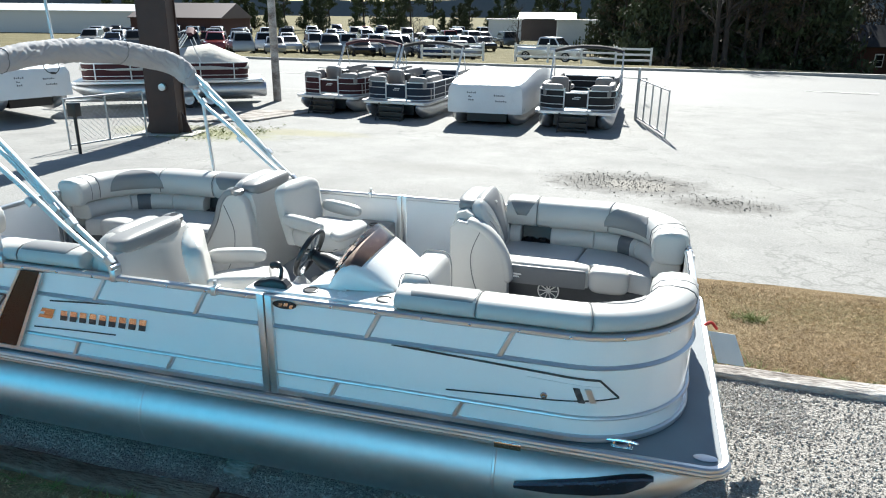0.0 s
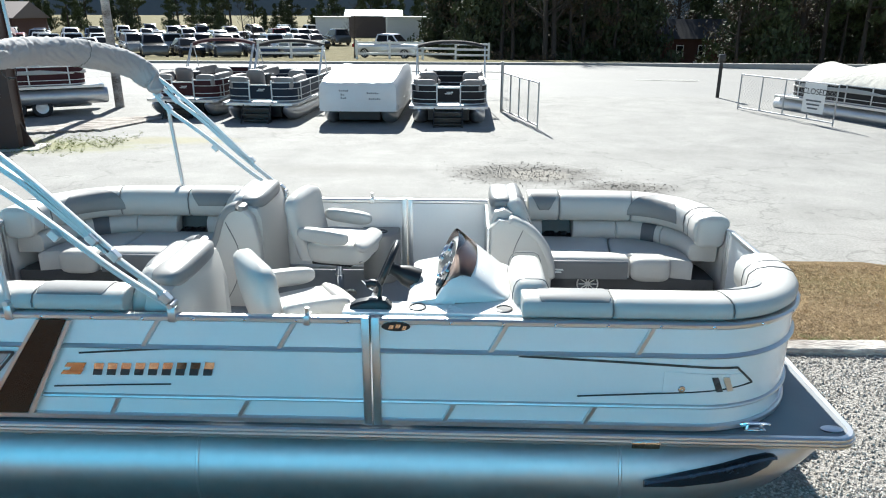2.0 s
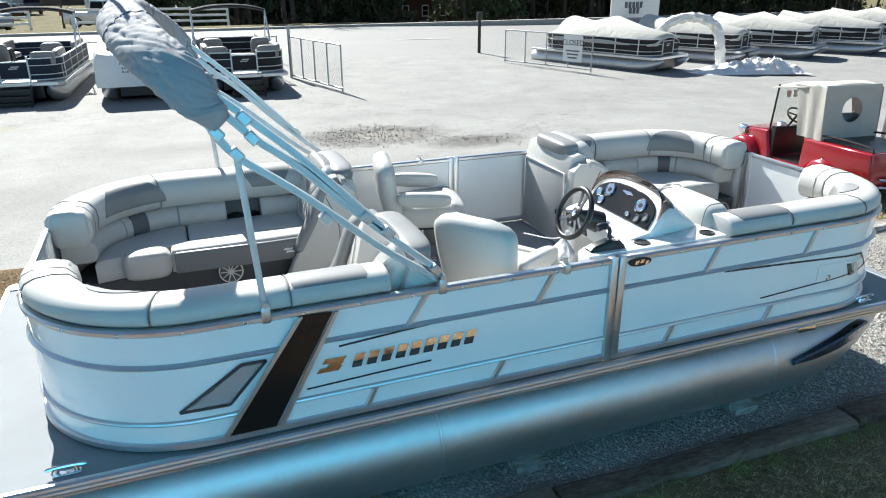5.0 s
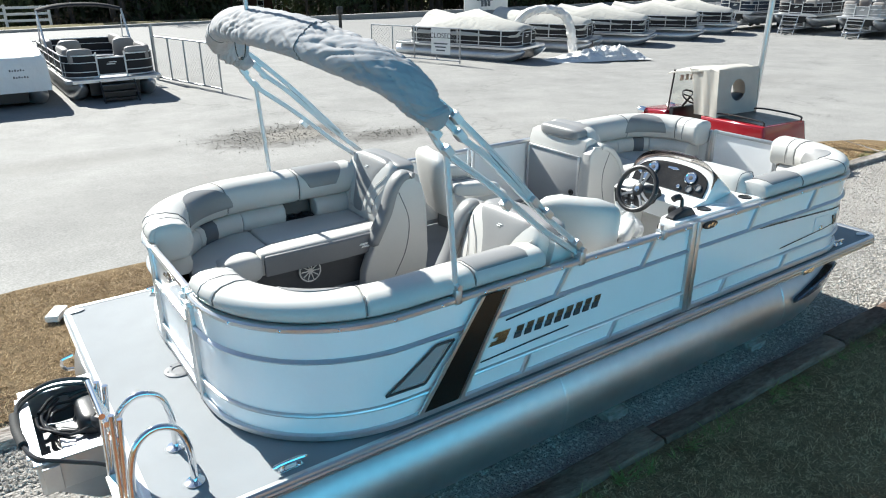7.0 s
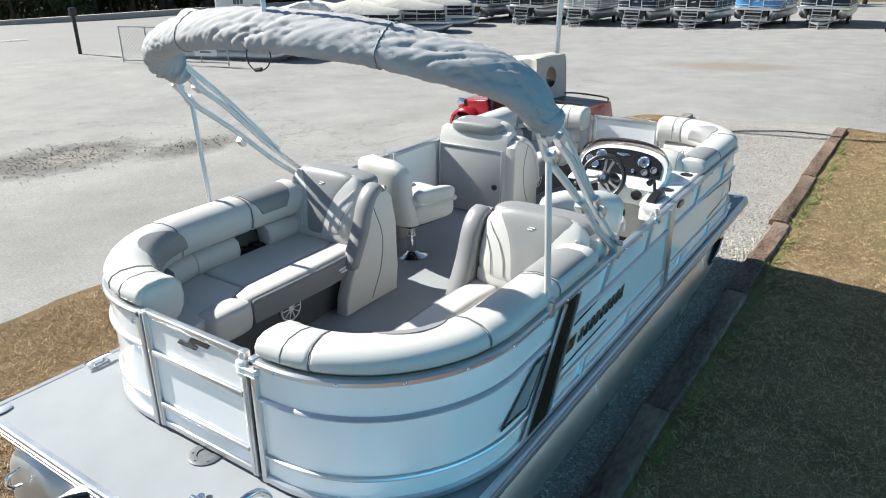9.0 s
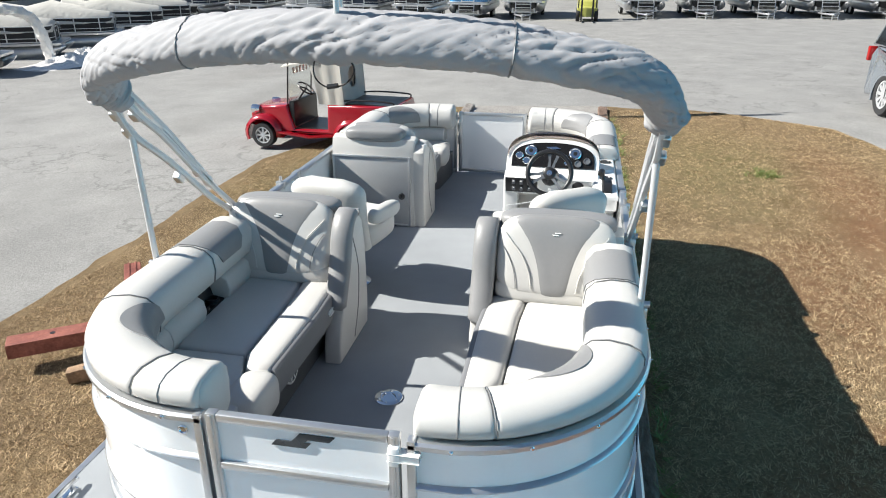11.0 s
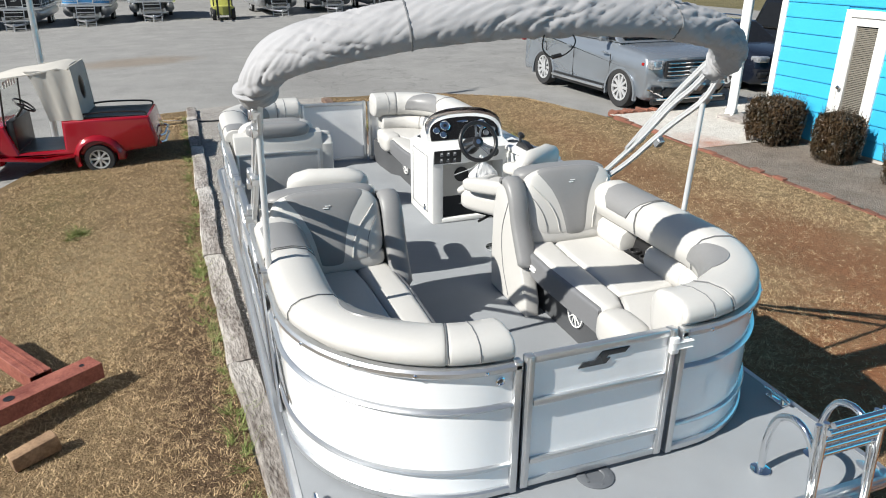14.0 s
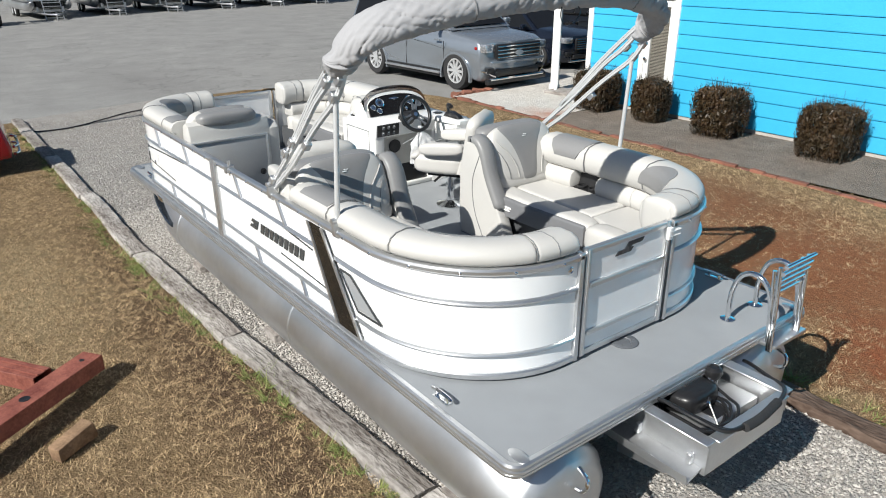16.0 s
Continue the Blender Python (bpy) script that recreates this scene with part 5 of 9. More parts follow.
# floor hatch and drain
for nm, x, y, r, mat, lab in (("table_base", 1.14, 0.01, 0.075, M_CHROME, "round polished table base set in the deck"), ("deck_drain", -0.035, -0.0, 0.085, M_CHAR, "round dark plate on the swim deck")):
    bm = bmesh.new()
    lathe(bm, [(r, DECK + 0.001), (r, DECK + 0.006), (r * 0.9, DECK + 0.01), (r * 0.5, DECK + 0.009), (r * 0.45, DECK + 0.004), (0.001, DECK + 0.004)], 28, Matrix.Translation((x, y, 0)))
    for k in range(6):
        a = k * math.pi / 3
        lathe(bm, [(0.006, DECK + 0.008), (0.006, DECK + 0.0125), (0.002, DECK + 0.013)], 8, Matrix.Translation((x + r * 0.75 * math.cos(a), y + r * 0.75 * math.sin(a), 0)))
    part(nm, bm, mat, boat, lab)


def cleat(x, y):
    bm = bmesh.new()
    tube(bm, curve_pts([(x - 0.085, y, DECK + 0.036), (x - 0.04, y, DECK + 0.042), (x + 0.04, y, DECK + 0.042), (x + 0.085, y, DECK + 0.036)], 4), [0.006] + [0.010] * 11 + [0.006], 8)
    for s in (-0.035, 0.035):
        tube(bm, [(x + s * 1.2, y, DECK + 0.004), (x + s, y, DECK + 0.04)], [0.014, 0.008], 8)
    box(bm, x - 0.06, x + 0.06, y - 0.018, y + 0.018, DECK + 0.001, DECK + 0.01, 0.003)
    part("cleat", bm, M_CHROME, boat, "polished mooring cleat")


for x, y in ((5.08, -1.19), (5.08, 1.19), (0.15, 1.19), (0.15, -1.19)):
    cleat(x, y)
for x, y in ((5.54, -1.19), (5.54, 1.19), (-0.43, 1.2), (-0.43, -1.2)):
    bm = bmesh.new()
    lathe(bm, [(0.058, 0.824), (0.062, 0.828), (0.05, 0.831), (0.001, 0.831)], 18, Matrix.Translation((x - (0.03 if x > 3 else -0.02), y * 0.985, 0)) @ Matrix.Diagonal((1, 0.55, 1, 1)))
    part("corner_cap", bm, M_RAIL, boat)
for side in (-1, 1):
    bm = bmesh.new()
    box(bm, 4.40, 4.55, side * 1.287 - 0.006, side * 1.287 + 0.006, 0.755, 0.795, 0.003)
    part("side_light", bm, M_CHROME, boat)

# ---- bimini top, folded into its boot ----
bim = thing("bimini_top", "folded grey canvas boat canopy in a boot on aluminium struts", "boat canopy", at=(1.0, 0, 1.47))


def arch():
    """The line of the rolled canvas from port to starboard."""
    half = [(1.0, 1.205, 2.36), (0.91, 1.195, 2.47), (0.81, 1.09, 2.58), (0.72, 0.80, 2.655), (0.65, 0.42, 2.71), (0.615, 0.0, 2.728)]
    return curve_pts(half + [(x, -y, z) for x, y, z in half[-2::-1]], 30)


line = arch()
bm = bmesh.new()
rows = []
al = 0.0
for i, p in enumerate(line):
    d = (line[min(i + 1, len(line) - 1)] - line[max(i - 1, 0)]).normalized()
    s = d.cross(Vector((-0.55, 0, 0.83))).normalized()
    up = s.cross(d).normalized()
    u = i / (len(line) - 1)
    al += (line[i] - line[max(i - 1, 0)]).length
    big = 1.0 - 0.12 * abs(2 * u - 1) ** 3 - 0.36 * abs(2 * u - 1) ** 12
    row = []
    for k in range(80):
        a = 2 * math.pi * k / 80
        ca, sa = math.cos(a), math.sin(a)
        soft = 0.009 * noise.noise((al * 1.3, ca * 0.7, 4 + sa * 0.7))
        ends = (0.65 + 0.35 * abs(2 * u - 1) ** 1.5) * min(1.0, min(u, 1 - u) * 14)
        m1 = min(1.2, max(0.0, 0.45 + 1.8 * noise.noise((al * 2.1 + 3, ca * 0.9, sa * 0.9 + 9))))
        m2 = min(1.2, max(0.0, 0.40 + 1.8 * noise.noise((al * 2.7 - 7, ca * 0.9 + 2, sa * 0.9))))
        n1 = noise.noise((al * 9.0 + 2.4 * ca, ca * 0.7, sa * 0.7 + 30))
        n2 = noise.noise((al * 14.0 - 3.2 * ca + 0.9 * sa, ca * 0.8 + 12, sa * 0.8))
        n3 = noise.noise((al * 22.0 + 4.5 * ca, ca * 1.1 - 5, sa * 1.1))
        gather = 0.011 * math.exp(-(p.y / 0.25) ** 2) * noise.noise((al * 24 + 2.5 * ca, ca * 0.8, sa * 0.8 + 50))
        fold = soft + gather - ends * (0.017 * m1 * (1 - min(1, abs(n1) * 1.9)) ** 4 + 0.014 * m2 * (1 - min(1, abs(n2) * 1.9)) ** 4 + 0.008 * (1 - min(1, abs(n3) * 1.8)) ** 3) + 0.012
        sag = 0.012 * max(0.0, -sa)
        r1, r2 = (0.108 + fold * 1.1) * big, (0.068 + fold + sag) * big
        row.append(p + s * r1 * math.cos(a) + up * r2 * math.sin(a))
    rows.append(row)
rings(bm, rows)
boot = part("boot", bm, M_CANVAS, bim, "wrinkled grey canvas boot", smooth=70)
for yy in (0.62, -0.62):
    i = min(range(len(line)), key=lambda j: abs(line[j].y - yy))
    bm = bmesh.new()
    tube(bm, [v * 1.0 + (v - line[i]).normalized() * 0.001 for v in rows[i] + rows[i][:1]], 0.004, 5)
    part("seam", bm, M_PIPING, boot)
# light pole and strap at the middle
bm = bmesh.new()
tube(bm, [(0.60, 0.0, 2.70), (0.57, 0.0, 3.35)], 0.011, 8)
part("light_pole", bm, M_TUBE, bim)
bm = bmesh.new()
pillow(bm, 0.08, 0.10, 0.06, pose(0.57, 0.0, 2.685, 20, 30, 0), 3, 5)
part("buckle", bm, M_BLACK, bim, "black strap buckle")
bm = bmesh.new()
tube(bm, curve_pts([(0.56, 0.02, 2.69), (0.54, 0.07, 2.65), (0.54, 0.075, 2.59), (0.54, 0.03, 2.555), (0.54, -0.04, 2.57), (0.54, -0.075, 2.62), (0.56, -0.03, 2.68)], 6), 0.0032, 6)
tube(bm, [(0.54, 0.03, 2.556), (0.54, -0.01, 2.562)], 0.009, 8)
part("strap", bm, M_BLACK, bim, "hanging black strap loop")
for side in (-1, 1):
    y = side * 1.215

    for pts in ([(1.95, 1.50), (1.685, 1.69), (1.49, 1.855), (1.32, 2.0), (1.21, 2.085), (1.03, 2.225), (0.93, 2.37)],
                [(1.93, 1.565), (1.575, 1.872), (1.294, 2.145), (1.12, 2.285), (0.96, 2.45)],
                [(1.69, 1.79), (1.468, 2.02), (1.30, 2.19), (1.085, 2.385), (0.98, 2.47)]):
        bm = bmesh.new()
        ln = curve_pts([(a, y * 0.987, b) for a, b in pts], 6)
        rr = []
        for i, p in enumerate(ln):
            d = (ln[min(i + 1, len(ln) - 1)] - ln[max(i - 1, 0)]).normalized()
            nn = Vector((-d.z, 0, d.x))
            rr.append([p + nn * a + Vector((0, b, 0)) for a, b in ((-0.014, -0.012), (-0.004, -0.012), (-0.003, -0.009), (0.003, -0.009), (0.004, -0.012), (0.014, -0.012), (0.018, 0), (0.014, 0.012), (0.004, 0.012), (0.003, 0.009), (-0.003, 0.009), (-0.004, 0.012), (-0.014, 0.012), (-0.018, 0))])
        rings(bm, rr)
        part("bow_tube", bm, M_TUBE, bim)
    bm = bmesh.new()
    tube(bm, [(1.09, y, 1.50), (1.04, y * 0.99, 2.22)], 0.0155, 10)
    part("support_strut", bm, M_TUBE, bim)
    for (x, z) in ((1.96, 1.47), (1.09, 1.47)):
        bm = bmesh.new()
        box(bm, x - 0.022, x + 0.022, y - 0.032, y + 0.032, z - 0.04, z + 0.045, 0.008)
        tube(bm, [(x, y - 0.04, z + 0.055), (x, y + 0.04, z + 0.055)], 0.016, 10)
        part("rail_clamp", bm, M_RAIL, bim)
    for x, z, a in ((1.04, 2.225, -40), (0.97, 2.32, -42), (1.085, 2.375, -42), (1.11, 2.29, -42), (1.40, 1.895, -42), (1.59, 1.875, -42), (1.69, 1.79, -42), (1.93, 1.56, -42)):
        bm = bmesh.new()
        box(bm, -0.03, 0.03, -0.022, 0.022, -0.022, 0.022, 0.005, 1, pose(x, y, z, 0, a + 90, 0))
        part("hinge", bm, M_RAIL, bim)
# round drain badge on the port stern fence
p, nr = fence_point(0.085, 1)
bm = bmesh.new()
lathe(bm, [(0.02, 0.0), (0.02, 0.006), (0.015, 0.009), (0.011, 0.004), (0.001, 0.004)], 20, Matrix.Translation(p + Vector((0, 0, 1.395))) @ nr.to_track_quat("Z", "Y").to_matrix().to_4x4())
part("round_badge", bm, M_CHROME, boat)
# loose rail clamps for the cover
for side, x in ((-1, 2.67), (1, 2.70)):
    bm = bmesh.new()
    box(bm, x - 0.018, x + 0.018, side * HALF - 0.035, side * HALF + 0.035, 1.43, 1.485, 0.006)
    tube(bm, [(x, side * HALF, 1.48), (x, side * HALF, 1.52)], 0.012, 8)
    part("rail_clamp", bm, M_RAIL, boat)

# boarding ladder folded up on the swim deck
lad = thing("boarding_ladder", "polished steel boarding ladder folded up on the swim deck", "ladder", at=(-0.4, -0.87, DECK))
for y in (-0.72, -1.03):
    bm = bmesh.new()
    tube(bm, curve_pts([(-0.25, y, DECK), (-0.25, y, 1.0), (-0.29, y, 1.13), (-0.38, y, 1.17), (-0.46, y, 1.12), (-0.50, y, 1.0), (-0.52, y, 0.78)], 6), 0.016, 12)
    part("handrail", bm, M_CHROME, lad)
    bm = bmesh.new()
    lathe(bm, [(0.045, DECK + 0.001), (0.045, DECK + 0.008), (0.02, DECK + 0.014)], 18, Matrix.Translation((-0.25, y, 0)))
    part("foot_plate", bm, M_CHROME, lad)
    for o in (0.0, 0.03):
        bm = bmesh.new()
        tube(bm, [(-0.545 - o * 0.4, y + 0.035, 0.75), (-0.50 - o, y + 0.035, 1.25 + o)], 0.013, 10)
        part("leg", bm, M_CHROME, lad)
for k in range(5):
    bm = bmesh.new()
    tube(bm, [(-0.515 - 0.012 * k, -1.0, 1.11 + 0.045 * k), (-0.515 - 0.012 * k, -0.68, 1.11 + 0.045 * k)], 0.014, 10)
    part("rung", bm, M_CHROME, lad)
bm = bmesh.new()
box(bm, -0.58, -0.42, -1.06, -0.70, 0.76, 0.785, 0.005)
part("hinge_plate", bm, M_RAIL, lad)

# motor mount: an open aluminium well under the stern with its plugs and cables
mp = thing("motor_mount", "open aluminium motor well with black plugs and coiled cables", "motor mount", at=(-0.6, 0.0, 0.3))
TOPZ, YP, YS, XA = 0.752, 0.345, -0.365, -0.84
bm = bmesh.new()
rings(bm, [[Vector((x, y, z)) for x, z in ((-0.30, 0.60), (XA + 0.02, 0.60), (XA + 0.0, 0.585), (XA + 0.12, 0.40), (XA + 0.24, 0.31), (-0.30, 0.26))] for y in (YS + 0.03, YS + 0.05, -0.02, YP - 0.05, YP - 0.03)])
for v in bm.verts:
    if v.co.z < 0.5:
        v.co.z += 0.30 * abs(v.co.y + 0.01)
part("hull", bm, M_PONTOON, mp, "folded aluminium hull of the well")
for nm, a in (("side_wall", (XA, -0.30, YS, YS + 0.012, 0.56, TOPZ)), ("side_wall", (XA, -0.30, YP - 0.012, YP, 0.56, TOPZ)), ("transom", (XA, XA + 0.014, YS + 0.012, YP - 0.012, 0.56, TOPZ)),
              ("flange", (XA - 0.01, -0.30, YS - 0.035, YS + 0.04, TOPZ, TOPZ + 0.012)), ("flange", (XA - 0.01, -0.30, YP - 0.04, YP + 0.035, TOPZ, TOPZ + 0.012)), ("flange", (XA - 0.03, XA + 0.035, YS + 0.04, YP - 0.04, TOPZ, TOPZ + 0.012))):
    bm = bmesh.new()
    box(bm, *a, 0.003, 1)
    part(nm, bm, M_RAIL, mp)
bm = bmesh.new()
rings(bm, [[Vector((x, y, z)) for y, z in ((YP + 0.001, 0.60), (YP + 0.11, 0.565), (YP + 0.12, 0.61), (YP + 0.126, 0.61), (YP + 0.116, 0.555), (YP + 0.001, 0.59))] for x in (XA + 0.02, -0.30)])
part("splash_tray", bm, M_RAIL, mp, "bent aluminium tray beside the well")
for x in (XA + 0.08, -0.45):
    bm = bmesh.new()
    box(bm, x - 0.015, x + 0.015, YP + 0.001, YP + 0.03, 0.60, 0.66, 0.004, 1)
    part("bracket", bm, M_RAIL, mp)
for y in (YS - 0.02, YS - 0.06):
    bm = bmesh.new()
    box(bm, XA + 0.02, XA + 0.10, y - 0.004, y + 0.004, 0.60, TOPZ - 0.004, 0.002, 1)
    part("bracket", bm, M_RAIL, mp)
bm = bmesh.new()
box(bm, XA + 0.02, -0.31, YS + 0.014, YP - 0.014, 0.603, 0.612)
part("well_floor", bm, M_BLACK, mp)
bm = bmesh.new()
box(bm, XA + 0.13, -0.32, YS + 0.03, 0.10, 0.614, 0.67, 0.012)
cover = part("well_plate", bm, M_RAIL, mp, "bright folded plate in the well")
bm = bmesh.new()
box(bm, XA + 0.15, XA + 0.27, -0.11, 0.04, 0.66, 0.6735, 0.004, 1)
part("cut_out", bm, M_BLACK, cover)
bm = bmesh.new()
pillow(bm, 0.30, 0.30, 0.13, pose(-0.46, 0.0, 0.70, 0, 10, 0), 4, 8)
part("rubber_boot", bm, M_BLACK, mp, "black rubber sleeve", smooth=60)
bm = bmesh.new()
lathe(bm, [(0.024, 0.66), (0.024, 0.745), (0.042, 0.752), (0.05, 0.775), (0.047, 0.80), (0.03, 0.812), (0.028, 0.806), (0.001, 0.806)], 20, Matrix.Translation((-0.505, -0.19, 0)))
part("filler_cap", bm, M_BLACK, mp, "black filler cap")
for k, (cx, cy, r0) in enumerate(((-0.58, 0.08, 0.16), (-0.585, 0.085, 0.178), (-0.58, 0.09, 0.195), (-0.59, 0.08, 0.212))):
    bm = bmesh.new()
    tube(bm, [(cx + 0.95 * r0 * math.cos(2.2 * math.pi * j / 30 + k), cy + 1.05 * r0 * math.sin(2.2 * math.pi * j / 30 + k), 0.672 + 0.016 * k + 0.012 * math.sin(1.3 * j + k)) for j in range(27)], 0.0085, 8)
    part("cable", bm, M_BLACK, mp)
for pts, r in (([(-0.36, 0.22, 0.70), (-0.5, 0.27, 0.79), (-0.68, 0.30, 0.815), (-0.84, 0.24, 0.785), (-0.875, 0.10, 0.775), (-0.88, -0.05, 0.78), (-0.87, -0.22, 0.775), (-0.82, -0.36, 0.775), (-0.70, -0.43, 0.75), (-0.55, -0.52, 0.72), (-0.45, -0.62, 0.66)], 0.011),
               ([(-0.36, 0.20, 0.69), (-0.52, 0.25, 0.775), (-0.70, 0.27, 0.80), (-0.85, 0.20, 0.775), (-0.885, 0.02, 0.765), (-0.875, -0.14, 0.77)], 0.010),
               ([(-0.36, 0.02, 0.72), (-0.46, 0.04, 0.76), (-0.57, 0.0, 0.745), (-0.61, -0.01, 0.72)], 0.016), ([(-0.36, -0.06, 0.72), (-0.45, -0.09, 0.765), (-0.50, -0.12, 0.75)], 0.014)):
    bm = bmesh.new()
    tube(bm, curve_pts(pts, 6), r, 8)
    part("cable", bm, M_BLACK, mp)
bm = bmesh.new()
tube(bm, curve_pts([(-0.885, 0.12, 0.775), (-0.888, -0.02, 0.772), (-0.872, -0.20, 0.778)], 6), 0.024, 10)
part("cable_wrap", bm, M_RUBBER, mp, "dark tape round the cable bundle")
for p, t in (((-0.60, -0.005, 0.715), 65), ((-0.53, -0.13, 0.725), 50), ((-0.49, -0.25, 0.69), 30)):
    m = Matrix.Translation(p) @ pose(0, 0, 0, t, 0, 40)
    bm = bmesh.new()
    lathe(bm, [(0.017, -0.02), (0.019, 0.0), (0.019, 0.028), (0.012, 0.034), (0.011, 0.055), (0.001, 0.056)], 14, m)
    part("connector", bm, M_CHROME, mp, "bright metal plug")
bm = bmesh.new()
tube(bm, [(-0.62, 0.0, 0.71), (-0.70, 0.06, 0.685), (-0.77, 0.12, 0.665)], 0.004, 6)
part("bare_wire", bm, M_WHITE, mp)

# red-capped tag at the bow
tagob = thing("sale_tag", "white paper tag on a red cord at the bow", "tag", at=(5.62, 0.0, 0.7))
bm = bmesh.new()
rings(bm, [[Vector((5.64 + 0.03 * k + xo, 0.56 + dy - 0.02 * k, z - 0.15 * xo)) for xo, dy in ((0, 0), (0.20, 0.05), (0.20, 0.055), (0, 0.005))] for k, z in enumerate((0.80, 0.73, 0.66, 0.58))])
part("paper", bm, M_WHITE, tagob)
M_RED = material("red_plastic", (0.5, 0.02, 0.015), rough=0.4, var=0.1, bump=0.0)
bm = bmesh.new()
tube(bm, curve_pts([(5.60, 0.6, 0.81), (5.66, 0.62, 0.845), (5.71, 0.64, 0.79)], 4), 0.012, 8)
part("cord", bm, M_RED, tagob)

# wooden blocks that carry the tubes
for x in (0.2, 2.6, 4.3):
    blk = thing("support_block", "weathered wooden block under the pontoons", "wooden block", "support blocks", at=(x, 0, 0.0))
    bm = bmesh.new()
    box(bm, x - 0.1, x + 0.1, -1.1, 1.1, -0.02, 0.095, 0.01)
    part("beam", bm, M_TIMBER, blk)


# ---- beside the boat ----
rnd = random.Random(7)


def port_edge(x):
    return max(1.12, min(1.43, 1.17 + 0.06 * x))


def timber_run(y_of, x0, x1, group, label, wood):
    x, k = x0, 0
    while x < x1:
        ln = 2.35 + rnd.uniform(-0.12, 0.12)
        e = min(x + ln, x1)
        t = thing("landscape_timber", label, "timber", group)
        bm = bmesh.new()
        n = 40
        rows = []
        for i in range(n + 1):
            u = -(e - x) / 2 + (e - x) * i / n
            rows.append([Vector((u, a + 0.010 * noise.noise((x + u * 3, a * 9, 1)) + 0.016 * noise.noise((x + u * 0.9, 0, 4)), b + 0.010 * noise.noise((x + u * 2.5, a * 8, b * 8 + 5)) - 0.016 * max(0.0, noise.noise((x + u * 7, a * 20, 3)))))
                         for a, b in ((-0.095, -0.12), (-0.098, 0.0), (-0.096, 0.04), (-0.084, 0.056), (-0.045, 0.06), (0.0, 0.059), (0.045, 0.06), (0.084, 0.056), (0.096, 0.04), (0.098, 0.0), (0.095, -0.12))])
        rings(bm, rows)
        part("log", bm, wood, t, smooth=35)
        cx = (x + e) / 2
        y = y_of(cx)
        t.matrix_basis = pose(cx, y + rnd.uniform(-0.02, 0.02), ground_z(cx, y) + 0.02, rnd.uniform(-3, 3), rnd.uniform(-0.5, 0.5), math.degrees(math.atan2(y_of(e) - y_of(x), e - x)) + rnd.uniform(-0.7, 0.7))
        x = e + rnd.uniform(0.012, 0.035)
        k += 1


timber_run(port_edge, -6.6, 13.2, "port timbers", "weathered grey landscape timber edging the gravel strip", M_TIMBER)
M_TIMBERDK = material("decayed_brown_timber", (0.05, 0.03, 0.022), color2=(0.25, 0.18, 0.14), rough=0.9, spec=0.15, scale=3.0, fine=26, bump=1.0, bump_scale=26, bump_dist=0.02, per_object=0.25, stretch=(0.5, 1.3, 1.3), fine_amount=0.4)
timber_run(lambda x: -1.43 + 0.004 * x, -7.0, 13.3, "starboard timbers", "decayed brown landscape timber edging the gravel strip", M_TIMBERDK)

# red steel beam with a wooden block under it
M_RUST = material("rusty_red_paint", (0.12, 0.026, 0.018), color2=(0.33, 0.115, 0.08), rough=0.7, scale=7, fine=50, bump=0.4, bump_scale=60)
beam = thing("steel_beam", "rusty red painted steel hitch beam lying on the lawn", "steel beam", at=(2.6, 2.8, 0.1))
for cx, cy, ang, ln, w, nm in ((2.50, 2.86, math.degrees(math.atan2(0.62, -0.44)), 1.25, 0.17, "cross_bar"), (3.25, 3.0, math.degrees(math.atan2(0.48, 0.72)), 1.1, 0.15, "draw_bar")):
    bm = bmesh.new()
    m = pose(cx, cy, 0.17, 0, 0, ang)
    box(bm, -ln / 2, ln / 2, -w / 2, w / 2, -0.06, -0.052, 0, 1, m)
    box(bm, -ln / 2, ln / 2, -w / 2, w / 2, 0.052, 0.06, 0.003, 1, m)
    for s in (-1, 1):
        box(bm, -ln / 2, ln / 2, s * w / 2 - 0.004 - (0.004 if s > 0 else -0.004), s * w / 2 + 0.004 - (0.004 if s > 0 else -0.004), -0.055, 0.055, 0, 1, m)
    if nm == "draw_bar":
        for s in (-0.03, 0.03):
            box(bm, -ln / 2, ln / 2, s - 0.006, s + 0.006, 0.06, 0.068, 0, 1, m)
    part(nm, bm, M_RUST, beam)
    if nm == "cross_bar":
        for u, r in ((-0.52, 0.018), (-0.02, 0.035), (0.30, 0.02)):
            bm = bmesh.new()
            lathe(bm, [(r, 0.061), (r * 0.96, 0.0635), (r * 0.5, 0.0615), (0.001, 0.0615)], 16, m @ Matrix.Translation((u, 0, 0)))
            part("bolt_hole", bm, M_BLACK, beam)
M_SPLIT = material("split_brown_wood", (0.13, 0.075, 0.04), color2=(0.36, 0.235, 0.14), rough=0.85, scale=9, fine=60, bump=0.6, bump_scale=40)
blk = thing("wood_block", "short split wooden block beside the red beam", "wooden block", at=(2.08, 2.67, 0.05))
bm = bmesh.new()
box(bm, -0.14, 0.14, -0.05, 0.05, -0.02, 0.09, 0.012, 2, pose(2.10, 2.66, 0.03, 0, 6, 118))
for v in bm.verts:
    v.co += Vector((1, 1, 1)) * 0.012 * noise.noise(v.co * 9)
part("block", bm, M_SPLIT, blk)
blk2 = thing("paver_block", "pale concrete paver lying on the lawn", "paver", at=(-0.42, 3.03, 0.05))
bm = bmesh.new()
box(bm, -0.12, 0.12, -0.06, 0.06, 0, 0.06, 0.006, 1, pose(-0.42, 3.03, 0.0, 0, 0, 62))
part("block", bm, M_WHITE, blk2)
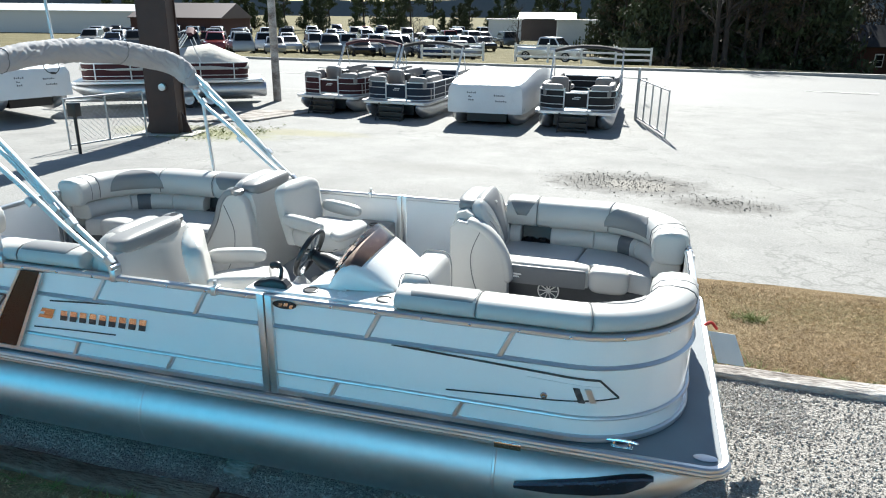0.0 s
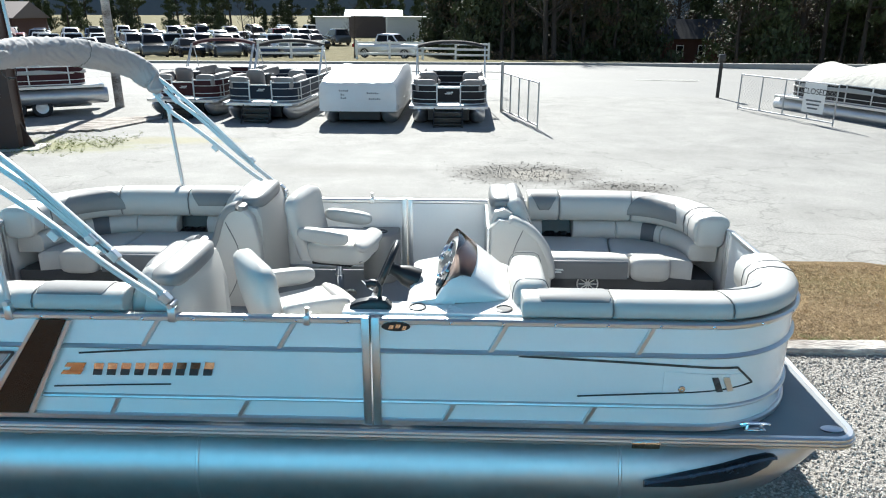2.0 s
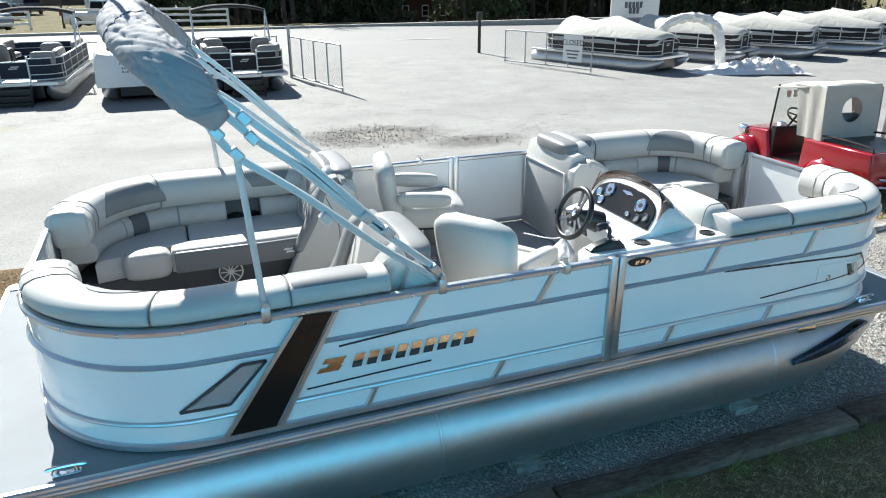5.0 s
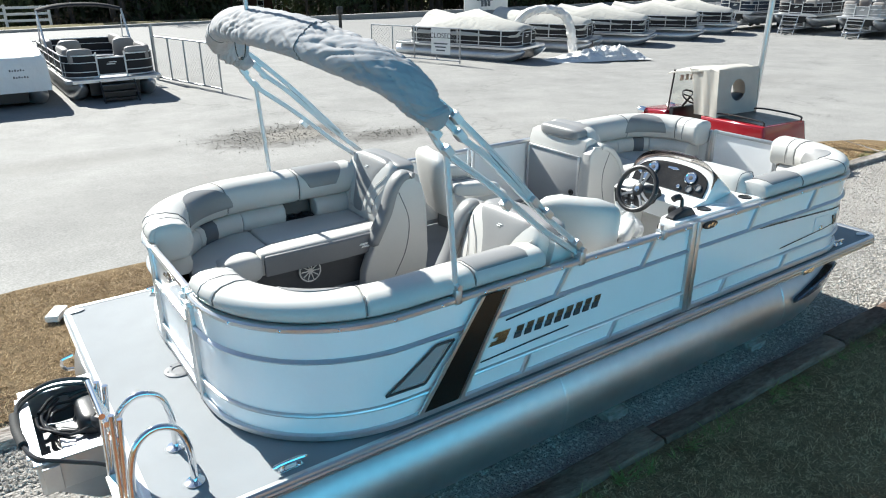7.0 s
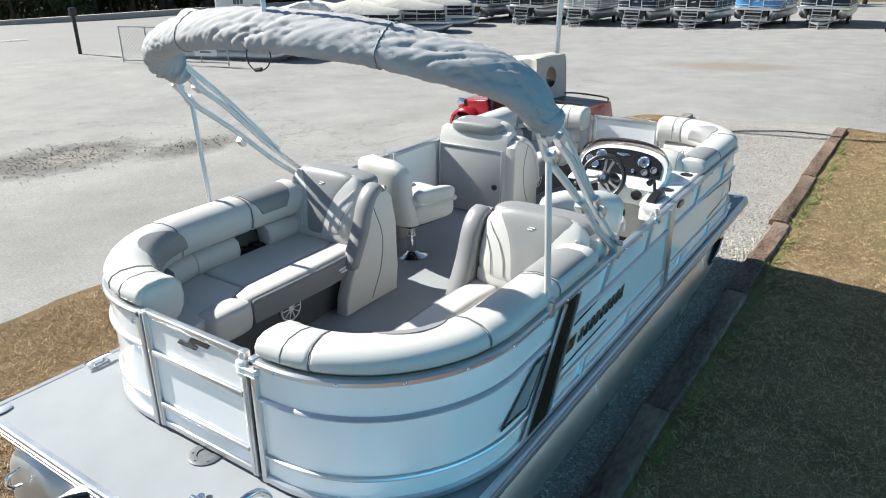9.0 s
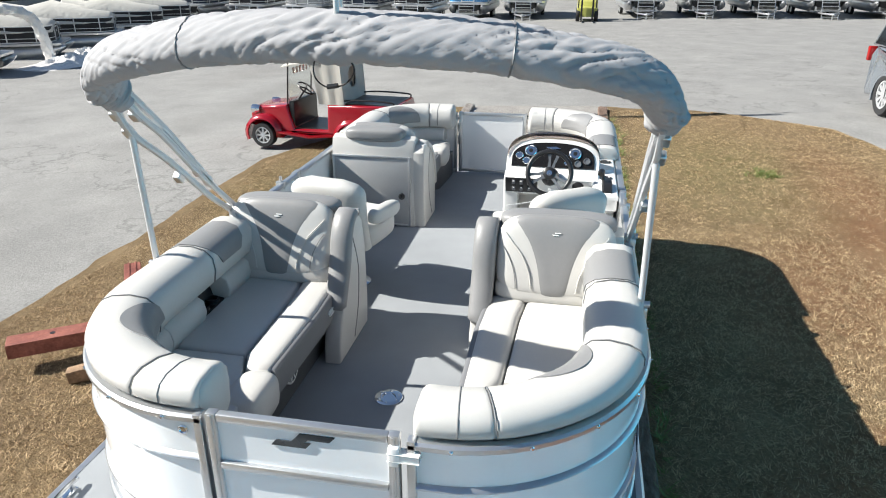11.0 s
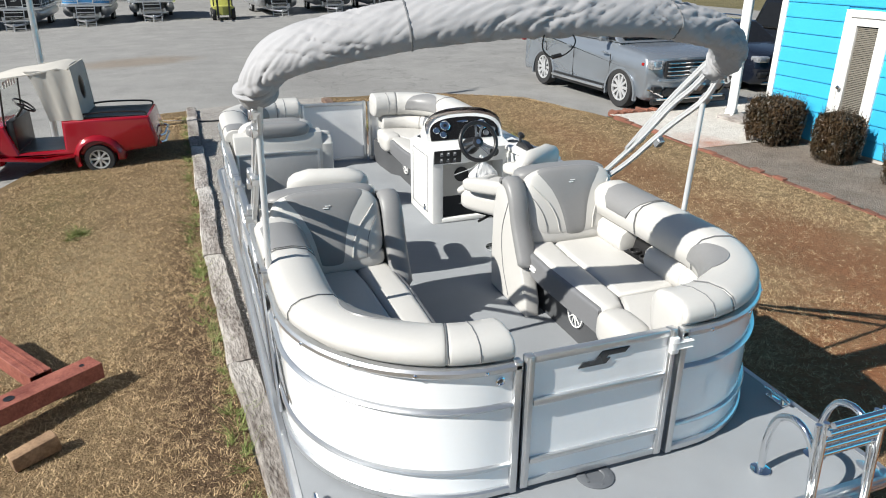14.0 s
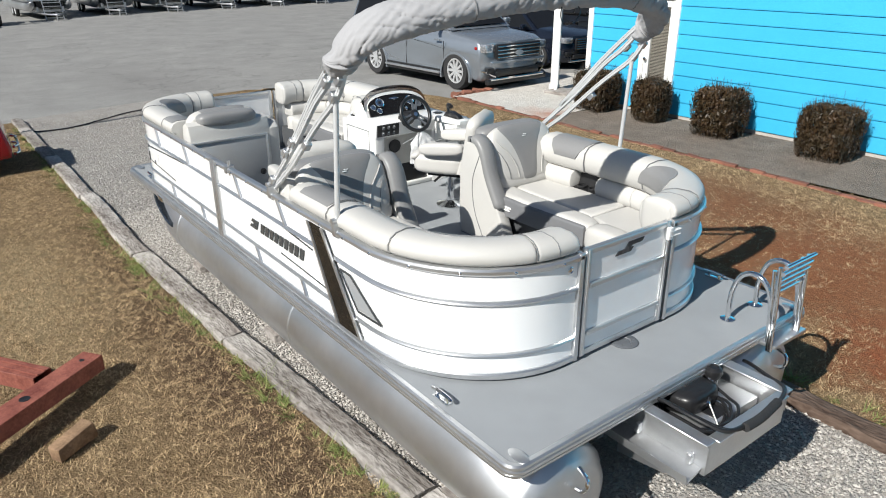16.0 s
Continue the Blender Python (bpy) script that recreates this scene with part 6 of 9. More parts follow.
# cable across the gravel
bm = bmesh.new()
tube(bm, [(x, y, ground_z(x, y) + 0.035) for x, y, _ in curve_pts([(12.5, 2.4, 0), (12.1, 1.6, 0), (11.9, 0.8, 0), (12.35, 0.0, 0), (12.7, -0.6, 0), (12.75, -1.4, 0)], 8)], 0.012, 6)
cab = thing("hose", "dark cable lying across the gravel", "cable", at=(12.3, 0.3, 0))
part("cable", bm, M_BLACK, cab)


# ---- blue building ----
# the wall top is out of view, raised to bounce blue light onto the boat
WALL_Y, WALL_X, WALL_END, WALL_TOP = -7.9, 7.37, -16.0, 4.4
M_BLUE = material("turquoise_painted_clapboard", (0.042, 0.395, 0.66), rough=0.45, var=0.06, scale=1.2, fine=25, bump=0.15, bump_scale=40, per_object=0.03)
M_TRIMW = material("white_painted_trim", (0.76, 0.76, 0.74), rough=0.4, var=0.03, bump=0.05)
M_CONC = material("concrete_block", (0.42, 0.40, 0.37), rough=0.9, var=0.15, bump=0.5, bump_scale=60)
M_SHINGLE = material("grey_shingles", (0.05, 0.05, 0.053), rough=1.0, spec=0.05, var=0.3, scale=8, bump=0.5)
M_BLIND = material("beige_blind_slats", (0.42, 0.39, 0.33), rough=0.6, var=0.08, bump=0.0)
M_DGLASS = material("dark_window_glass", (0.012, 0.013, 0.015), rough=0.04, var=0.1, bump=0.0, coat=0.0, spec=0.12, rough_var=0.02)
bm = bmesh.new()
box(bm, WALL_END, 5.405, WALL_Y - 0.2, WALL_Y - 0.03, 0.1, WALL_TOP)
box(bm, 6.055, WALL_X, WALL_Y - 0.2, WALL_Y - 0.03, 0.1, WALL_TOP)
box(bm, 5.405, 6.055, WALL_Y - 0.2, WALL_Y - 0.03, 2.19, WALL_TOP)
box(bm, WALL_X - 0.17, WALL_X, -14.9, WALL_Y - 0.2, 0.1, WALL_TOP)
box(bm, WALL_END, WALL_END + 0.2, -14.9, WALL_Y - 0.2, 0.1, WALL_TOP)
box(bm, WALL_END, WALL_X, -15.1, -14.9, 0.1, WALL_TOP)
wall = tagged(part("wall_building", bm, M_BLUE, None, "turquoise clapboard wall of the office building, its unseen top raised for bounce light"), category="wall", kind="structure")
row_h = 0.231
z = 0.25
while z < WALL_TOP:
    for a, b in (((WALL_END, 5.345), (6.115, WALL_X - 0.09)) if z < 2.21 else ((WALL_END, WALL_X - 0.09),)):
        me = bmesh.new()
        zt = min(z + row_h + 0.008, WALL_TOP)
        rings(me, [[Vector((x, WALL_Y + o, zz)) for o, zz in ((-0.03, z), (0.006, z - 0.006), (0.008, z + 0.01), (-0.012, zt), (-0.03, zt))] for x in (a, b)])
        part("clapboard", me, M_BLUE, wall, smooth=0)
    z += row_h
for x0, x1, z0, z1, o in ((WALL_X - 0.10, WALL_X + 0.02, 0.2, WALL_TOP, 0.022),):
    bm = bmesh.new()
    box(bm, x0, x1, WALL_Y - 0.12, WALL_Y + o, z0, z1, 0.004)
    tagged(part("trim_corner", bm, M_TRIMW, None, "white corner board of the blue building"), category="trim", kind="structure")
bm = bmesh.new()
box(bm, WALL_END, WALL_X, WALL_Y - 0.2, WALL_Y - 0.015, -0.1, 0.245)
tagged(part("foundation", bm, M_CONC, None, "grey foundation under the blue wall"), category="foundation", kind="structure")
bm = bmesh.new()
prism(bm, [(-15.3, WALL_TOP), (WALL_Y + 0.45, WALL_TOP), (WALL_Y + 0.45, 4.62), (-11.5, 6.2), (-15.3, 4.62)], WALL_END - 0.3, WALL_X + 0.3, lambda a, b, c: Vector((c, a, b)))
tagged(part("roof", bm, M_SHINGLE, None, "grey shingle roof of the blue building"), category="roof", kind="structure")
door = tagged(thing("door_1", "white framed glass door with closed beige blinds", "door", at=(5.725, WALL_Y, 0.35)), kind="structure")
for a in ((5.345, 5.445, 0.22, 2.27), (6.015, 6.115, 0.22, 2.27), (5.445, 6.015, 2.17, 2.27)):
    bm = bmesh.new()
    box(bm, a[0], a[1], WALL_Y - 0.06, WALL_Y + 0.03, a[2], a[3], 0.005)
    part("frame", bm, M_TRIMW, door)
bm = bmesh.new()
for a in ((5.445, 5.545, 0.23, 2.17), (5.915, 6.015, 0.23, 2.17), (5.545, 5.915, 2.05, 2.17), (5.545, 5.915, 0.23, 0.52)):
    box(bm, a[0], a[1], WALL_Y - 0.05, WALL_Y + 0.004, a[2], a[3], 0.003)
leaf = part("leaf", bm, M_TRIMW, door)
bm = bmesh.new()
box(bm, 5.545, 5.915, WALL_Y - 0.055, WALL_Y - 0.045, 0.52, 2.05)
part("backing", bm, M_DGLASS, door)
for k in range(60):
    bm = bmesh.new()
    box(bm, 5.550, 5.910, -0.011, 0.011, -0.001, 0.001, 0, 1, pose(0, WALL_Y - 0.03, 0.53 + k * 0.0253, 55, 0, 0))
    part("blind_slat", bm, M_BLIND, door, smooth=0)
bm = bmesh.new()
lathe(bm, [(0.012, 0), (0.012, 0.03), (0.03, 0.04), (0.032, 0.06), (0.02, 0.075), (0.001, 0.078)], 16, Matrix.Translation((5.965, WALL_Y + 0.004, 1.15)) @ Vector((0, 1, 0)).to_track_quat("Z", "Y").to_matrix().to_4x4())
part("knob", bm, M_CHROME, door)
# porch post and its downpipe
PX, PY = 8.6, -8.3
post = thing("porch_post", "white square porch post with a downpipe", "post", at=(PX, PY, 0.14))
bm = bmesh.new()
box(bm, PX - 0.065, PX + 0.065, PY - 0.065, PY + 0.065, 0.12, 3.3, 0.006)
part("column", bm, M_TRIMW, post)
for z0, z1, w in ((0.12, 0.30, 0.085), (3.12, 3.3, 0.085)):
    bm = bmesh.new()
    box(bm, PX - w, PX + w, PY - w, PY + w, z0, z1, 0.008)
    part("collar", bm, M_TRIMW, post)
bm = bmesh.new()
tube(bm, [(PX - 0.12, PY + 0.06, 3.3), (PX - 0.12, PY + 0.06, 0.36), (PX - 0.16, PY + 0.12, 0.25), (PX - 0.26, PY + 0.24, 0.20)], 0.035, 8)
part("downpipe", bm, M_TRIMW, post)
bm = bmesh.new()
box(bm, PX - 0.75, PX - 0.1, PY - 0.13, PY + 0.42, 0.14, 0.24, 0.01)
part("step", bm, M_TIMBER, post)
bm = bmesh.new()
box(bm, WALL_X + 0.3, PX + 0.35, -12.3, PY + 0.25, 3.3, 3.42)
tagged(part("porch_roof", bm, M_TRIMW, None, "white porch roof"), category="roof", kind="structure")

# brick edging of the planting bed
M_BRICK = material("red_brick", (0.21, 0.085, 0.055), rough=0.9, var=0.25, scale=14, fine=90, bump=0.5, bump_scale=90, per_object=0.3)
bm = bmesh.new()
box(bm, -0.098, 0.098, -0.045, 0.045, -0.03, 0.045, 0.006, 1)
brick_mesh = mesh_from("brick", bm, M_BRICK)
edging = tagged(thing("brick_edging", "row of red bricks edging the planting bed", "edging", at=(3, -6.0, 0.13)), kind="structure")
x = -5.0
while x < 9.3:
    y = float(np.interp(x, [0.8, 2.6, 5.5, 9.3], [-5.82, -5.97, -6.02, -6.14])) + rnd.uniform(-0.012, 0.012)
    b = new("brick", brick_mesh)
    b.parent = edging
    b.matrix_parent_inverse = Matrix.Translation(-edging.location)
    b.matrix_basis = pose(x, y, ground_z(x, y) + 0.012 + rnd.uniform(-0.022, 0.012), rnd.uniform(-5, 5), rnd.uniform(-3, 3), rnd.uniform(-5, 5))
    x += 0.208
pile = thing("brick_row", "loose row of red bricks between the chips and the drive", "brick row", at=(9.5, -6.8, 0.13))
for i in range(20):
    b = new("brick", brick_mesh)
    b.parent = pile
    b.matrix_parent_inverse = Matrix.Translation(-pile.location)
    y = -6.22 - 0.062 * i if i < 17 else -6.35 - 0.3 * (i - 17)
    b.matrix_basis = pose(9.46 - 0.05 * (y + 6.2) + (0.0 if i < 17 else 0.16) + rnd.uniform(-0.02, 0.02), y, 0.165 + rnd.uniform(-0.01, 0.02), 90 + rnd.uniform(-14, 14), rnd.uniform(-4, 4), rnd.uniform(-7, 7))

# clipped shrubs
M_SHRUB = material("rusty_evergreen_leaf", (0.014, 0.015, 0.006), color2=(0.085, 0.046, 0.02), rough=0.5, scale=6, fine=40, bump=0.0)
M_TWIG = material("brown_twig", (0.10, 0.065, 0.04), rough=0.9, var=0.2, bump=0.2)


def shrub(x, y, w, h, seed):
    r = random.Random(seed)
    s = thing("shrub", "clipped evergreen shrub with rusty brown winter leaves", "shrub", "shrubs along the wall", at=(x, y, ground_z(x, y)))
    z0 = ground_z(x, y) + 0.04
    vs, fs = [], []
    # dark leaves inside
    for i in range(4200):
        a, b, c = r.uniform(-1, 1), r.uniform(-1, 1), r.uniform(-1, 1)
        k = (abs(a) ** 5 + abs(b) ** 5 + abs(c) ** 5) ** 0.2
        d = r.uniform(0.62, 0.86)
        p = Vector((a / k * d * w / 2, b / k * d * w / 2 * 0.95, (c / k * d) * h / 2 + h / 2))
        q = Euler((r.uniform(0, 6.3), r.uniform(0, 6.3), r.uniform(0, 6.3))).to_matrix()
        sz = r.uniform(0.022, 0.034)
        o = len(vs)
        vs += [tuple(Vector((x, y, z0 + 0.02)) + p + q @ Vector(v)) for v in ((-sz * 1.5, 0, 0), (0, -sz * 0.6, 0), (sz * 1.5, 0, 0), (0, sz * 0.6, 0))]
        fs.append((o, o + 1, o + 2, o + 3))
    # upright leafy stems that end at the clipped outline
    for i in range(900):
        a, b, c = r.uniform(-1, 1), r.uniform(-1, 1), r.uniform(-0.85, 1)
        k = (abs(a) ** 5 + abs(b) ** 5 + abs(c) ** 5) ** 0.2
        d = r.uniform(0.90, 1.0) * (1 + 0.10 * noise.noise((a / k * 1.4 + seed, b / k * 1.4, c / k * 1.4)))
        narrow = 0.86 + 0.14 * min(1.0, (c / k + 1) / 1.1)
        tip = Vector((x + a / k * d * w / 2 * narrow, y + b / k * d * w / 2 * 0.95 * narrow, z0 + 0.02 + (c / k * d) * h / 2 + h / 2))
        if c / k > 0.9:
            tip.z += abs(r.gauss(0, 0.045))
        ln = r.uniform(0.14, 0.24)
        lean = Vector((a / k * 0.22 + r.uniform(-0.15, 0.15), b / k * 0.22 + r.uniform(-0.15, 0.15), 1)).normalized()
        for t in range(18):
            u = t / 17
            c0 = tip - lean * ln * (1 - u)
            if c0.z < z0:
                continue
            q = Euler((0, -r.uniform(0.5, 1.25), r.uniform(0, 6.3)), "XYZ").to_matrix()
            sz = r.uniform(0.009, 0.013) * (1 - 0.35 * u)
            o = len(vs)
            vs += [tuple(c0 + q @ Vector(v)) for v in ((0, 0, 0), (sz, -sz * 0.55, 0), (sz * 2.3, 0, 0), (sz, sz * 0.55, 0))]
            fs.append((o, o + 1, o + 2, o + 3))
    me = bpy.data.meshes.new("foliage")
    me.from_pydata(vs, [], fs)
    me.materials.append(M_SHRUB)
    ob = new("foliage", me)
    ob.parent, ob.matrix_parent_inverse = s, Matrix.Translation(-s.location)
    bm = bmesh.new()
    for i in range(26):
        a, d = r.uniform(0, 6.3), r.uniform(0.1, 0.42) * w
        tube(bm, [(x, y, z0 - 0.05), (x + 0.4 * d * math.cos(a), y + 0.4 * d * math.sin(a), z0 + 0.3 * h), (x + d * math.cos(a), y + d * math.sin(a), z0 + h * r.uniform(0.75, 1.02))], [0.014, 0.009, 0.003], 5)
    part("twig_frame", bm, M_TWIG, s)


for i, (x, y, w, h) in enumerate(((6.64, -7.42, 0.84, 0.76), (5.40, -7.40, 0.64, 0.74), (4.02, -7.36, 0.82, 0.80), (2.28, -7.36, 0.84, 0.78), (0.55, -7.38, 0.84, 0.78))):
    shrub(x, y, w, h, i + 3)


# ---- vehicles ----
def paint(name, col, rough=0.22, metal=0.35, **k):
    return material(name, col, rough=rough, metal=metal, var=0.02, bump=0.0, coat=0.6, rough_var=0.02, **k)


M_RIM = material("alloy_rim", (0.62, 0.63, 0.64), rough=0.3, metal=0.5, var=0.05, bump=0.0)
M_LAMP = material("clear_lamp", (0.20, 0.21, 0.23), color2=(0.75, 0.77, 0.8), rough=0.06, scale=22, fine=60, bump=0.0, metal=0.6)
M_TAIL = material("red_tail_lamp", (0.3, 0.01, 0.01), rough=0.15, var=0.1, bump=0.0)


def wheel_part(parent, x, y, r, w, side, spokes=6):
    m = Matrix.Translation((x, y, r)) @ Vector((0, side, 0)).to_track_quat("Z", "Y").to_matrix().to_4x4()
    bm = bmesh.new()
    lathe(bm, [(r * 0.62, -w / 2), (r * 0.95, -w / 2), (r, -w * 0.35), (r, w * 0.35), (r * 0.95, w / 2), (r * 0.68, w * 0.5), (r * 0.66, w * 0.3)], 28, m)
    wh = part("wheel", bm, M_RUBBER, parent, "black tyre")
    bm = bmesh.new()
    lathe(bm, [(r * 0.67, w * 0.32), (r * 0.66, w * 0.46), (r * 0.59, w * 0.45), (r * 0.57, w * 0.2), (r * 0.60, w * 0.1)], 28, m, False)
    lathe(bm, [(r * 0.16, w * 0.1), (r * 0.16, w * 0.40), (r * 0.10, w * 0.44), (0.001, w * 0.44)], 16, m)
    for k in range(spokes):
        a = 2 * math.pi * k / spokes
        d, q = Vector((math.cos(a), math.sin(a), 0)), Vector((-math.sin(a), math.cos(a), 0))
        rings(bm, [[m @ (d * rr + q * ww + Vector((0, 0, w * zz))) for ww, zz in ((-hw, 0.2), (hw, 0.2), (hw * 0.8, 0.42), (-hw * 0.8, 0.42))] for rr, hw in ((r * 0.08, r * 0.07), (r * 0.6, r * 0.085))])
    part("rim", bm, M_RIM, wh, "silver alloy rim")
    bm = bmesh.new()
    lathe(bm, [(r * 0.6, -w * 0.2), (r * 0.6, w * 0.08), (0.001, w * 0.08)], 20, m)
    part("brake_drum", bm, M_BLACK, wh)


def slices(bm, outline, shape, inset):
    """A closed side outline carried across the width in rounded slices."""
    n = len(outline)
    area = sum(outline[i][0] * outline[(i + 1) % n][1] - outline[(i + 1) % n][0] * outline[i][1] for i in range(n))
    sg = 1 if area > 0 else -1
    nor = []
    for i in range(n):
        p0, p1 = Vector(outline[i - 1]), Vector(outline[(i + 1) % n])
        d = (p1 - p0).normalized()
        nor.append(Vector((d.y, -d.x)) * sg)
    rows = []
    for q, k in ((-1.0, 1.0), (-0.985, 0.35), (-0.955, 0.06), (-0.9, 0), (-0.7, 0), (-0.35, 0), (0, 0), (0.35, 0), (0.7, 0), (0.9, 0), (0.955, 0.06), (0.985, 0.35), (1.0, 1.0)):
        rows.append([shape(x - nor[i].x * inset * k, z - nor[i].y * inset * k, q) for i, (x, z) in enumerate(outline)])
    rings(bm, rows)


def car(name, label, mat, L, W, H, belt, hood, cab, wheel_r, axles, category="car", suv=False, detail=False, bed=0.0, group=""):
    """A parked vehicle along x, nose at +x, built round its middle. cab: (rear foot, rear top, front top, front foot) along x."""
    c = thing(name, label, category, group)
    r = wheel_r
    n = 8

    def arch(cx):
        R = r * 1.16
        return [(cx + R * math.cos(math.pi - math.pi * k / n), r * 0.75 + R * math.sin(math.pi * k / n) * 0.98) for k in range(n + 1)]
    lo = r * 0.62
    out = [(-L / 2 + 0.03, lo + 0.12)] + [(-L / 2 + 0.12, lo)] + arch(axles[0]) + arch(axles[1]) + [(L / 2 - 0.15, lo), (L / 2 - 0.01, lo + 0.15), (L / 2, hood * 0.72), (L / 2 - 0.06, hood * 0.93), (L / 2 - 0.25, hood), (cab[3], hood + 0.05 + (0.03 if suv else 0.04)), (cab[3] - 0.05, belt), (cab[0] + 0.02, belt)]
    if bed:
        out += [(cab[0] - 0.02, belt - 0.06), (-L / 2 + 0.02, belt - 0.06)]
    else:
        out += [(-L / 2 + 0.10, belt - (0.0 if suv else 0.04)), (-L / 2, belt - 0.18)]
    bm = bmesh.new()

    def shape(a, b, q):
        k = max(0.0, abs(a) / (L / 2) - 0.72) / 0.28
        side = 1.0 - 0.10 * max(0.0, (b - belt * 0.78) / (belt * 0.22)) - 0.05 * max(0.0, (belt * 0.45 - b) / (belt * 0.45))
        x = a - math.copysign(k * 0.20 * abs(q) ** 3, a)
        z = b - (0.035 * q ** 4 if b > hood * 0.9 else 0.0)
        return Vector((x, q * W / 2 * side * (1 - 0.05 * k), z))
    slices(bm, out, shape, 0.045)
    part("body", bm, mat, c, smooth=38)
    bm = bmesh.new()
    box(bm, axles[0] - r * 1.5, axles[1] + r * 1.5, -W / 2 + 0.26, W / 2 - 0.26, lo - 0.05, min(belt, hood) - 0.12)
    part("underbody", bm, M_BLACK, c)
    # cabin
    wb, wt = W * 0.90, W * 0.72
    def cabmap(a, b, q):
        k = min(1, max(0, (b - belt) / (H - belt)))
        return Vector((a, q * ((wb + (wt - wb) * k) / 2), b))
    bm = bmesh.new()
    prism(bm, [(cab[0], belt - 0.03), (cab[3], belt - 0.03), (cab[2], H - 0.03), (cab[2] - 0.25, H), (cab[1] + 0.25, H), (cab[1], H - 0.04)], -1, 1, cabmap, 0.03, 2, True)
    part("cabin", bm, mat, c, smooth=35)
    # glass
    def pane(pts, nm, f):
        bm = bmesh.new()
        prism(bm, pts, 1.0, 1.012, f)
        part(nm, bm, M_DGLASS, c, smooth=0)
    zt = H - 0.11
    def cab_at(k, i, j):
        return cab[i] + (cab[j] - cab[i]) * k
    kz = (zt - belt) / (H - belt)
    mid = (cab[0] + cab[3]) / 2 + 0.05
    cuts = [cab[0] + 0.14, mid, cab[3] - 0.14] if not suv else [cab[0] + 0.12, cab[0] + (cab[3] - cab[0]) * 0.32, cab[0] + (cab[3] - cab[0]) * 0.62, cab[3] - 0.14]
    for s in (-1, 1):
        if suv:
            bm = bmesh.new()
            prism(bm, [(cuts[0], belt + 0.005), (cuts[-1], belt + 0.005), (min(cuts[-1], cab_at(kz, 3, 2) - 0.06), zt + 0.02), (max(cuts[0], cab_at(kz, 0, 1) + 0.08), zt + 0.02)], 1.0, 1.006, lambda p, q, o, s=s: cabmap(p, q, s * o))
            part("window_trim", bm, M_BLACK, c, smooth=0)
        for a, b in zip(cuts, cuts[1:]):
            ta = max(a + 0.03, cab_at(kz, 0, 1) + 0.12)
            tb = min(b - 0.03, cab_at(kz, 3, 2) - 0.10)
            if tb - ta < 0.05:
                continue
            pane([(a + 0.03, belt + 0.02), (b - 0.03, belt + 0.02), (tb, zt), (ta, zt)], "side_window", lambda p, q, o, s=s: cabmap(p, q, s * o))
    def screen(i, j, sign):
        bm = bmesh.new()
        rows = []
        for k in (0.06, 0.9):
            zz = belt + (H - belt) * k
            x = cab[i] + (cab[j] - cab[i]) * k
            hw = (wb + (wt - wb) * k) / 2 * 0.88
            rows.append([Vector((x + sign * 0.004, -hw, zz)), Vector((x + sign * 0.004, hw, zz)), Vector((x + sign * 0.016, hw, zz)), Vector((x + sign * 0.016, -hw, zz))])
        rings(bm, rows)
        part("windscreen" if sign > 0 else "rear_window", bm, M_DGLASS, c, smooth=0)
    screen(3, 2, 1)
    screen(0, 1, -1)
    for a in axles:
        for s in (-1, 1):
            wheel_part(c, a, s * (W / 2 - 0.11), r, 0.22, s, 10 if detail and suv else 6)
    for s in (-1, 1):
        bm = bmesh.new()
        box(bm, L / 2 - 0.34, L / 2 - 0.045, s * W * 0.385 - 0.15, s * W * 0.385 + 0.13, hood * 0.75, hood * 0.90, 0.03)
        part("headlight", bm, M_LAMP, c, "clear headlight")
        bm = bmesh.new()
        box(bm, -L / 2 - 0.005, -L / 2 + 0.10, s * W * 0.42 - 0.10, s * W * 0.42 + 0.08, belt * 0.72, belt * 0.95, 0.02)
        part("tail_lamp", bm, M_TAIL, c, "red tail lamp")
        bm = bmesh.new()
        pillow(bm, 0.12, 0.2, 0.15, Matrix.Translation((cab[3] - 0.32, s * (W / 2 + 0.08), belt + 0.06)), 4, 4)
        part("mirror", bm, mat, c, smooth=60)
    gw = 0.33 if suv else 0.29
    bm = bmesh.new()
    box(bm, L / 2 - 0.05, L / 2 + 0.012, -W * gw, W * gw, hood * (0.62 if suv else 0.56), hood * (0.90 if suv else 0.88), 0.03)
    gr = part("grille", bm, M_BLACK, c)
    for k in range(4 if suv else 5 if detail else 2):
        bm = bmesh.new()
        zz = hood * ((0.66 + 0.065 * k) if suv else (0.60 + 0.06 * k))
        box(bm, L / 2 + 0.004, L / 2 + 0.024, -W * (gw - 0.02), W * (gw - 0.02), zz - 0.013, zz + 0.013, 0.005)
        part("grille_bar", bm, M_CHROME, gr)
    if suv:
        for a in ((-W * 0.30, W * 0.30, lo + 0.11, lo + 0.25), (-W * 0.44, W * 0.44, lo - 0.06, lo + 0.06)):
            bm = bmesh.new()
            box(bm, L / 2 - 0.10, L / 2 + 0.008, a[0], a[1], a[2], a[3], 0.025)
            part("lower_intake", bm, M_BLACK, c)
        bm = bmesh.new()
        box(bm, L / 2 - 0.04, L / 2 + 0.02, -W * 0.40, W * 0.40, hood * 0.545, hood * 0.60, 0.02)
        part("bumper_lip", bm, mat, c)
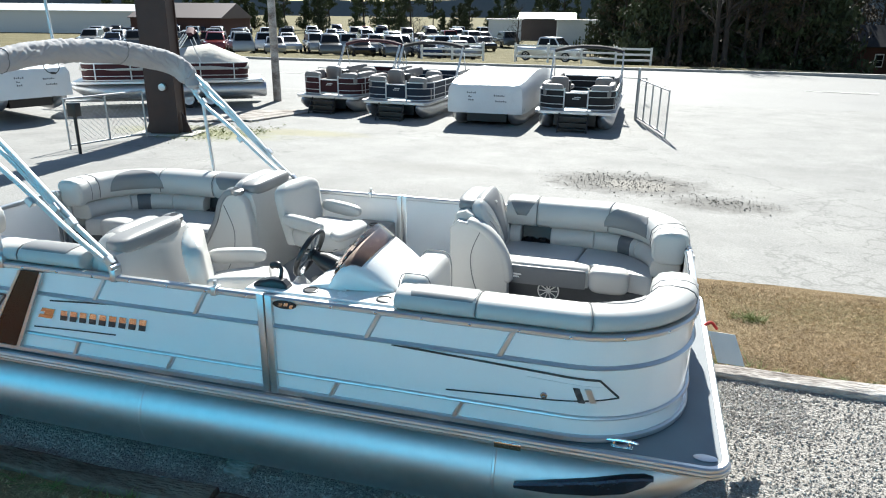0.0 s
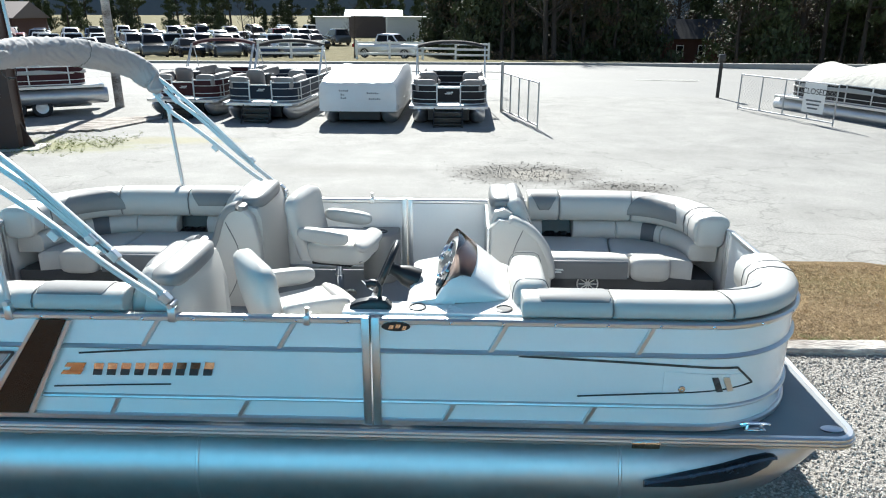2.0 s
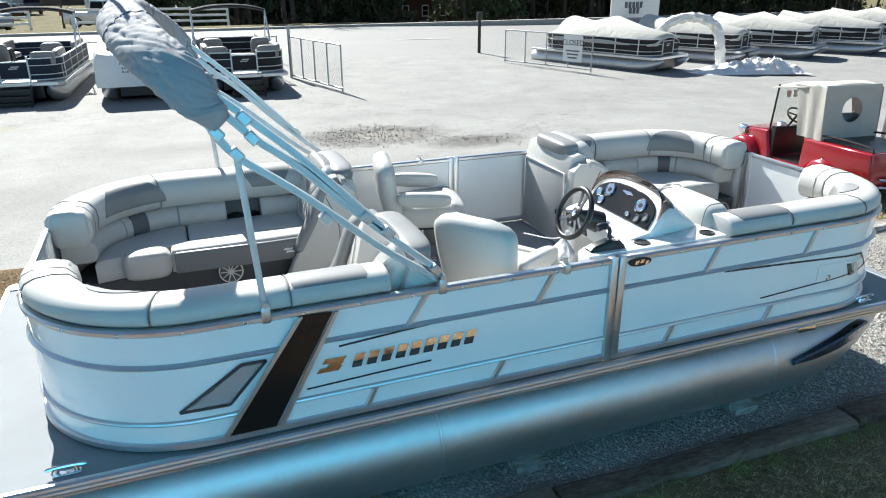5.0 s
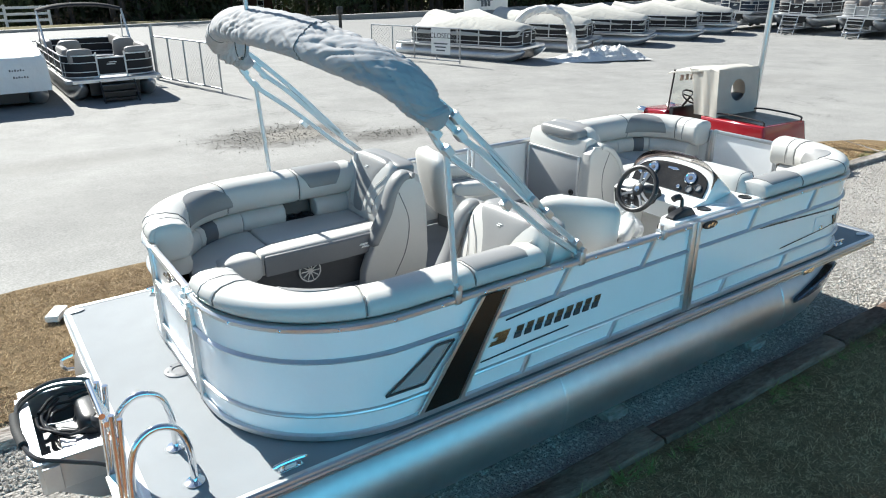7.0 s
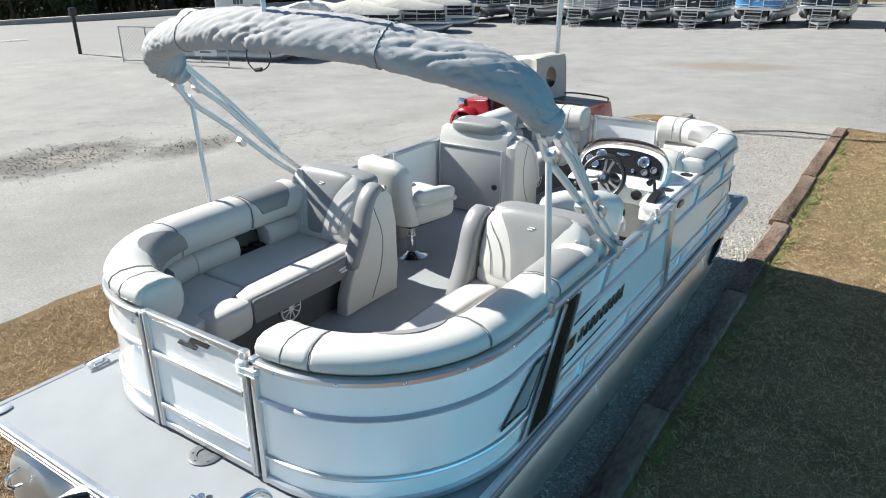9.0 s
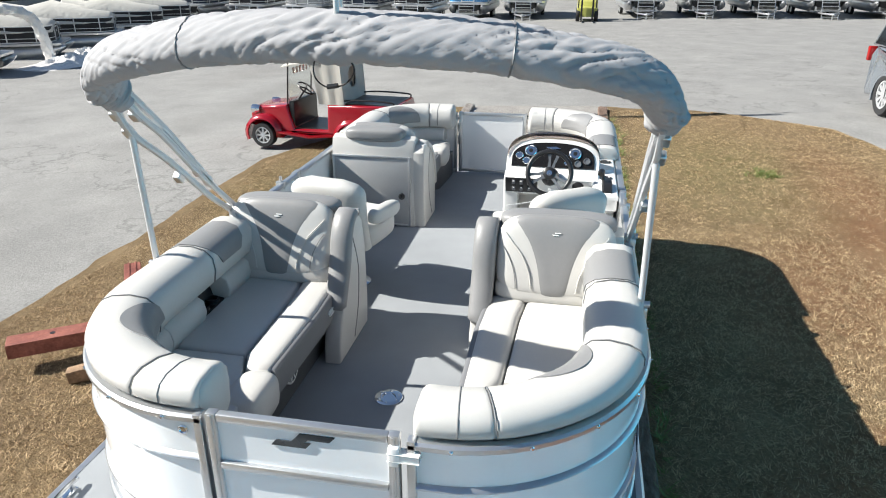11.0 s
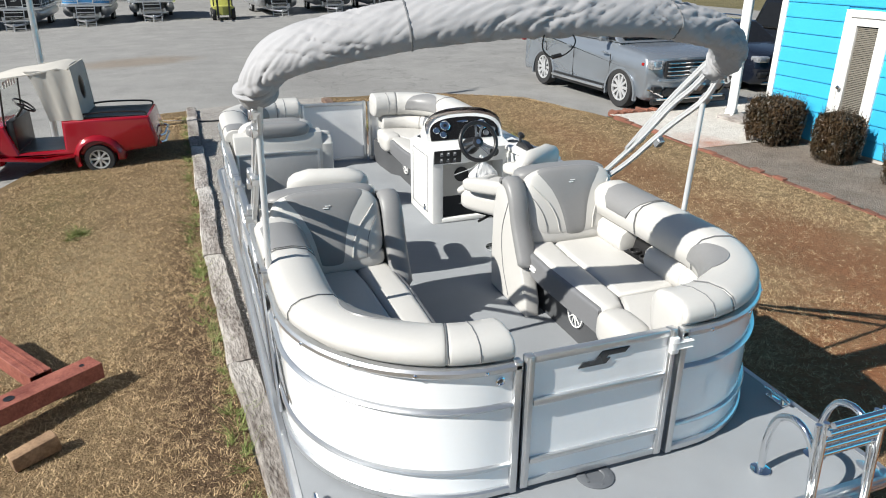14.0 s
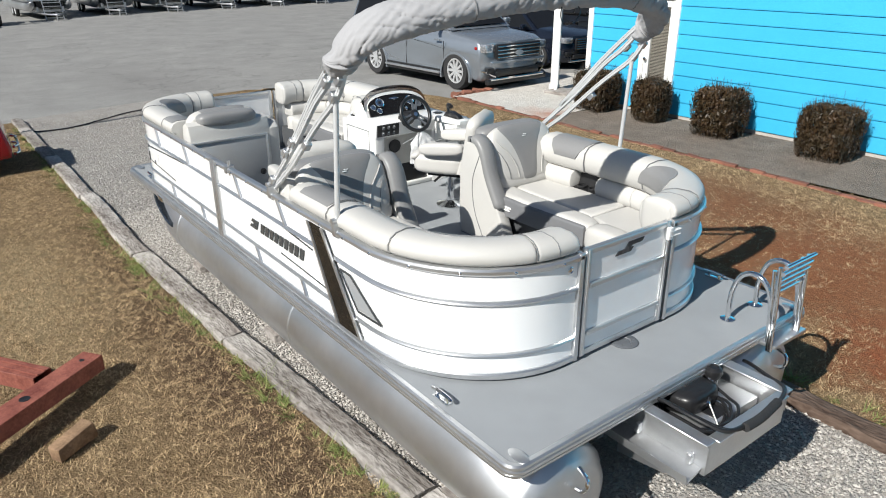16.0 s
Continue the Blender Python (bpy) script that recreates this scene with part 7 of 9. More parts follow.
        for sd in (-1, 1):
            bm = bmesh.new()
            prism(bm, [(sd * W * 0.33, lo + 0.08), (sd * W * 0.45, lo + 0.20), (sd * W * 0.45, lo + 0.225), (sd * W * 0.33, lo + 0.11)], L / 2 - 0.11, L / 2 + 0.012, lambda p, q, o: Vector((o - 0.5 * max(0, abs(p) - W * 0.36), p, q)))
            part("fog_trim", bm, M_CHROME, c)
            bm = bmesh.new()
            box(bm, L / 2 - 0.36, L / 2 - 0.28, sd * W * 0.465 - 0.03, sd * W * 0.465 + 0.03, hood * 0.80, hood * 0.85, 0.012)
            part("turn_lamp", bm, M_TAIL, c, "amber red corner lamp")
    bm = bmesh.new()
    box(bm, L / 2 - 0.06, L / 2 + 0.006, -W * 0.32, W * 0.32, lo + 0.10, lo + 0.20, 0.02)
    part("bumper_intake", bm, M_BLACK, c)
    if detail:
        bm = bmesh.new()
        lathe(bm, [(0.09, 0), (0.09, 0.01), (0.001, 0.012)], 20, Matrix.Translation((L / 2 + 0.022, 0, hood * 0.72)) @ Vector((1, 0, 0)).to_track_quat("Z", "Y").to_matrix().to_4x4() @ Matrix.Diagonal((0.62, 1.35, 1, 1) if not suv else (1.35, 0.62, 1, 1)))
        part("emblem", bm, M_RAIL, c)
        bm = bmesh.new()
        box(bm, L / 2 - 0.05, L / 2 + 0.012, -W * 0.40, W * 0.40, lo + 0.02, lo + 0.075, 0.015)
        part("skid_plate", bm, M_CHROME, c)
        for s in (-1, 1):
            for cx in axles:
                bm = bmesh.new()
                rows = []
                for k in range(15):
                    aa = math.pi * (-0.06 + 1.12 * k / 14)
                    rows.append([Vector((cx + r * (1.16 + e) * math.cos(aa), s * (W / 2 - 0.01 + o), r * 0.75 + r * (1.16 + e) * 0.98 * math.sin(aa))) for o, e in ((-0.05, -0.02), (0.012, -0.02), (0.018, 0.03), (0.012, 0.10), (-0.05, 0.12))])
                rings(bm, rows)
                part("arch_flare", bm, mat, c, smooth=60)
            bm = bmesh.new()
            box(bm, axles[0] + r * 1.2, axles[1] - r * 1.2, s * (W / 2 - 0.03) - 0.03, s * (W / 2 - 0.03) + 0.03, lo - 0.02, lo + 0.14, 0.01)
            part("sill_trim", bm, M_BLACK, c)
            bm = bmesh.new()
            box(bm, axles[0] + 0.5, axles[1] - 0.5, s * (W / 2 - 0.02) - 0.08, s * (W / 2 - 0.02) + 0.08, 0.30, 0.35, 0.015)
            part("running_board", bm, M_RAIL, c)
            bm = bmesh.new()
            tube(bm, curve_pts([(cab[1] + 0.3, s * W * 0.34, H), (cab[1] + 0.4, s * W * 0.34, H + 0.05), (cab[2] - 0.45, s * W * 0.34, H + 0.05), (cab[2] - 0.3, s * W * 0.34, H)], 5), 0.018, 6)
            part("roof_rail", bm, M_CHROME, c)
            bm = bmesh.new()
            box(bm, L / 2 - 0.14, L / 2 - 0.04, s * W * 0.37 - 0.12, s * W * 0.37 + 0.10, lo + 0.16, lo + 0.28, 0.03)
            part("fog_lamp", bm, M_BLACK, c)
            for xx in cuts[1:]:
                bm = bmesh.new()
                box(bm, xx - 0.006, xx + 0.006, s * (W / 2 - 0.004) - 0.006, s * (W / 2 - 0.004) + 0.006, lo + 0.1, belt * 0.8)
                part("door_gap", bm, M_BLACK, c)
                bm = bmesh.new()
                box(bm, xx - 0.32, xx - 0.12, s * (W / 2 + 0.0) - 0.012, s * (W / 2 + 0.0) + 0.012, belt * 0.80, belt * 0.80 + 0.03, 0.006)
                part("door_handle", bm, mat, c)
    return c


suv = car("sport_utility_vehicle", "silver blue sport utility vehicle parked beside the porch", paint("steel_blue_paint", (0.27, 0.30, 0.335), metal=0.55, rough=0.26), 5.33, 2.03, 1.95, 1.27, 1.14, (-2.58, -2.36, 0.50, 1.46), 0.41, (-1.40, 1.71), "suv", True, True)
suv.matrix_basis = pose(11.96, -7.76, 0.13, 0, 0, 182.0)
sedan = car("sedan", "dark blue sedan parked behind the porch post", paint("midnight_blue_paint", (0.012, 0.016, 0.028)), 4.7, 1.82, 1.46, 0.95, 0.92, (-2.0, -1.15, 0.35, 1.2), 0.33, (-1.38, 1.38), "car", False, True)
sedan.matrix_basis = pose(12.75, -11.4, 0.13, 0, 0, 180)
sedan2 = car("pickup_truck", "dark pickup truck parked in the shade", paint("black_paint", (0.01, 0.01, 0.011)), 5.6, 1.95, 1.85, 1.12, 1.1, (-0.9, -0.7, 0.6, 1.3), 0.39, (-1.75, 1.75), "truck", False, False, 1.0)
sedan2.matrix_basis = pose(13.4, -14.6, 0.13, 0, 0, 180)


# red hot-rod golf cart
cart = thing("golf_cart", "red hot-rod golf cart with beige canvas top and cargo bed", "golf cart")
M_CARTRED = paint("cherry_red_paint", (0.27, 0.004, 0.012), rough=0.18, metal=0.1)
M_TAN = material("beige_canvas_top", (0.47, 0.45, 0.41), rough=0.85, var=0.08, scale=5, fine=150, bump=0.25, bump_scale=220, bump_dist=0.004)
W = 0.5
bm = bmesh.new()
prism(bm, [(-1.55, 0.34), (-1.58, 0.46), (-1.50, 0.80), (-0.32, 0.78), (-0.30, 0.36), (0.30, 0.34), (0.42, 0.74), (1.12, 0.66), (1.20, 0.58), (1.22, 0.32), (0.4, 0.26), (-0.9, 0.26)], -W, W, lambda a, b, q: Vector((a, q * (1 - 0.38 * max(0, (a - 0.42) / 0.8)), b)), 0.05, 3, True)
part("body", bm, M_CARTRED, cart, smooth=40)
for s in (-1, 1):
    for cx, R in ((0.88, 0.33), (-0.75, 0.33)):
        bm = bmesh.new()
        rows = []
        for k in range(13):
            a = radians(-25 + 215 * k / 12)
            rows.append([Vector((cx + (R + e) * math.cos(a), s * (W - 0.10 + o), 0.24 + (R + e) * 0.92 * math.sin(a))) for o, e in ((-0.14, 0.02), (0.05, 0.03), (0.15, 0.0), (0.17, -0.06), (0.15, -0.07), (0.12, -0.03), (-0.14, -0.02))])
        rings(bm, rows)
        part("fender", bm, M_CARTRED, cart, smooth=60)
        wheel_part(cart, cx, s * (W - 0.03), 0.21, 0.17, s, 8)
    bm = bmesh.new()
    rings(bm, [[Vector((x, s * (W - 0.08 + o), z + h)) for o, h in ((0, 0), (0.17, 0), (0.17, 0.03), (0, 0.03))] for x, z in ((-0.44, 0.27), (0.0, 0.22), (0.56, 0.27))])
    part("running_board", bm, M_CARTRED, cart)
    bm = bmesh.new()
    tube(bm, curve_pts([(-1.46, s * 0.44, 0.80), (-1.4, s * 0.44, 0.86), (-0.8, s * 0.44, 0.87), (-0.45, s * 0.44, 0.82)], 5), 0.014, 8)
    part("bed_rail", bm, M_BLACK, cart)
    bm = bmesh.new()
    lathe(bm, [(0.06, -0.1), (0.075, -0.02), (0.07, 0.05), (0.001, 0.07)], 16, Matrix.Translation((1.08, s * 0.36, 0.62)) @ Vector((1, 0, 0)).to_track_quat("Z", "Y").to_matrix().to_4x4())
    part("headlight", bm, M_CHROME, cart)
bm = bmesh.new()
box(bm, -1.46, -0.42, -0.42, 0.42, 0.78, 0.805)
part("bed_floor", bm, M_BLACK, cart)
bm = bmesh.new()
box(bm, -0.34, 0.32, -W + 0.06, W - 0.06, 0.34, 0.36)
box(bm, 0.30, 0.40, -W + 0.06, W - 0.06, 0.36, 0.80, 0.02)
part("cockpit", bm, M_BLACK, cart, "black cockpit and dash")
bm = bmesh.new()
pillow(bm, 0.42, 0.86, 0.14, Matrix.Translation((-0.14, 0, 0.66)), 4, 6)
pillow(bm, 0.12, 0.86, 0.36, pose(-0.36, 0, 0.92, 0, -10, 0), 4, 6)
part("seat", bm, material("grey_blue_vinyl", (0.22, 0.24, 0.27), rough=0.45, var=0.06), cart, "grey vinyl bench seat", smooth=60)
bm = bmesh.new()
wm2 = Matrix.Translation((0.18, 0.2, 0.98)) @ Vector((-0.6, 0, 0.8)).to_track_quat("Z", "Y").to_matrix().to_4x4()
tube(bm, [wm2 @ Vector((0.15 * math.cos(2 * math.pi * k / 28), 0.15 * math.sin(2 * math.pi * k / 28), 0)) for k in range(29)], 0.014, 8)
tube(bm, [wm2 @ Vector((0, 0, 0)), (0.36, 0.2, 0.76)], 0.018, 8)
for k in range(3):
    a = k * 2.094 + 0.5
    tube(bm, [wm2 @ Vector((0, 0, 0)), wm2 @ Vector((0.15 * math.cos(a), 0.15 * math.sin(a), 0))], 0.012, 6)
part("steering_wheel", bm, M_BLACK, cart)
for s in (-1, 1):
    for foot, top in (((0.42, s * 0.44, 0.74), (0.36, s * 0.44, 1.42)), ((-0.42, s * 0.44, 0.78), (-0.44, s * 0.44, 1.46))):
        bm = bmesh.new()
        tube(bm, [foot, top], 0.014, 8)
        part("roof_post", bm, M_BLACK, cart)
bm = bmesh.new()
rings(bm, [[Vector((0.415 - k * 0.05 + o, y, 0.78 + k * 0.60)) for y, o in ((-0.42, 0), (0.42, 0), (0.42, 0.006), (-0.42, 0.006))] for k in (0, 1)])
wsx = part("windscreen", bm, glass("cart_windscreen_glass", (0.85, 0.88, 0.86)), cart, "clear windscreen with white lettering bars", smooth=0)
wsx.visible_shadow = False
for k in range(5):
    bm = bmesh.new()
    box(bm, 0.37, 0.376, -0.28 + k * 0.12, -0.20 + k * 0.12, 1.22, 1.32)
    part("lettering_bar", bm, M_WHITE, wsx)
bm = bmesh.new()
rows = []
for x, zc, hw in ((0.48, 1.40, 0.47), (0.30, 1.45, 0.49), (-0.1, 1.50, 0.49), (-0.40, 1.56, 0.47), (-0.52, 1.53, 0.46)):
    rows.append([Vector((x, hw * v, zc - 0.05 * abs(v) ** 3)) for v in np.linspace(-1, 1, 9)] + [Vector((x, hw * v, zc - 0.02 - 0.05 * abs(v) ** 3)) for v in np.linspace(1, -1, 9)])
rings(bm, rows)
part("canvas_roof", bm, M_TAN, cart, "beige canvas roof", smooth=60)
for s in (-1, 1):
    bm = bmesh.new()
    rows = []
    for k in range(9):
        u = k / 8
        x0, x1 = -0.62 + 0.16 * 0, -0.02 - 0.16 * (1 - u) ** 0.5
        z = 0.78 + 0.70 * u
        rows.append([Vector((x0 + (x1 - x0) * v + 0.05 * u, s * (0.475 + 0.012 * math.sin(14 * v + 2 * u)), z)) for v in np.linspace(0, 1, 9)] + [Vector((x0 + (x1 - x0) * v + 0.05 * u, s * (0.465 + 0.012 * math.sin(14 * v + 2 * u)), z)) for v in np.linspace(1, 0, 9)])
    rings(bm, rows)
    part("side_curtain", bm, M_TAN, cart, "beige side curtain", smooth=60)
bm = bmesh.new()
n = 28
inner_r, rows = 0.19, []
hole_in = [(0.17 * math.cos(2 * math.pi * k / n), 1.18 + 0.17 * math.sin(2 * math.pi * k / n)) for k in range(n)]
hole_out = []
for k in range(n):
    a = 2 * math.pi * k / n
    e = max(abs(math.cos(a)) / 0.47, abs(math.sin(a)) / 0.37)
    hole_out.append((math.cos(a) / e, 1.15 + math.sin(a) / e))
rings(bm, [[Vector((-0.60 + (z - 0.78) * 0.08, y, z)) for y, z in hole_in], [Vector((-0.60 + (z - 0.78) * 0.08, y, z)) for y, z in hole_out], [Vector((-0.615 + (z - 0.78) * 0.08, y, z)) for y, z in hole_out], [Vector((-0.615 + (z - 0.78) * 0.08, y, z)) for y, z in hole_in], [Vector((-0.60 + (z - 0.78) * 0.08, y, z)) for y, z in hole_in]], True, False)
part("rear_curtain", bm, M_TAN, cart, "beige rear curtain with a round window", smooth=40)
bm = bmesh.new()
tube(bm, [(-1.6, -0.4, 0.38), (-1.66, -0.3, 0.38), (-1.66, 0.3, 0.38), (-1.6, 0.4, 0.38)], 0.02, 8)
tube(bm, [(-1.6, -0.4, 0.48), (-1.66, -0.3, 0.48), (-1.66, 0.3, 0.48), (-1.6, 0.4, 0.48)], 0.02, 8)
part("bumper", bm, M_CHROME, cart, "chrome rear bumper")
cart.matrix_basis = pose(9.80, 3.53, -0.07, 0, 0, 85) @ Matrix.Scale(1.02, 4)

# tall feather flag beyond the cart
flag = thing("feather_flag", "tall white feather flag on an aluminium pole", "flag", at=(11.53, 3.72, -0.1))
bm = bmesh.new()
tube(bm, [(11.53, 3.72, -0.15), (11.58, 3.70, 2.6), (11.68, 3.66, 5.6), (11.88, 3.6, 6.6), (12.18, 3.4, 7.1)], [0.055, 0.05, 0.042, 0.028, 0.015], 12)
part("pole", bm, M_RAIL, flag)
bm = bmesh.new()
rows = []
for k in range(15):
    u = k / 14
    z = 4.1 + 3.0 * u
    w = 1.3 * math.sin(math.pi * min(1, u * 0.75 + 0.25)) ** 0.7
    x0 = 11.63 + 0.1 * u + 0.45 * max(0, u - 0.6) ** 1.5
    rows.append([Vector((x0 + 0.35 * w * v, 3.66 - w * v * 0.9 + 0.08 * math.sin(6 * v + 3 * u), z)) for v in np.linspace(0.04, 1, 8)] + [Vector((x0 + 0.006 + 0.35 * w * v, 3.66 - w * v * 0.9 + 0.08 * math.sin(6 * v + 3 * u), z)) for v in np.linspace(1, 0.04, 8)])
rings(bm, rows)
part("cloth", bm, M_WHITE, flag, smooth=60)


# ---- other boats in the yard ----
M_BEIGE = material("beige_mooring_cover", (0.50, 0.485, 0.44), rough=0.8, var=0.08, scale=2, bump=0.5, bump_scale=5, bump_dist=0.05)
M_WRAP = material("white_shrink_wrap", (0.74, 0.75, 0.75), rough=0.35, var=0.05, scale=2, bump=0.5, bump_scale=4, bump_dist=0.04)
M_GREYCUSH = material("taupe_cushion", (0.25, 0.23, 0.215), rough=0.5, var=0.08, bump=0.0)
M_MAROON = material("maroon_panel", (0.05, 0.015, 0.018), rough=0.55, spec=0.2, var=0.1, bump=0.0)
M_NAVY = material("navy_panel", (0.018, 0.028, 0.045), rough=0.55, spec=0.2, var=0.1, bump=0.0)
M_COAL = material("charcoal_panel", (0.022, 0.022, 0.024), rough=0.55, spec=0.2, var=0.1, bump=0.0)
M_SILVERPANEL = material("silver_panel", (0.35, 0.36, 0.37), rough=0.25, var=0.05, bump=0.0, metal=0.4)
M_MARTOP = material("burgundy_canvas", (0.055, 0.012, 0.02), rough=0.85, var=0.1)
M_BLKTOP = material("black_canvas", (0.012, 0.012, 0.014), rough=0.8, var=0.15)
M_FILM = material("clear_plastic_film", (0.78, 0.76, 0.73), rough=0.2, var=0.08, scale=3, bump=0.8, bump_scale=9, bump_dist=0.06)


def yard_boat(name, label, panel, top=None, cover=False, length=6.4, half=1.22, deck=0.58, trailer=0.0, steps=True, group="", stripe=True):
    """A moored-up pontoon boat with its bow to +x at the origin of its bow edge, standing on the ground."""
    b = thing(name, label, "boat", group)
    d0 = deck + trailer
    bm = bmesh.new()
    prism(bm, [(-length, -half), (0.0 - 0.15, -half), (0, -half + 0.15), (0, half - 0.15), (-0.15, half), (-length, half)], d0 - 0.09, d0, lambda p, q, r: Vector((p, q, r)), 0.01, 1)
    part("deck", bm, M_RAIL, b)
    R = 0.27
    for s in (-1, 1):
        bm = bmesh.new()
        rows = []
        for x, k, up in ((-length - 0.1, 0.9, 0), (-length, 1, 0), (-length / 2, 1, 0), (-0.9, 1, 0), (-0.55, 0.93, 0.04), (-0.25, 0.72, 0.10), (0.0, 0.42, 0.17), (0.12, 0.1, 0.22)):
            rows.append([Vector((x, s * (half - 0.33) + R * k * math.cos(2 * math.pi * i / 20), d0 - 0.10 - R + up + R * k * math.sin(2 * math.pi * i / 20))) for i in range(20)])
        rings(bm, rows)
        part("pontoon", bm, M_PONTOON, b, smooth=50)
    # black block in the gap under the deck, standing in for deep shade
    bm = bmesh.new()
    box(bm, -length + 0.3, -0.25, -half + 0.58, half - 0.58, d0 - 0.46, d0 - 0.09)
    part("under_deck_shade", bm, M_BLACK, b)
    fx0, fx1, rc = -length + 0.5, -0.28, 0.5

    def ring_path():
        pts = [(fx1, 0.36)]
        pts += [(fx1 - rc + rc * math.sin(a), half - 0.06 - rc + rc * math.cos(a)) for a in np.linspace(math.pi / 2, 0, 7)]
        pts += [(x, half - 0.06) for x in np.linspace(fx1 - rc - 0.3, fx0 + rc, 5)]
        pts += [(fx0 + rc - rc * math.sin(a), half - 0.06 - rc + rc * math.cos(a)) for a in np.linspace(0, math.pi / 2, 5)]
        pts += [(fx0, 0.0)]
        return pts
    path = ring_path()

    def band(o0, o1, z0, z1):
        bm = bmesh.new()
        for s in (-1, 1):
            rows = []
            for k, (x, y) in enumerate(path):
                a, c = path[max(k - 1, 0)], path[min(k + 1, len(path) - 1)]
                t = Vector((c[0] - a[0], c[1] - a[1], 0)).normalized()
                nr = Vector((-t.y, t.x, 0))
                if nr.y < -0.01 or (abs(nr.y) < 0.02 and (nr.x > 0) != (x > -length / 2)):
                    nr = -nr
                rows.append([Vector((x + nr.x * o, s * (y + nr.y * o), z)) for o, z in ((o0, z0), (o1, z0), (o1, z1), (o0, z1))])
            rings(bm, rows)
        return bm
    if cover == "wrap":
        bm = bmesh.new()
        rows = []
        for x, hw, zt in ((0.12, 1.0, 0.78), (0.05, 1.18, 0.98), (-0.5, 1.24, 1.05), (-1.5, 1.24, 1.12), (-3.0, 1.24, 1.25), (-4.8, 1.24, 1.2), (-length, 1.2, 1.05), (-length - 0.1, 1.1, 0.8)):
            row = []
            for k in range(25):
                a = math.pi * k / 24
                cx, sx_ = math.cos(a), math.sin(a)
                e = (abs(cx) ** 7 + abs(sx_) ** 7) ** (1 / 7)
                row.append(Vector((x + 0.02 * math.sin(k * 1.7), hw * cx / e * (1 + 0.01 * noise.noise((x * 3, k, 2))), d0 - 0.16 + zt * sx_ / e * (1 - 0.13 * (sx_ / e) ** 8 * (1 if 6 < k < 18 else 0.0)) + 0.02 * noise.noise((x * 2, k * 0.7, 5)))))
            rows.append(row)
        rings(bm, rows)
        wr = part("shrink_wrap", bm, M_WRAP, b, "white shrink wrap cover", smooth=50)
        for k, (y, z, w) in enumerate(((-0.55, 0.62, 0.34), (-0.5, 0.50, 0.16), (-0.5, 0.40, 0.22), (0.30, 0.55, 0.36), (0.36, 0.38, 0.4))):
            bm = bmesh.new()
            for j in range(int(w / 0.06)):
                box(bm, 0.115, 0.135, y + j * 0.06, y + j * 0.06 + 0.035, d0 - 0.16 + z - 0.02, d0 - 0.16 + z + 0.03 * (1 - (j % 2) * 0.6))
            part("scrawl_bar", bm, M_CHAR, wr)
    else:
        part("fence_panel", band(-0.012, 0.0, d0 + 0.04, d0 + 0.60), panel, b, smooth=50)
        for z0, z1 in ((d0 + 0.58, d0 + 0.61), (d0 + 0.02, d0 + 0.05), (d0 + 0.40, d0 + 0.42), (d0 + 0.16, d0 + 0.18)):
            part("rail", band(-0.015, 0.02, z0, z1), M_TUBE, b, smooth=50)
        for s in (-1, 1):
            for x in np.linspace(fx1 - rc, fx0 + rc, 5):
                bm = bmesh.new()
                box(bm, x - 0.02, x + 0.02, s * (half - 0.06) - 0.02, s * (half - 0.06) + 0.02, d0, d0 + 0.62)
                part("post", bm, M_TUBE, b)
        for y in (-0.36, 0.36):
            bm = bmesh.new()
            box(bm, fx1 - 0.02, fx1 + 0.03, y - 0.02, y + 0.02, d0, d0 + 0.66)
            part("post", bm, M_TUBE, b)
        bm = bmesh.new()
        box(bm, fx1 - 0.006, fx1 + 0.006, -0.34, 0.34, d0 + 0.05, d0 + 0.52)
        g = part("gate", bm, panel, b)
        bm = bmesh.new()
        box(bm, fx1 + 0.007, fx1 + 0.012, -0.12, 0.1, d0 + 0.33, d0 + 0.355)
        box(bm, fx1 + 0.007, fx1 + 0.012, -0.06, 0.14, d0 + 0.38, d0 + 0.405)
        part("mark_bar", bm, M_TUBE, g)
        for z in (0.5, 0.06):
            bm = bmesh.new()
            box(bm, fx1 - 0.02, fx1 + 0.03, -0.36, 0.36, d0 + z, d0 + z + 0.03)
            part("gate_rail", bm, M_TUBE, g)
        if cover == "cloth":
            bm = bmesh.new()
            rows = []
            for x, hw, zt in ((fx1 + 0.04, 0.8, 0.66), (fx1 - 0.15, 1.08, 0.78), (fx1 - 1.2, 1.2, 0.95), (-2.6, 1.22, 1.28), (-3.6, 1.22, 1.05), (-4.6, 1.22, 1.22), (fx0 + 0.4, 1.18, 0.85), (fx0 - 0.04, 0.9, 0.66)):
                rows.append([Vector((x, hw * v, d0 + 0.38 + (zt - 0.38) * (1 - abs(v) ** 2.2) ** 0.8 + 0.03 * noise.noise((x * 2, v * 3, 8)))) for v in np.linspace(-1, 1, 21)] + [Vector((x, hw * v * 0.98, d0 + 0.36 + (zt - 0.42) * (1 - abs(v) ** 2.2) ** 0.8)) for v in np.linspace(1, -1, 21)])
            rings(bm, rows)
            part("mooring_cover", bm, M_BEIGE, b, "beige fitted mooring cover", smooth=60)
        else:
            for s in (-1, 1):
                for a, c2, w, z0, z1 in ((fx1 - 0.25, fx1 - 1.5, 0.2, 0.42, 0.78), (-3.7, -5.4, 0.2, 0.42, 0.76)):
                    bm = bmesh.new()
                    pillow(bm, a - c2, w, z1 - z0, Matrix.Translation(((a + c2) / 2, s * (half - 0.2), d0 + (z0 + z1) / 2)), 5, 5)
                    part("bolster", bm, M_GREYCUSH, b, smooth=60)
                bm = bmesh.new()
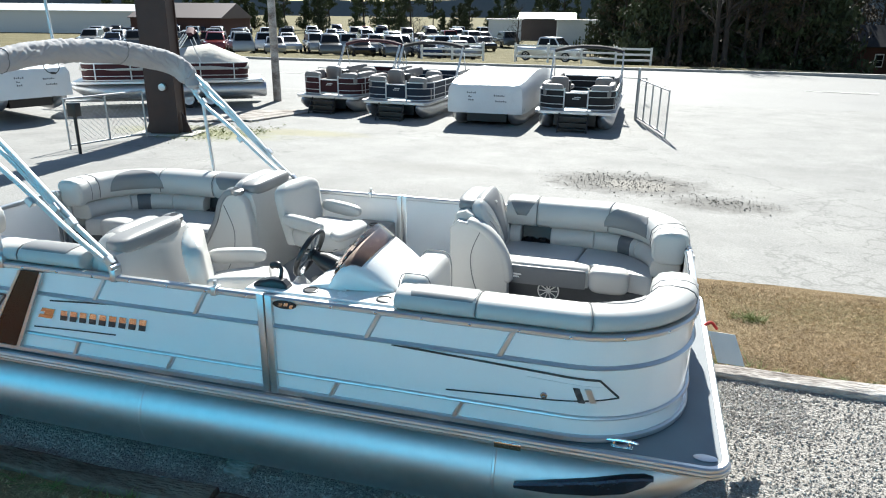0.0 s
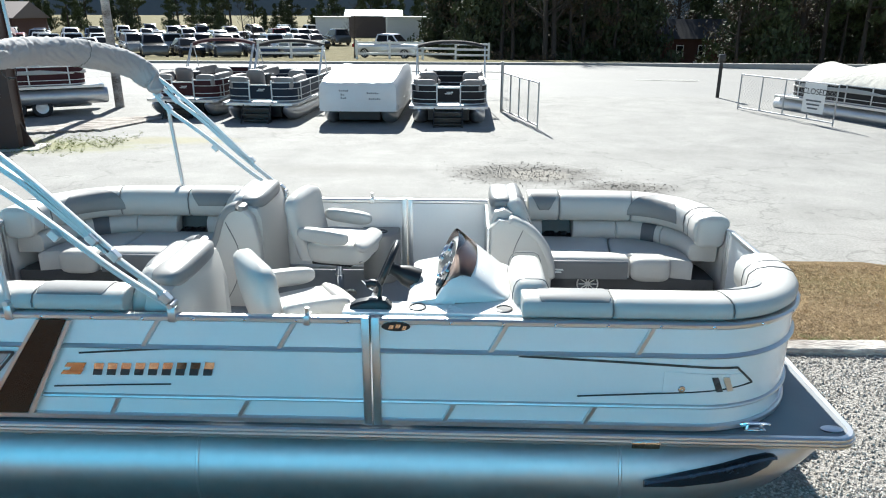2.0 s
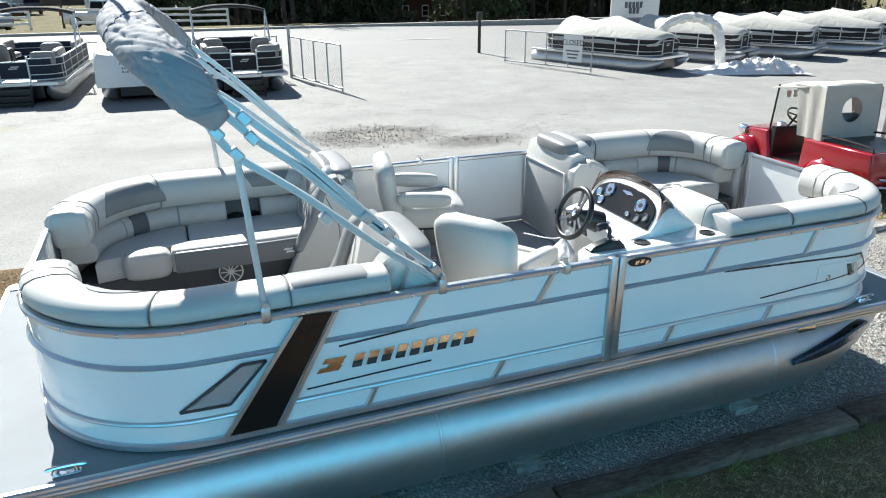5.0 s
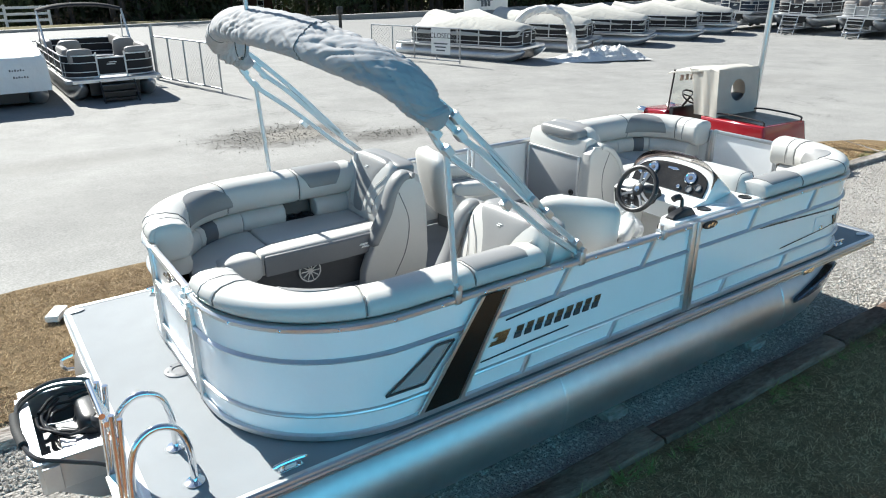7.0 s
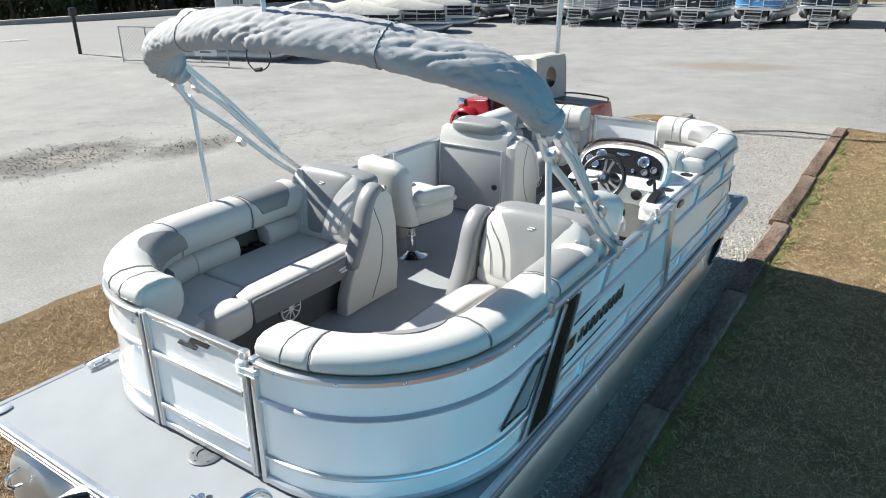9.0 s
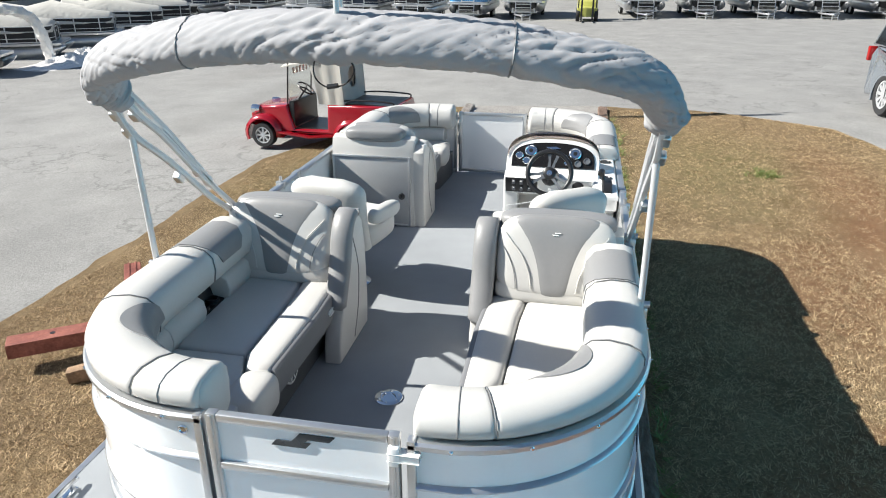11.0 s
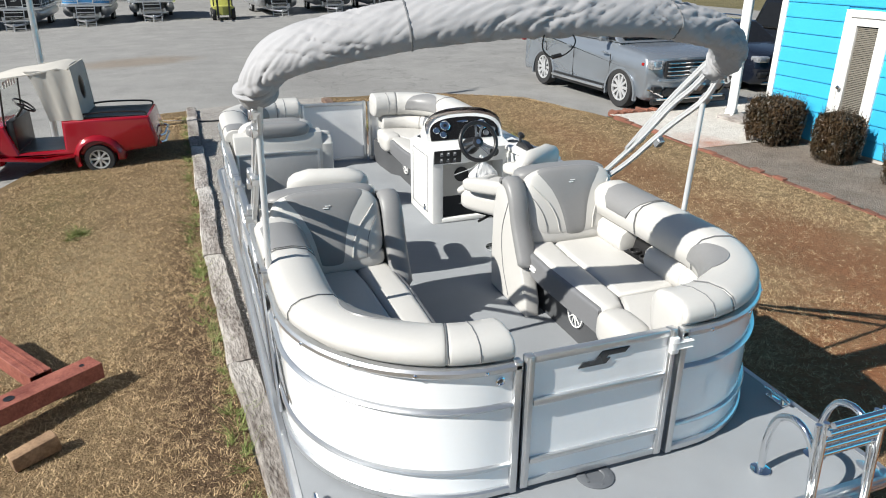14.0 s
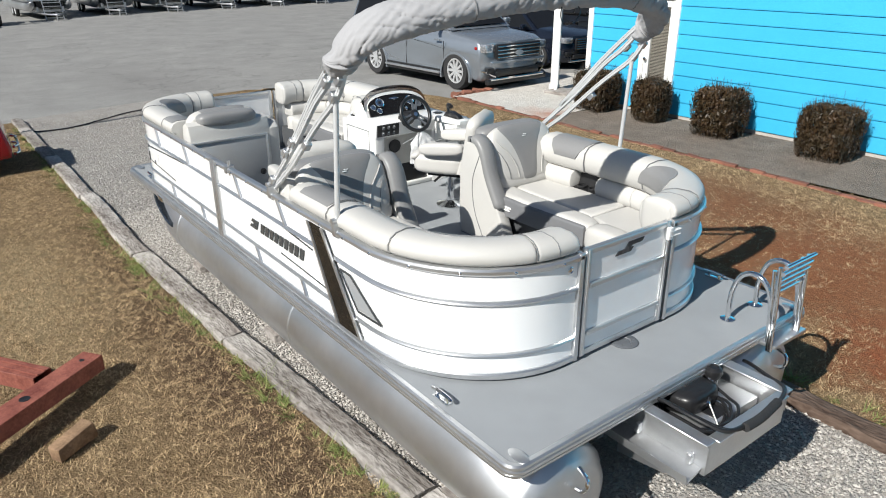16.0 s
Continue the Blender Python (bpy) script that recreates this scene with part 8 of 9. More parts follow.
                pillow(bm, 0.22, 0.62, 0.4, Matrix.Translation((fx1 - 0.18, s * 0.72, d0 + 0.56)), 5, 5)
                part("bow_cushion", bm, M_GREYCUSH, b, smooth=60)
                bm = bmesh.new()
                box(bm, fx1 - 1.75, fx1 - 0.3, s * 0.78 - 0.36, s * 0.78 + 0.36, d0 + 0.002, d0 + 0.40, 0.03)
                part("bench", bm, M_GREYCUSH, b)
                bm = bmesh.new()
                pillow(bm, 0.24, 0.6, 0.75, pose(fx1 - 1.75, s * 0.72, d0 + 0.50, 0, 10, 0), 5, 5)
                part("backrest", bm, M_GREYCUSH, b, smooth=60)
            bm = bmesh.new()
            pillow(bm, 0.12, 0.5, 0.5, Matrix.Translation((-3.3, -0.6, d0 + 0.75)), 5, 5)
            pillow(bm, 0.5, 0.5, 0.15, Matrix.Translation((-3.05, -0.6, d0 + 0.46)), 5, 5)
            box(bm, -3.1, -3.0, -0.65, -0.55, d0 + 0.002, d0 + 0.42)
            part("helm_seat", bm, M_GREYCUSH, b, smooth=60)
            bm = bmesh.new()
            box(bm, -2.7, -2.2, -1.0, -0.4, d0 + 0.002, d0 + 0.7, 0.06, 3)
            part("helm", bm, M_BLACK, b)
        if top is not None:
            bm = bmesh.new()
            rows = []
            for v in np.linspace(-1, 1, 17):
                z = d0 + 1.72 - 0.16 * abs(v) ** 2.4
                rows.append([Vector((-4.0 + p, v * (half - 0.03), z + q)) for p, q in ((-0.13, 0), (-0.06, 0.07), (0.06, 0.07), (0.13, 0), (0.06, -0.05), (-0.06, -0.05))])
            rings(bm, rows)
            part("bimini_roll", bm, top, b, "folded canvas canopy roll", smooth=60)
            for s in (-1, 1):
                y = s * (half - 0.04)
                for xa, xb, zz, rr in ((-3.2, -3.9, 1.58, 0.022), (-3.05, -3.8, 1.58, 0.022), (-4.3, -4.0, 1.4, 0.018)):
                    bm = bmesh.new()
                    tube(bm, [(xa, y, d0 + 0.60), (xb, y, d0 + zz)], rr, 6)
                    part("canopy_strut", bm, M_TUBE, b)
    if steps:
        n = max(3, int((d0 - 0.1) / 0.17))
        st = M_BLACK if trailer == 0 else M_RAIL
        for k in range(n):
            z = (d0 - 0.1) * (k + 0.7) / n
            x0 = 0.09 + 0.18 * (n - 1 - k) / n
            bm = bmesh.new()
            prism(bm, [(x0, 0.0), (x0 + 0.02, 0.0), (x0 + 0.02, z - 0.03), (x0 + 0.22, z - 0.03), (x0 + 0.22, z), (x0, z)] if trailer == 0 else [(x0, z - 0.03), (x0 + 0.22, z - 0.03), (x0 + 0.22, z), (x0, z)], -0.42, 0.42, lambda a, b_, c: Vector((a, c, b_)))
            part("step", bm, st, b, smooth=0)
        for y in (-0.43, 0.43):
            bm = bmesh.new()
            tube(bm, [(0.5, y, 0.0), (0.15, y, d0 - 0.05)], 0.025, 6)
            part("step_rail", bm, st, b)
    if trailer:
        bm = bmesh.new()
        for s in (-1, 1):
            tube(bm, [(-length + 0.4, s * 0.45, d0 - 0.72), (0.4, s * 0.45, d0 - 0.72), (1.1, 0, d0 - 0.75)], 0.05, 6)
        for x in (-4.8, -3.6, -2.2, -0.8):
            box(bm, x - 0.04, x + 0.04, -0.75, 0.75, d0 - 0.70, d0 - 0.63)
        for s in (-1, 1):
            box(bm, -length + 0.6, -0.2, s * 0.62 - 0.05, s * 0.62 + 0.05, d0 - 0.63, d0 - 0.40)
        part("trailer_frame", bm, M_RAIL, b, "galvanised trailer frame")
        for x in (-4.5, -3.75):
            for s in (-1, 1):
                bm = bmesh.new()
                m = Matrix.Translation((x, s * 0.98, 0.31)) @ Vector((0, s, 0)).to_track_quat("Z", "Y").to_matrix().to_4x4()
                lathe(bm, [(0.2, -0.09), (0.29, -0.09), (0.31, -0.05), (0.31, 0.05), (0.29, 0.09), (0.2, 0.09), (0.18, 0.03), (0.001, 0.03)], 20, m)
                part("trailer_wheel", bm, M_RUBBER, b)
                bm = bmesh.new()
                lathe(bm, [(0.19, 0.02), (0.19, 0.085), (0.12, 0.06), (0.05, 0.075), (0.001, 0.075)], 16, m)
                part("trailer_rim", bm, M_RIM, b)
        bm = bmesh.new()
        tube(bm, [(0.9, 0.0, 0.0), (0.9, 0.0, d0 - 0.65)], 0.04, 8)
        part("jack", bm, M_RAIL, b)
    return b


def put(ob, x, y, yaw, dz=0.0):
    ob.matrix_basis = pose(x, y, ground_z(x, y) + dz, 0, 0, yaw)


ROWG = "boats facing the lot"
ba = yard_boat("pontoon_boat", "charcoal pontoon boat with taupe seats and black canopy", M_COAL, M_BLKTOP, group=ROWG)
put(ba, 2.98, 17.15, -90)
bb = yard_boat("pontoon_boat", "pontoon boat sealed in white shrink wrap", M_COAL, None, "wrap", group=ROWG, steps=False)
put(bb, 0.22, 17.1, -90)
bc = yard_boat("pontoon_boat", "navy pontoon boat with taupe seats and dark canopy", M_NAVY, M_BLKTOP, group=ROWG)
put(bc, -3.0, 17.6, -93)
bd = yard_boat("pontoon_boat", "maroon pontoon boat with taupe seats and burgundy canopy", M_MAROON, M_MARTOP, group=ROWG)
put(bd, -5.75, 18.3, -94)
# left of the pillar: one on a trailer, one wrapped
be = yard_boat("pontoon_boat", "covered maroon pontoon boat on a galvanised tandem trailer", M_MAROON, M_MARTOP, "cloth", trailer=0.42, steps=False, group="boats on trailers")
put(be, -14.6, 16.6, -148)
bf = copy_thing(bb, pose(-13.2, 13.2, ground_z(-13.2, 13.2) + 0.35, 0, 0, -20))
bf["group"] = "boats on trailers"
# covered boats past the right-hand gate
RG = "covered boats by the road"
bg = yard_boat("pontoon_boat", "charcoal pontoon boat under a beige mooring cover", M_COAL, None, "cloth", 5.7, group=RG, steps=False)
put(bg, 18.2, 17.4, -68)
for x, y, a in ((23.2, 18.9, -62), (27.6, 19.4, -60), (31.8, 19.6, -58), (36.0, 20.5, -58)):
    copy_thing(bg, pose(x, y, ground_z(x, y), 0, 0, a))
# the row on the far side of the lot
EG = "boats along the far edge"
e1 = yard_boat("pontoon_boat", "navy pontoon boat on a trailer with silver steps", M_NAVY, None, trailer=0.45, group=EG)
put(e1, 39.6, 12.2, 180)
e2 = yard_boat("pontoon_boat", "charcoal pontoon boat on a trailer with silver steps", M_COAL, M_BLKTOP, trailer=0.45, group=EG)
put(e2, 39.8, 9.0, 180)
e3 = yard_boat("pontoon_boat", "bright blue pontoon boat on a trailer with silver steps", material("sky_blue_panel", (0.06, 0.22, 0.45), rough=0.25, var=0.05, bump=0.0), None, trailer=0.45, group=EG)
put(e3, 40.2, 5.8, 180)
e4 = yard_boat("pontoon_boat", "silver pontoon boat on a trailer with silver steps", M_SILVERPANEL, None, trailer=0.45, group=EG)
put(e4, 38.9, 15.4, 180)
for src, x, y in ((e1, 40.6, 2.6), (e2, 41.2, -4.2), (e4, 41.8, -7.5), (e1, 42.2, -10.8), (e3, 42.6, -14.2), (e2, 38.4, 18.7), (e1, 37.6, 22.0), (e4, 42.9, -17.6), (e2, 43.2, -21.0)):
    copy_thing(src, pose(x, y, ground_z(x, y), 0, 0, 180 + rnd.uniform(-3, 3)))
# yellow lift truck among them
lift = thing("forklift", "yellow forklift parked among the boats", "forklift")
M_YEL = material("faded_yellow_paint", (0.42, 0.42, 0.10), rough=0.4, var=0.08)
bm = bmesh.new()
prism(bm, [(-1.1, 0.25), (0.9, 0.25), (0.9, 0.7), (0.2, 0.75), (0.1, 1.0), (-0.9, 1.15), (-1.15, 0.9)], -0.55, 0.55, lambda p, q, r: Vector((p, r, q)), 0.06, 2, True)
part("body", bm, M_YEL, lift)
for s in (-1, 1):
    for x, r in ((-0.75, 0.28), (0.65, 0.34)):
        wheel_part(lift, x, s * 0.5, r, 0.2, s, 5)
bm = bmesh.new()
for s in (-1, 1):
    tube(bm, [(-0.8, s * 0.48, 1.1), (-0.7, s * 0.48, 2.1), (0.4, s * 0.48, 2.1), (0.75, s * 0.48, 0.7)], 0.035, 6)
    box(bm, 0.95, 1.05, s * 0.3 - 0.05, s * 0.3 + 0.05, 0.1, 2.2)
    box(bm, 1.05, 2.0, s * 0.3 - 0.05, s * 0.3 + 0.05, 0.08, 0.12)
box(bm, -0.75, 0.45, -0.5, 0.5, 2.1, 2.15)
part("guard_and_mast", bm, M_BLACK, lift)
put(lift, 40.2, -1.0, 180)

# crumpled plastic film and a wrapped canopy frame
film = thing("plastic_heap", "crumpled heap of clear plastic film on the asphalt", "plastic film", at=(20.7, 16.6, -0.6))
bm = bmesh.new()
vs = []
for i in range(60):
    row = []
    for j in range(26):
        u, v = i / 59 * 2 - 1, j / 25 * 2 - 1
        h = max(0, 1 - abs(u) ** 2.5) * max(0, 1 - abs(v) ** 2) * (0.40 + 0.35 * u)
        h = h * (0.8 + 0.7 * noise.noise((u * 5, v * 3, 1)) + 0.5 * abs(noise.noise((u * 12, v * 10, 5)))) + 0.01
        row.append(bm.verts.new((20.7 + u * 2.1 + v * 0.15, 16.6 + v * 0.8 - u * 0.7 + 0.06 * noise.noise((u * 9, v * 9, 3)), -0.48 + max(0.0, h))))
    vs.append(row)
for i in range(59):
    for j in range(25):
        bm.faces.new((vs[i][j], vs[i + 1][j], vs[i + 1][j + 1], vs[i][j + 1]))
part("sheet", bm, M_FILM, film, smooth=30)
fr = thing("wrapped_frame", "canopy frame wrapped in clear plastic film", "canopy frame", at=(19.4, 18.2, -0.6))
bm = bmesh.new()
ln = curve_pts([(18.6, 18.9, -0.45), (18.55, 18.9, 0.4), (18.8, 18.7, 1.15), (19.5, 18.2, 1.4), (20.2, 17.8, 1.15), (20.45, 17.6, 0.4), (20.5, 17.5, -0.5)], 8)
rows = []
for i, p in enumerate(ln):
    d = (ln[min(i + 1, len(ln) - 1)] - ln[max(i - 1, 0)]).normalized()
    s_ = d.cross(Vector((0.5, 0.85, 0))).normalized()
    o_ = Vector((0.5, 0.85, 0))
    rows.append([p + (s_ * math.cos(2 * math.pi * k / 16) + o_ * math.sin(2 * math.pi * k / 16)) * (0.17 + 0.09 * noise.noise((i * 0.7, k * 0.8, 3))) for k in range(16)])
rings(bm, rows)
part("film", bm, M_FILM, fr, smooth=40)

# ---- gates, posts, fences ----
M_GALV = material("galvanised_steel", (0.40, 0.41, 0.42), rough=0.4, metal=0.8, var=0.12, bump=0.05)


def chain_gate(a, b, z, h, label, sign=False, cell=0.09):
    g = thing("chain_link_gate", label, "gate", at=(a[0], a[1], z))
    A, B = Vector((*a, z + 0.12)), Vector((*b, z + 0.12))
    d = (B - A)
    n = d.normalized()
    for p, q in ((A, B), (A + Vector((0, 0, h)), B + Vector((0, 0, h)))):
        bm = bmesh.new()
        tube(bm, [p, q], 0.024, 8)
        part("rail", bm, M_GALV, g)
    k = max(2, int(d.length / 1.2) + 1)
    for i in range(k + 1):
        p = A + d * i / k
        bm = bmesh.new()
        tube(bm, [p - Vector((0, 0, 0.1 if i in (0, k) else 0)), p + Vector((0, 0, h))], 0.024, 8)
        part("upright", bm, M_GALV, g)
    vs, es = [], []
    bm = bmesh.new()
    L = d.length
    m = int((L + h) / (cell * 1.6))
    w = 0.0035
    side = n.cross(Vector((0, 0, 1)))
    for i in range(m):
        for sgn in (1, -1):
            s0 = -h + i * cell * 1.6
            p0, p1 = (s0, 0.0), (s0 + h, h)
            u0, u1 = max(0, p0[0]), min(L, p1[0])
            if u1 - u0 < 0.02:
                continue
            z0, z1 = u0 - s0, u1 - s0
            if sgn < 0:
                z0, z1 = h - z0, h - z1
            a0, a1 = A + n * u0 + Vector((0, 0, z0)), A + n * u1 + Vector((0, 0, z1))
            t = (a1 - a0).normalized()
            o = t.cross(side) * w
            v = [bm.verts.new(q) for q in (a0 - o, a0 + o, a1 + o, a1 - o)]
            bm.faces.new(v)
    part("mesh_wire", bm, M_GALV, g, smooth=0, recalc=False)
    if sign:
        c = A + d * 0.80 + Vector((0, 0, h * 0.62)) + side * 0.03
        bm = bmesh.new()
        rot = Matrix.Translation(c) @ Matrix((n, side, Vector((0, 0, 1)))).transposed().to_4x4()
        box(bm, -0.42, 0.42, 0, 0.012, -0.5, 0.42, 0, 1, rot)
        sg = part("sign_board", bm, M_WHITE, g, "white sign reading closed")
        cu = bpy.data.curves.new("closed_text", "FONT")
        cu.body, cu.size, cu.align_x, cu.extrude = "CLOSED", 0.26, "CENTER", 0.002
        tmp = bpy.data.objects.new("closed_text", cu)
        scene.collection.objects.link(tmp)
        bpy.context.view_layer.update()
        me = bpy.data.meshes.new_from_object(tmp.evaluated_get(bpy.context.evaluated_depsgraph_get()))
        bpy.data.objects.remove(tmp)
        me.materials.clear()
        me.materials.append(M_BLACK)
        tx = new("lettering", me)
        tx.parent = sg
        face = rot @ Matrix(((1, 0, 0, 0), (0, 0, 1, 0.0165), (0, 1, 0, 0.08), (0, 0, 0, 1)))
        flip = rot @ Matrix(((-1, 0, 0, 0), (0, 0, -1, -0.004), (0, 1, 0, 0.08), (0, 0, 0, 1)))
        tx.matrix_basis = flip if side.y > 0 else face
        bm = bmesh.new()
        for k2 in range(3):
            for oy in (-0.003, 0.015):
                box(bm, -0.3 + 0.05 * k2, 0.3 - 0.05 * k2, oy, oy + 0.002, -0.12 - 0.12 * k2 - 0.025, -0.12 - 0.12 * k2 + 0.025, 0, 1, rot)
        part("text_bar", bm, M_CHAR, sg)
    return g


chain_gate((4.78, 20.2), (5.66, 16.62), -0.36, 1.25, "open chain-link gate of galvanised tube")
chain_gate((13.37, 21.5), (14.9, 17.68), -0.37, 1.15, "open chain-link gate with a white closed sign", True)
chain_gate((-8.75, 9.7), (-8.2, 11.9), -0.34, 1.15, "leaning chain-link gate by the brown pillar")
for x, y, h, r, mat, lab in ((4.75, 20.1, 1.7, 0.05, M_GALV, "dark steel gate post"), (13.85, 25.1, 1.5, 0.07, M_BLACK, "black post with a box on top"), (-8.0, 9.2, 1.0, 0.04, M_BLACK, "short dark post with a box")):
    p = thing("gate_post", lab, "post", at=(x, y, ground_z(x, y)))
    bm = bmesh.new()
    tube(bm, [(x, y, ground_z(x, y) - 0.1), (x, y, ground_z(x, y) + h)], r, 10)
    part("shaft", bm, mat, p)
    if mat is M_BLACK:
        bm = bmesh.new()
        box(bm, x - 0.12, x + 0.12, y - 0.1, y + 0.1, ground_z(x, y) + h - 0.1, ground_z(x, y) + h + 0.22, 0.02)
        part("box", bm, mat, p)
# wire fence between the parked boats and the road
wf = thing("wire_fence", "low galvanised fence between the boats and the road", "fence", at=(-3, 25, -0.65))
for x in np.arange(-9, 5.1, 2.0):
    bm = bmesh.new()
    tube(bm, [(x, 24.6, -0.4), (x, 24.6, 0.7)], 0.03, 6)
    part("post", bm, M_GALV, wf)
bm = bmesh.new()
tube(bm, [(-9, 24.6, 0.68), (5, 24.6, 0.68)], 0.02, 6)
part("rail", bm, M_GALV, wf)
# brown steel sign pillar
M_BROWN = material("dark_brown_steel", (0.050, 0.026, 0.02), rough=0.55, var=0.2, scale=3, bump=0.15, bump_scale=30)
pil = thing("sign_pillar", "dark brown steel pillar of a tall roadside sign", "pillar", at=(-8.05, 12.75, -0.6))
bm = bmesh.new()
m = pose(-8.1, 12.75, 0, 0, 0, 12)
box(bm, -0.42, 0.42, -0.30, -0.26, -0.45, 9, 0, 1, m)
box(bm, -0.42, 0.42, 0.26, 0.30, -0.45, 9, 0, 1, m)
box(bm, -0.38, 0.38, -0.26, 0.26, -0.45, 9, 0, 1, m)
for s in (-1, 1):
    prism(bm, [(0.42, -0.45), (0.75, -0.45), (0.42, 0.3)], -0.02, 0.02, lambda a, b, c: m @ Vector((s * a, c, b)))
part("shaft", bm, M_BROWN, pil)
bm = bmesh.new()
box(bm, -0.9, 0.9, -0.5, 0.5, -0.45, -0.31, 0.01, 1, m)
part("base_plate", bm, M_CONC, pil)
bm = bmesh.new()
lathe(bm, [(0.10, 0), (0.10, 0.08), (0.001, 0.09)], 16, m @ Matrix.Translation((0.1, -0.31, 1.0)) @ Vector((0, -1, 0)).to_track_quat("Z", "Y").to_matrix().to_4x4())
part("meter", bm, M_RAIL, pil)
# utility pole
up = thing("utility_pole", "weathered wooden utility pole by the road", "utility pole", at=(-8.9, 20.6, -0.65))
bm = bmesh.new()
tube(bm, [(-8.9, 20.6, -0.8), (-8.93, 20.6, 9.5)], [0.16, 0.12], 14)
part("shaft", bm, M_TIMBER, up)
# wooden ramp boards and kerb timbers by the pillar
ramp = thing("wooden_ramp", "weathered wooden boards laid on the ground beside the pillar", "boards", at=(-7.2, 17.0, -0.6))
for k in range(7):
    bm = bmesh.new()
    box(bm, -0.14, 0.14, -1.6, 1.6, 0, 0.06, 0.006, 1, pose(-8.6 + 0.32 * k, 16.3 + 0.12 * k, -0.35, 0, 0, -18))
    part("board", bm, M_TIMBER, ramp)
# green weeds around the pillar
# road-side name board
sb = thing("name_board", "white roadside name board with grey writing bars", "sign", at=(21.2, 24.3, -0.6))
bm = bmesh.new()
for x in (20.1, 22.3):
    box(bm, x - 0.06, x + 0.06, 24.24, 24.36, -0.6, 2.5)
part("legs", bm, M_GALV, sb)
bm = bmesh.new()
box(bm, 19.9, 22.5, 24.15, 24.24, 1.05, 2.7, 0.01)
brd = part("board", bm, M_WHITE, sb)
for z, w in ((2.05, 0.9), (1.6, 0.6), (1.35, 0.35)):
    bm = bmesh.new()
    for k in range(int(w * 2 / 0.2)):
        box(bm, 21.2 - w + k * 0.2, 21.2 - w + k * 0.2 + 0.15, 24.14, 24.149, z - 0.13, z + 0.13)
    part("text_bar", bm, M_CHAR, brd)

# ---- across the road ----
M_KERB = material("concrete_kerb", (0.36, 0.35, 0.33), rough=0.9, var=0.1, bump=0.2)
bm = bmesh.new()
prism(bm, [(-120, 37.6), (120, 41.1), (120, 41.5), (-120, 38.0)], -0.4, 0.07, lambda a, b, c: Vector((a, b, c)))
tagged(part("kerb", bm, M_KERB, None, "pale concrete kerb along the far side of the road"), category="kerb", kind="structure")
M_YELLOWLINE = material("road_marking", (0.55, 0.55, 0.5), rough=0.7, var=0.1)
for y in (31.3,):
    for x in np.arange(-60, 60, 9):
        bm = bmesh.new()
        box(bm, x, x + 3, y - 0.06, y + 0.06, ground_z(x, y) + 0.004, ground_z(x, y) + 0.011)
        tagged(part("road_line", bm, M_YELLOWLINE, None, "worn white line on the road"), category="road marking", kind="structure")
wfence = thing("rail_fence", "white board rail fence along the verge", "fence", at=(-3, 46.5, -0.6))
for x in np.arange(-11, 6.1, 2.3):
    bm = bmesh.new()
    zg = ground_z(x, 46)
    box(bm, x - 0.07, x + 0.07, 45.93, 46.07, zg - 0.1, zg + 1.25)
    part("post", bm, M_TRIMW, wfence)
for x in np.arange(-11, 4, 2.3):
    for z in (0.35, 0.72, 1.08):
        if -8.5 < x < -2.2 and rnd.random() < 0.5:
            continue
        bm = bmesh.new()
        box(bm, x + 0.07, x + 2.23, 45.97, 46.03, ground_z(x, 46) + z - 0.07, ground_z(x, 46) + z + 0.07)
        part("board", bm, M_TRIMW, wfence)


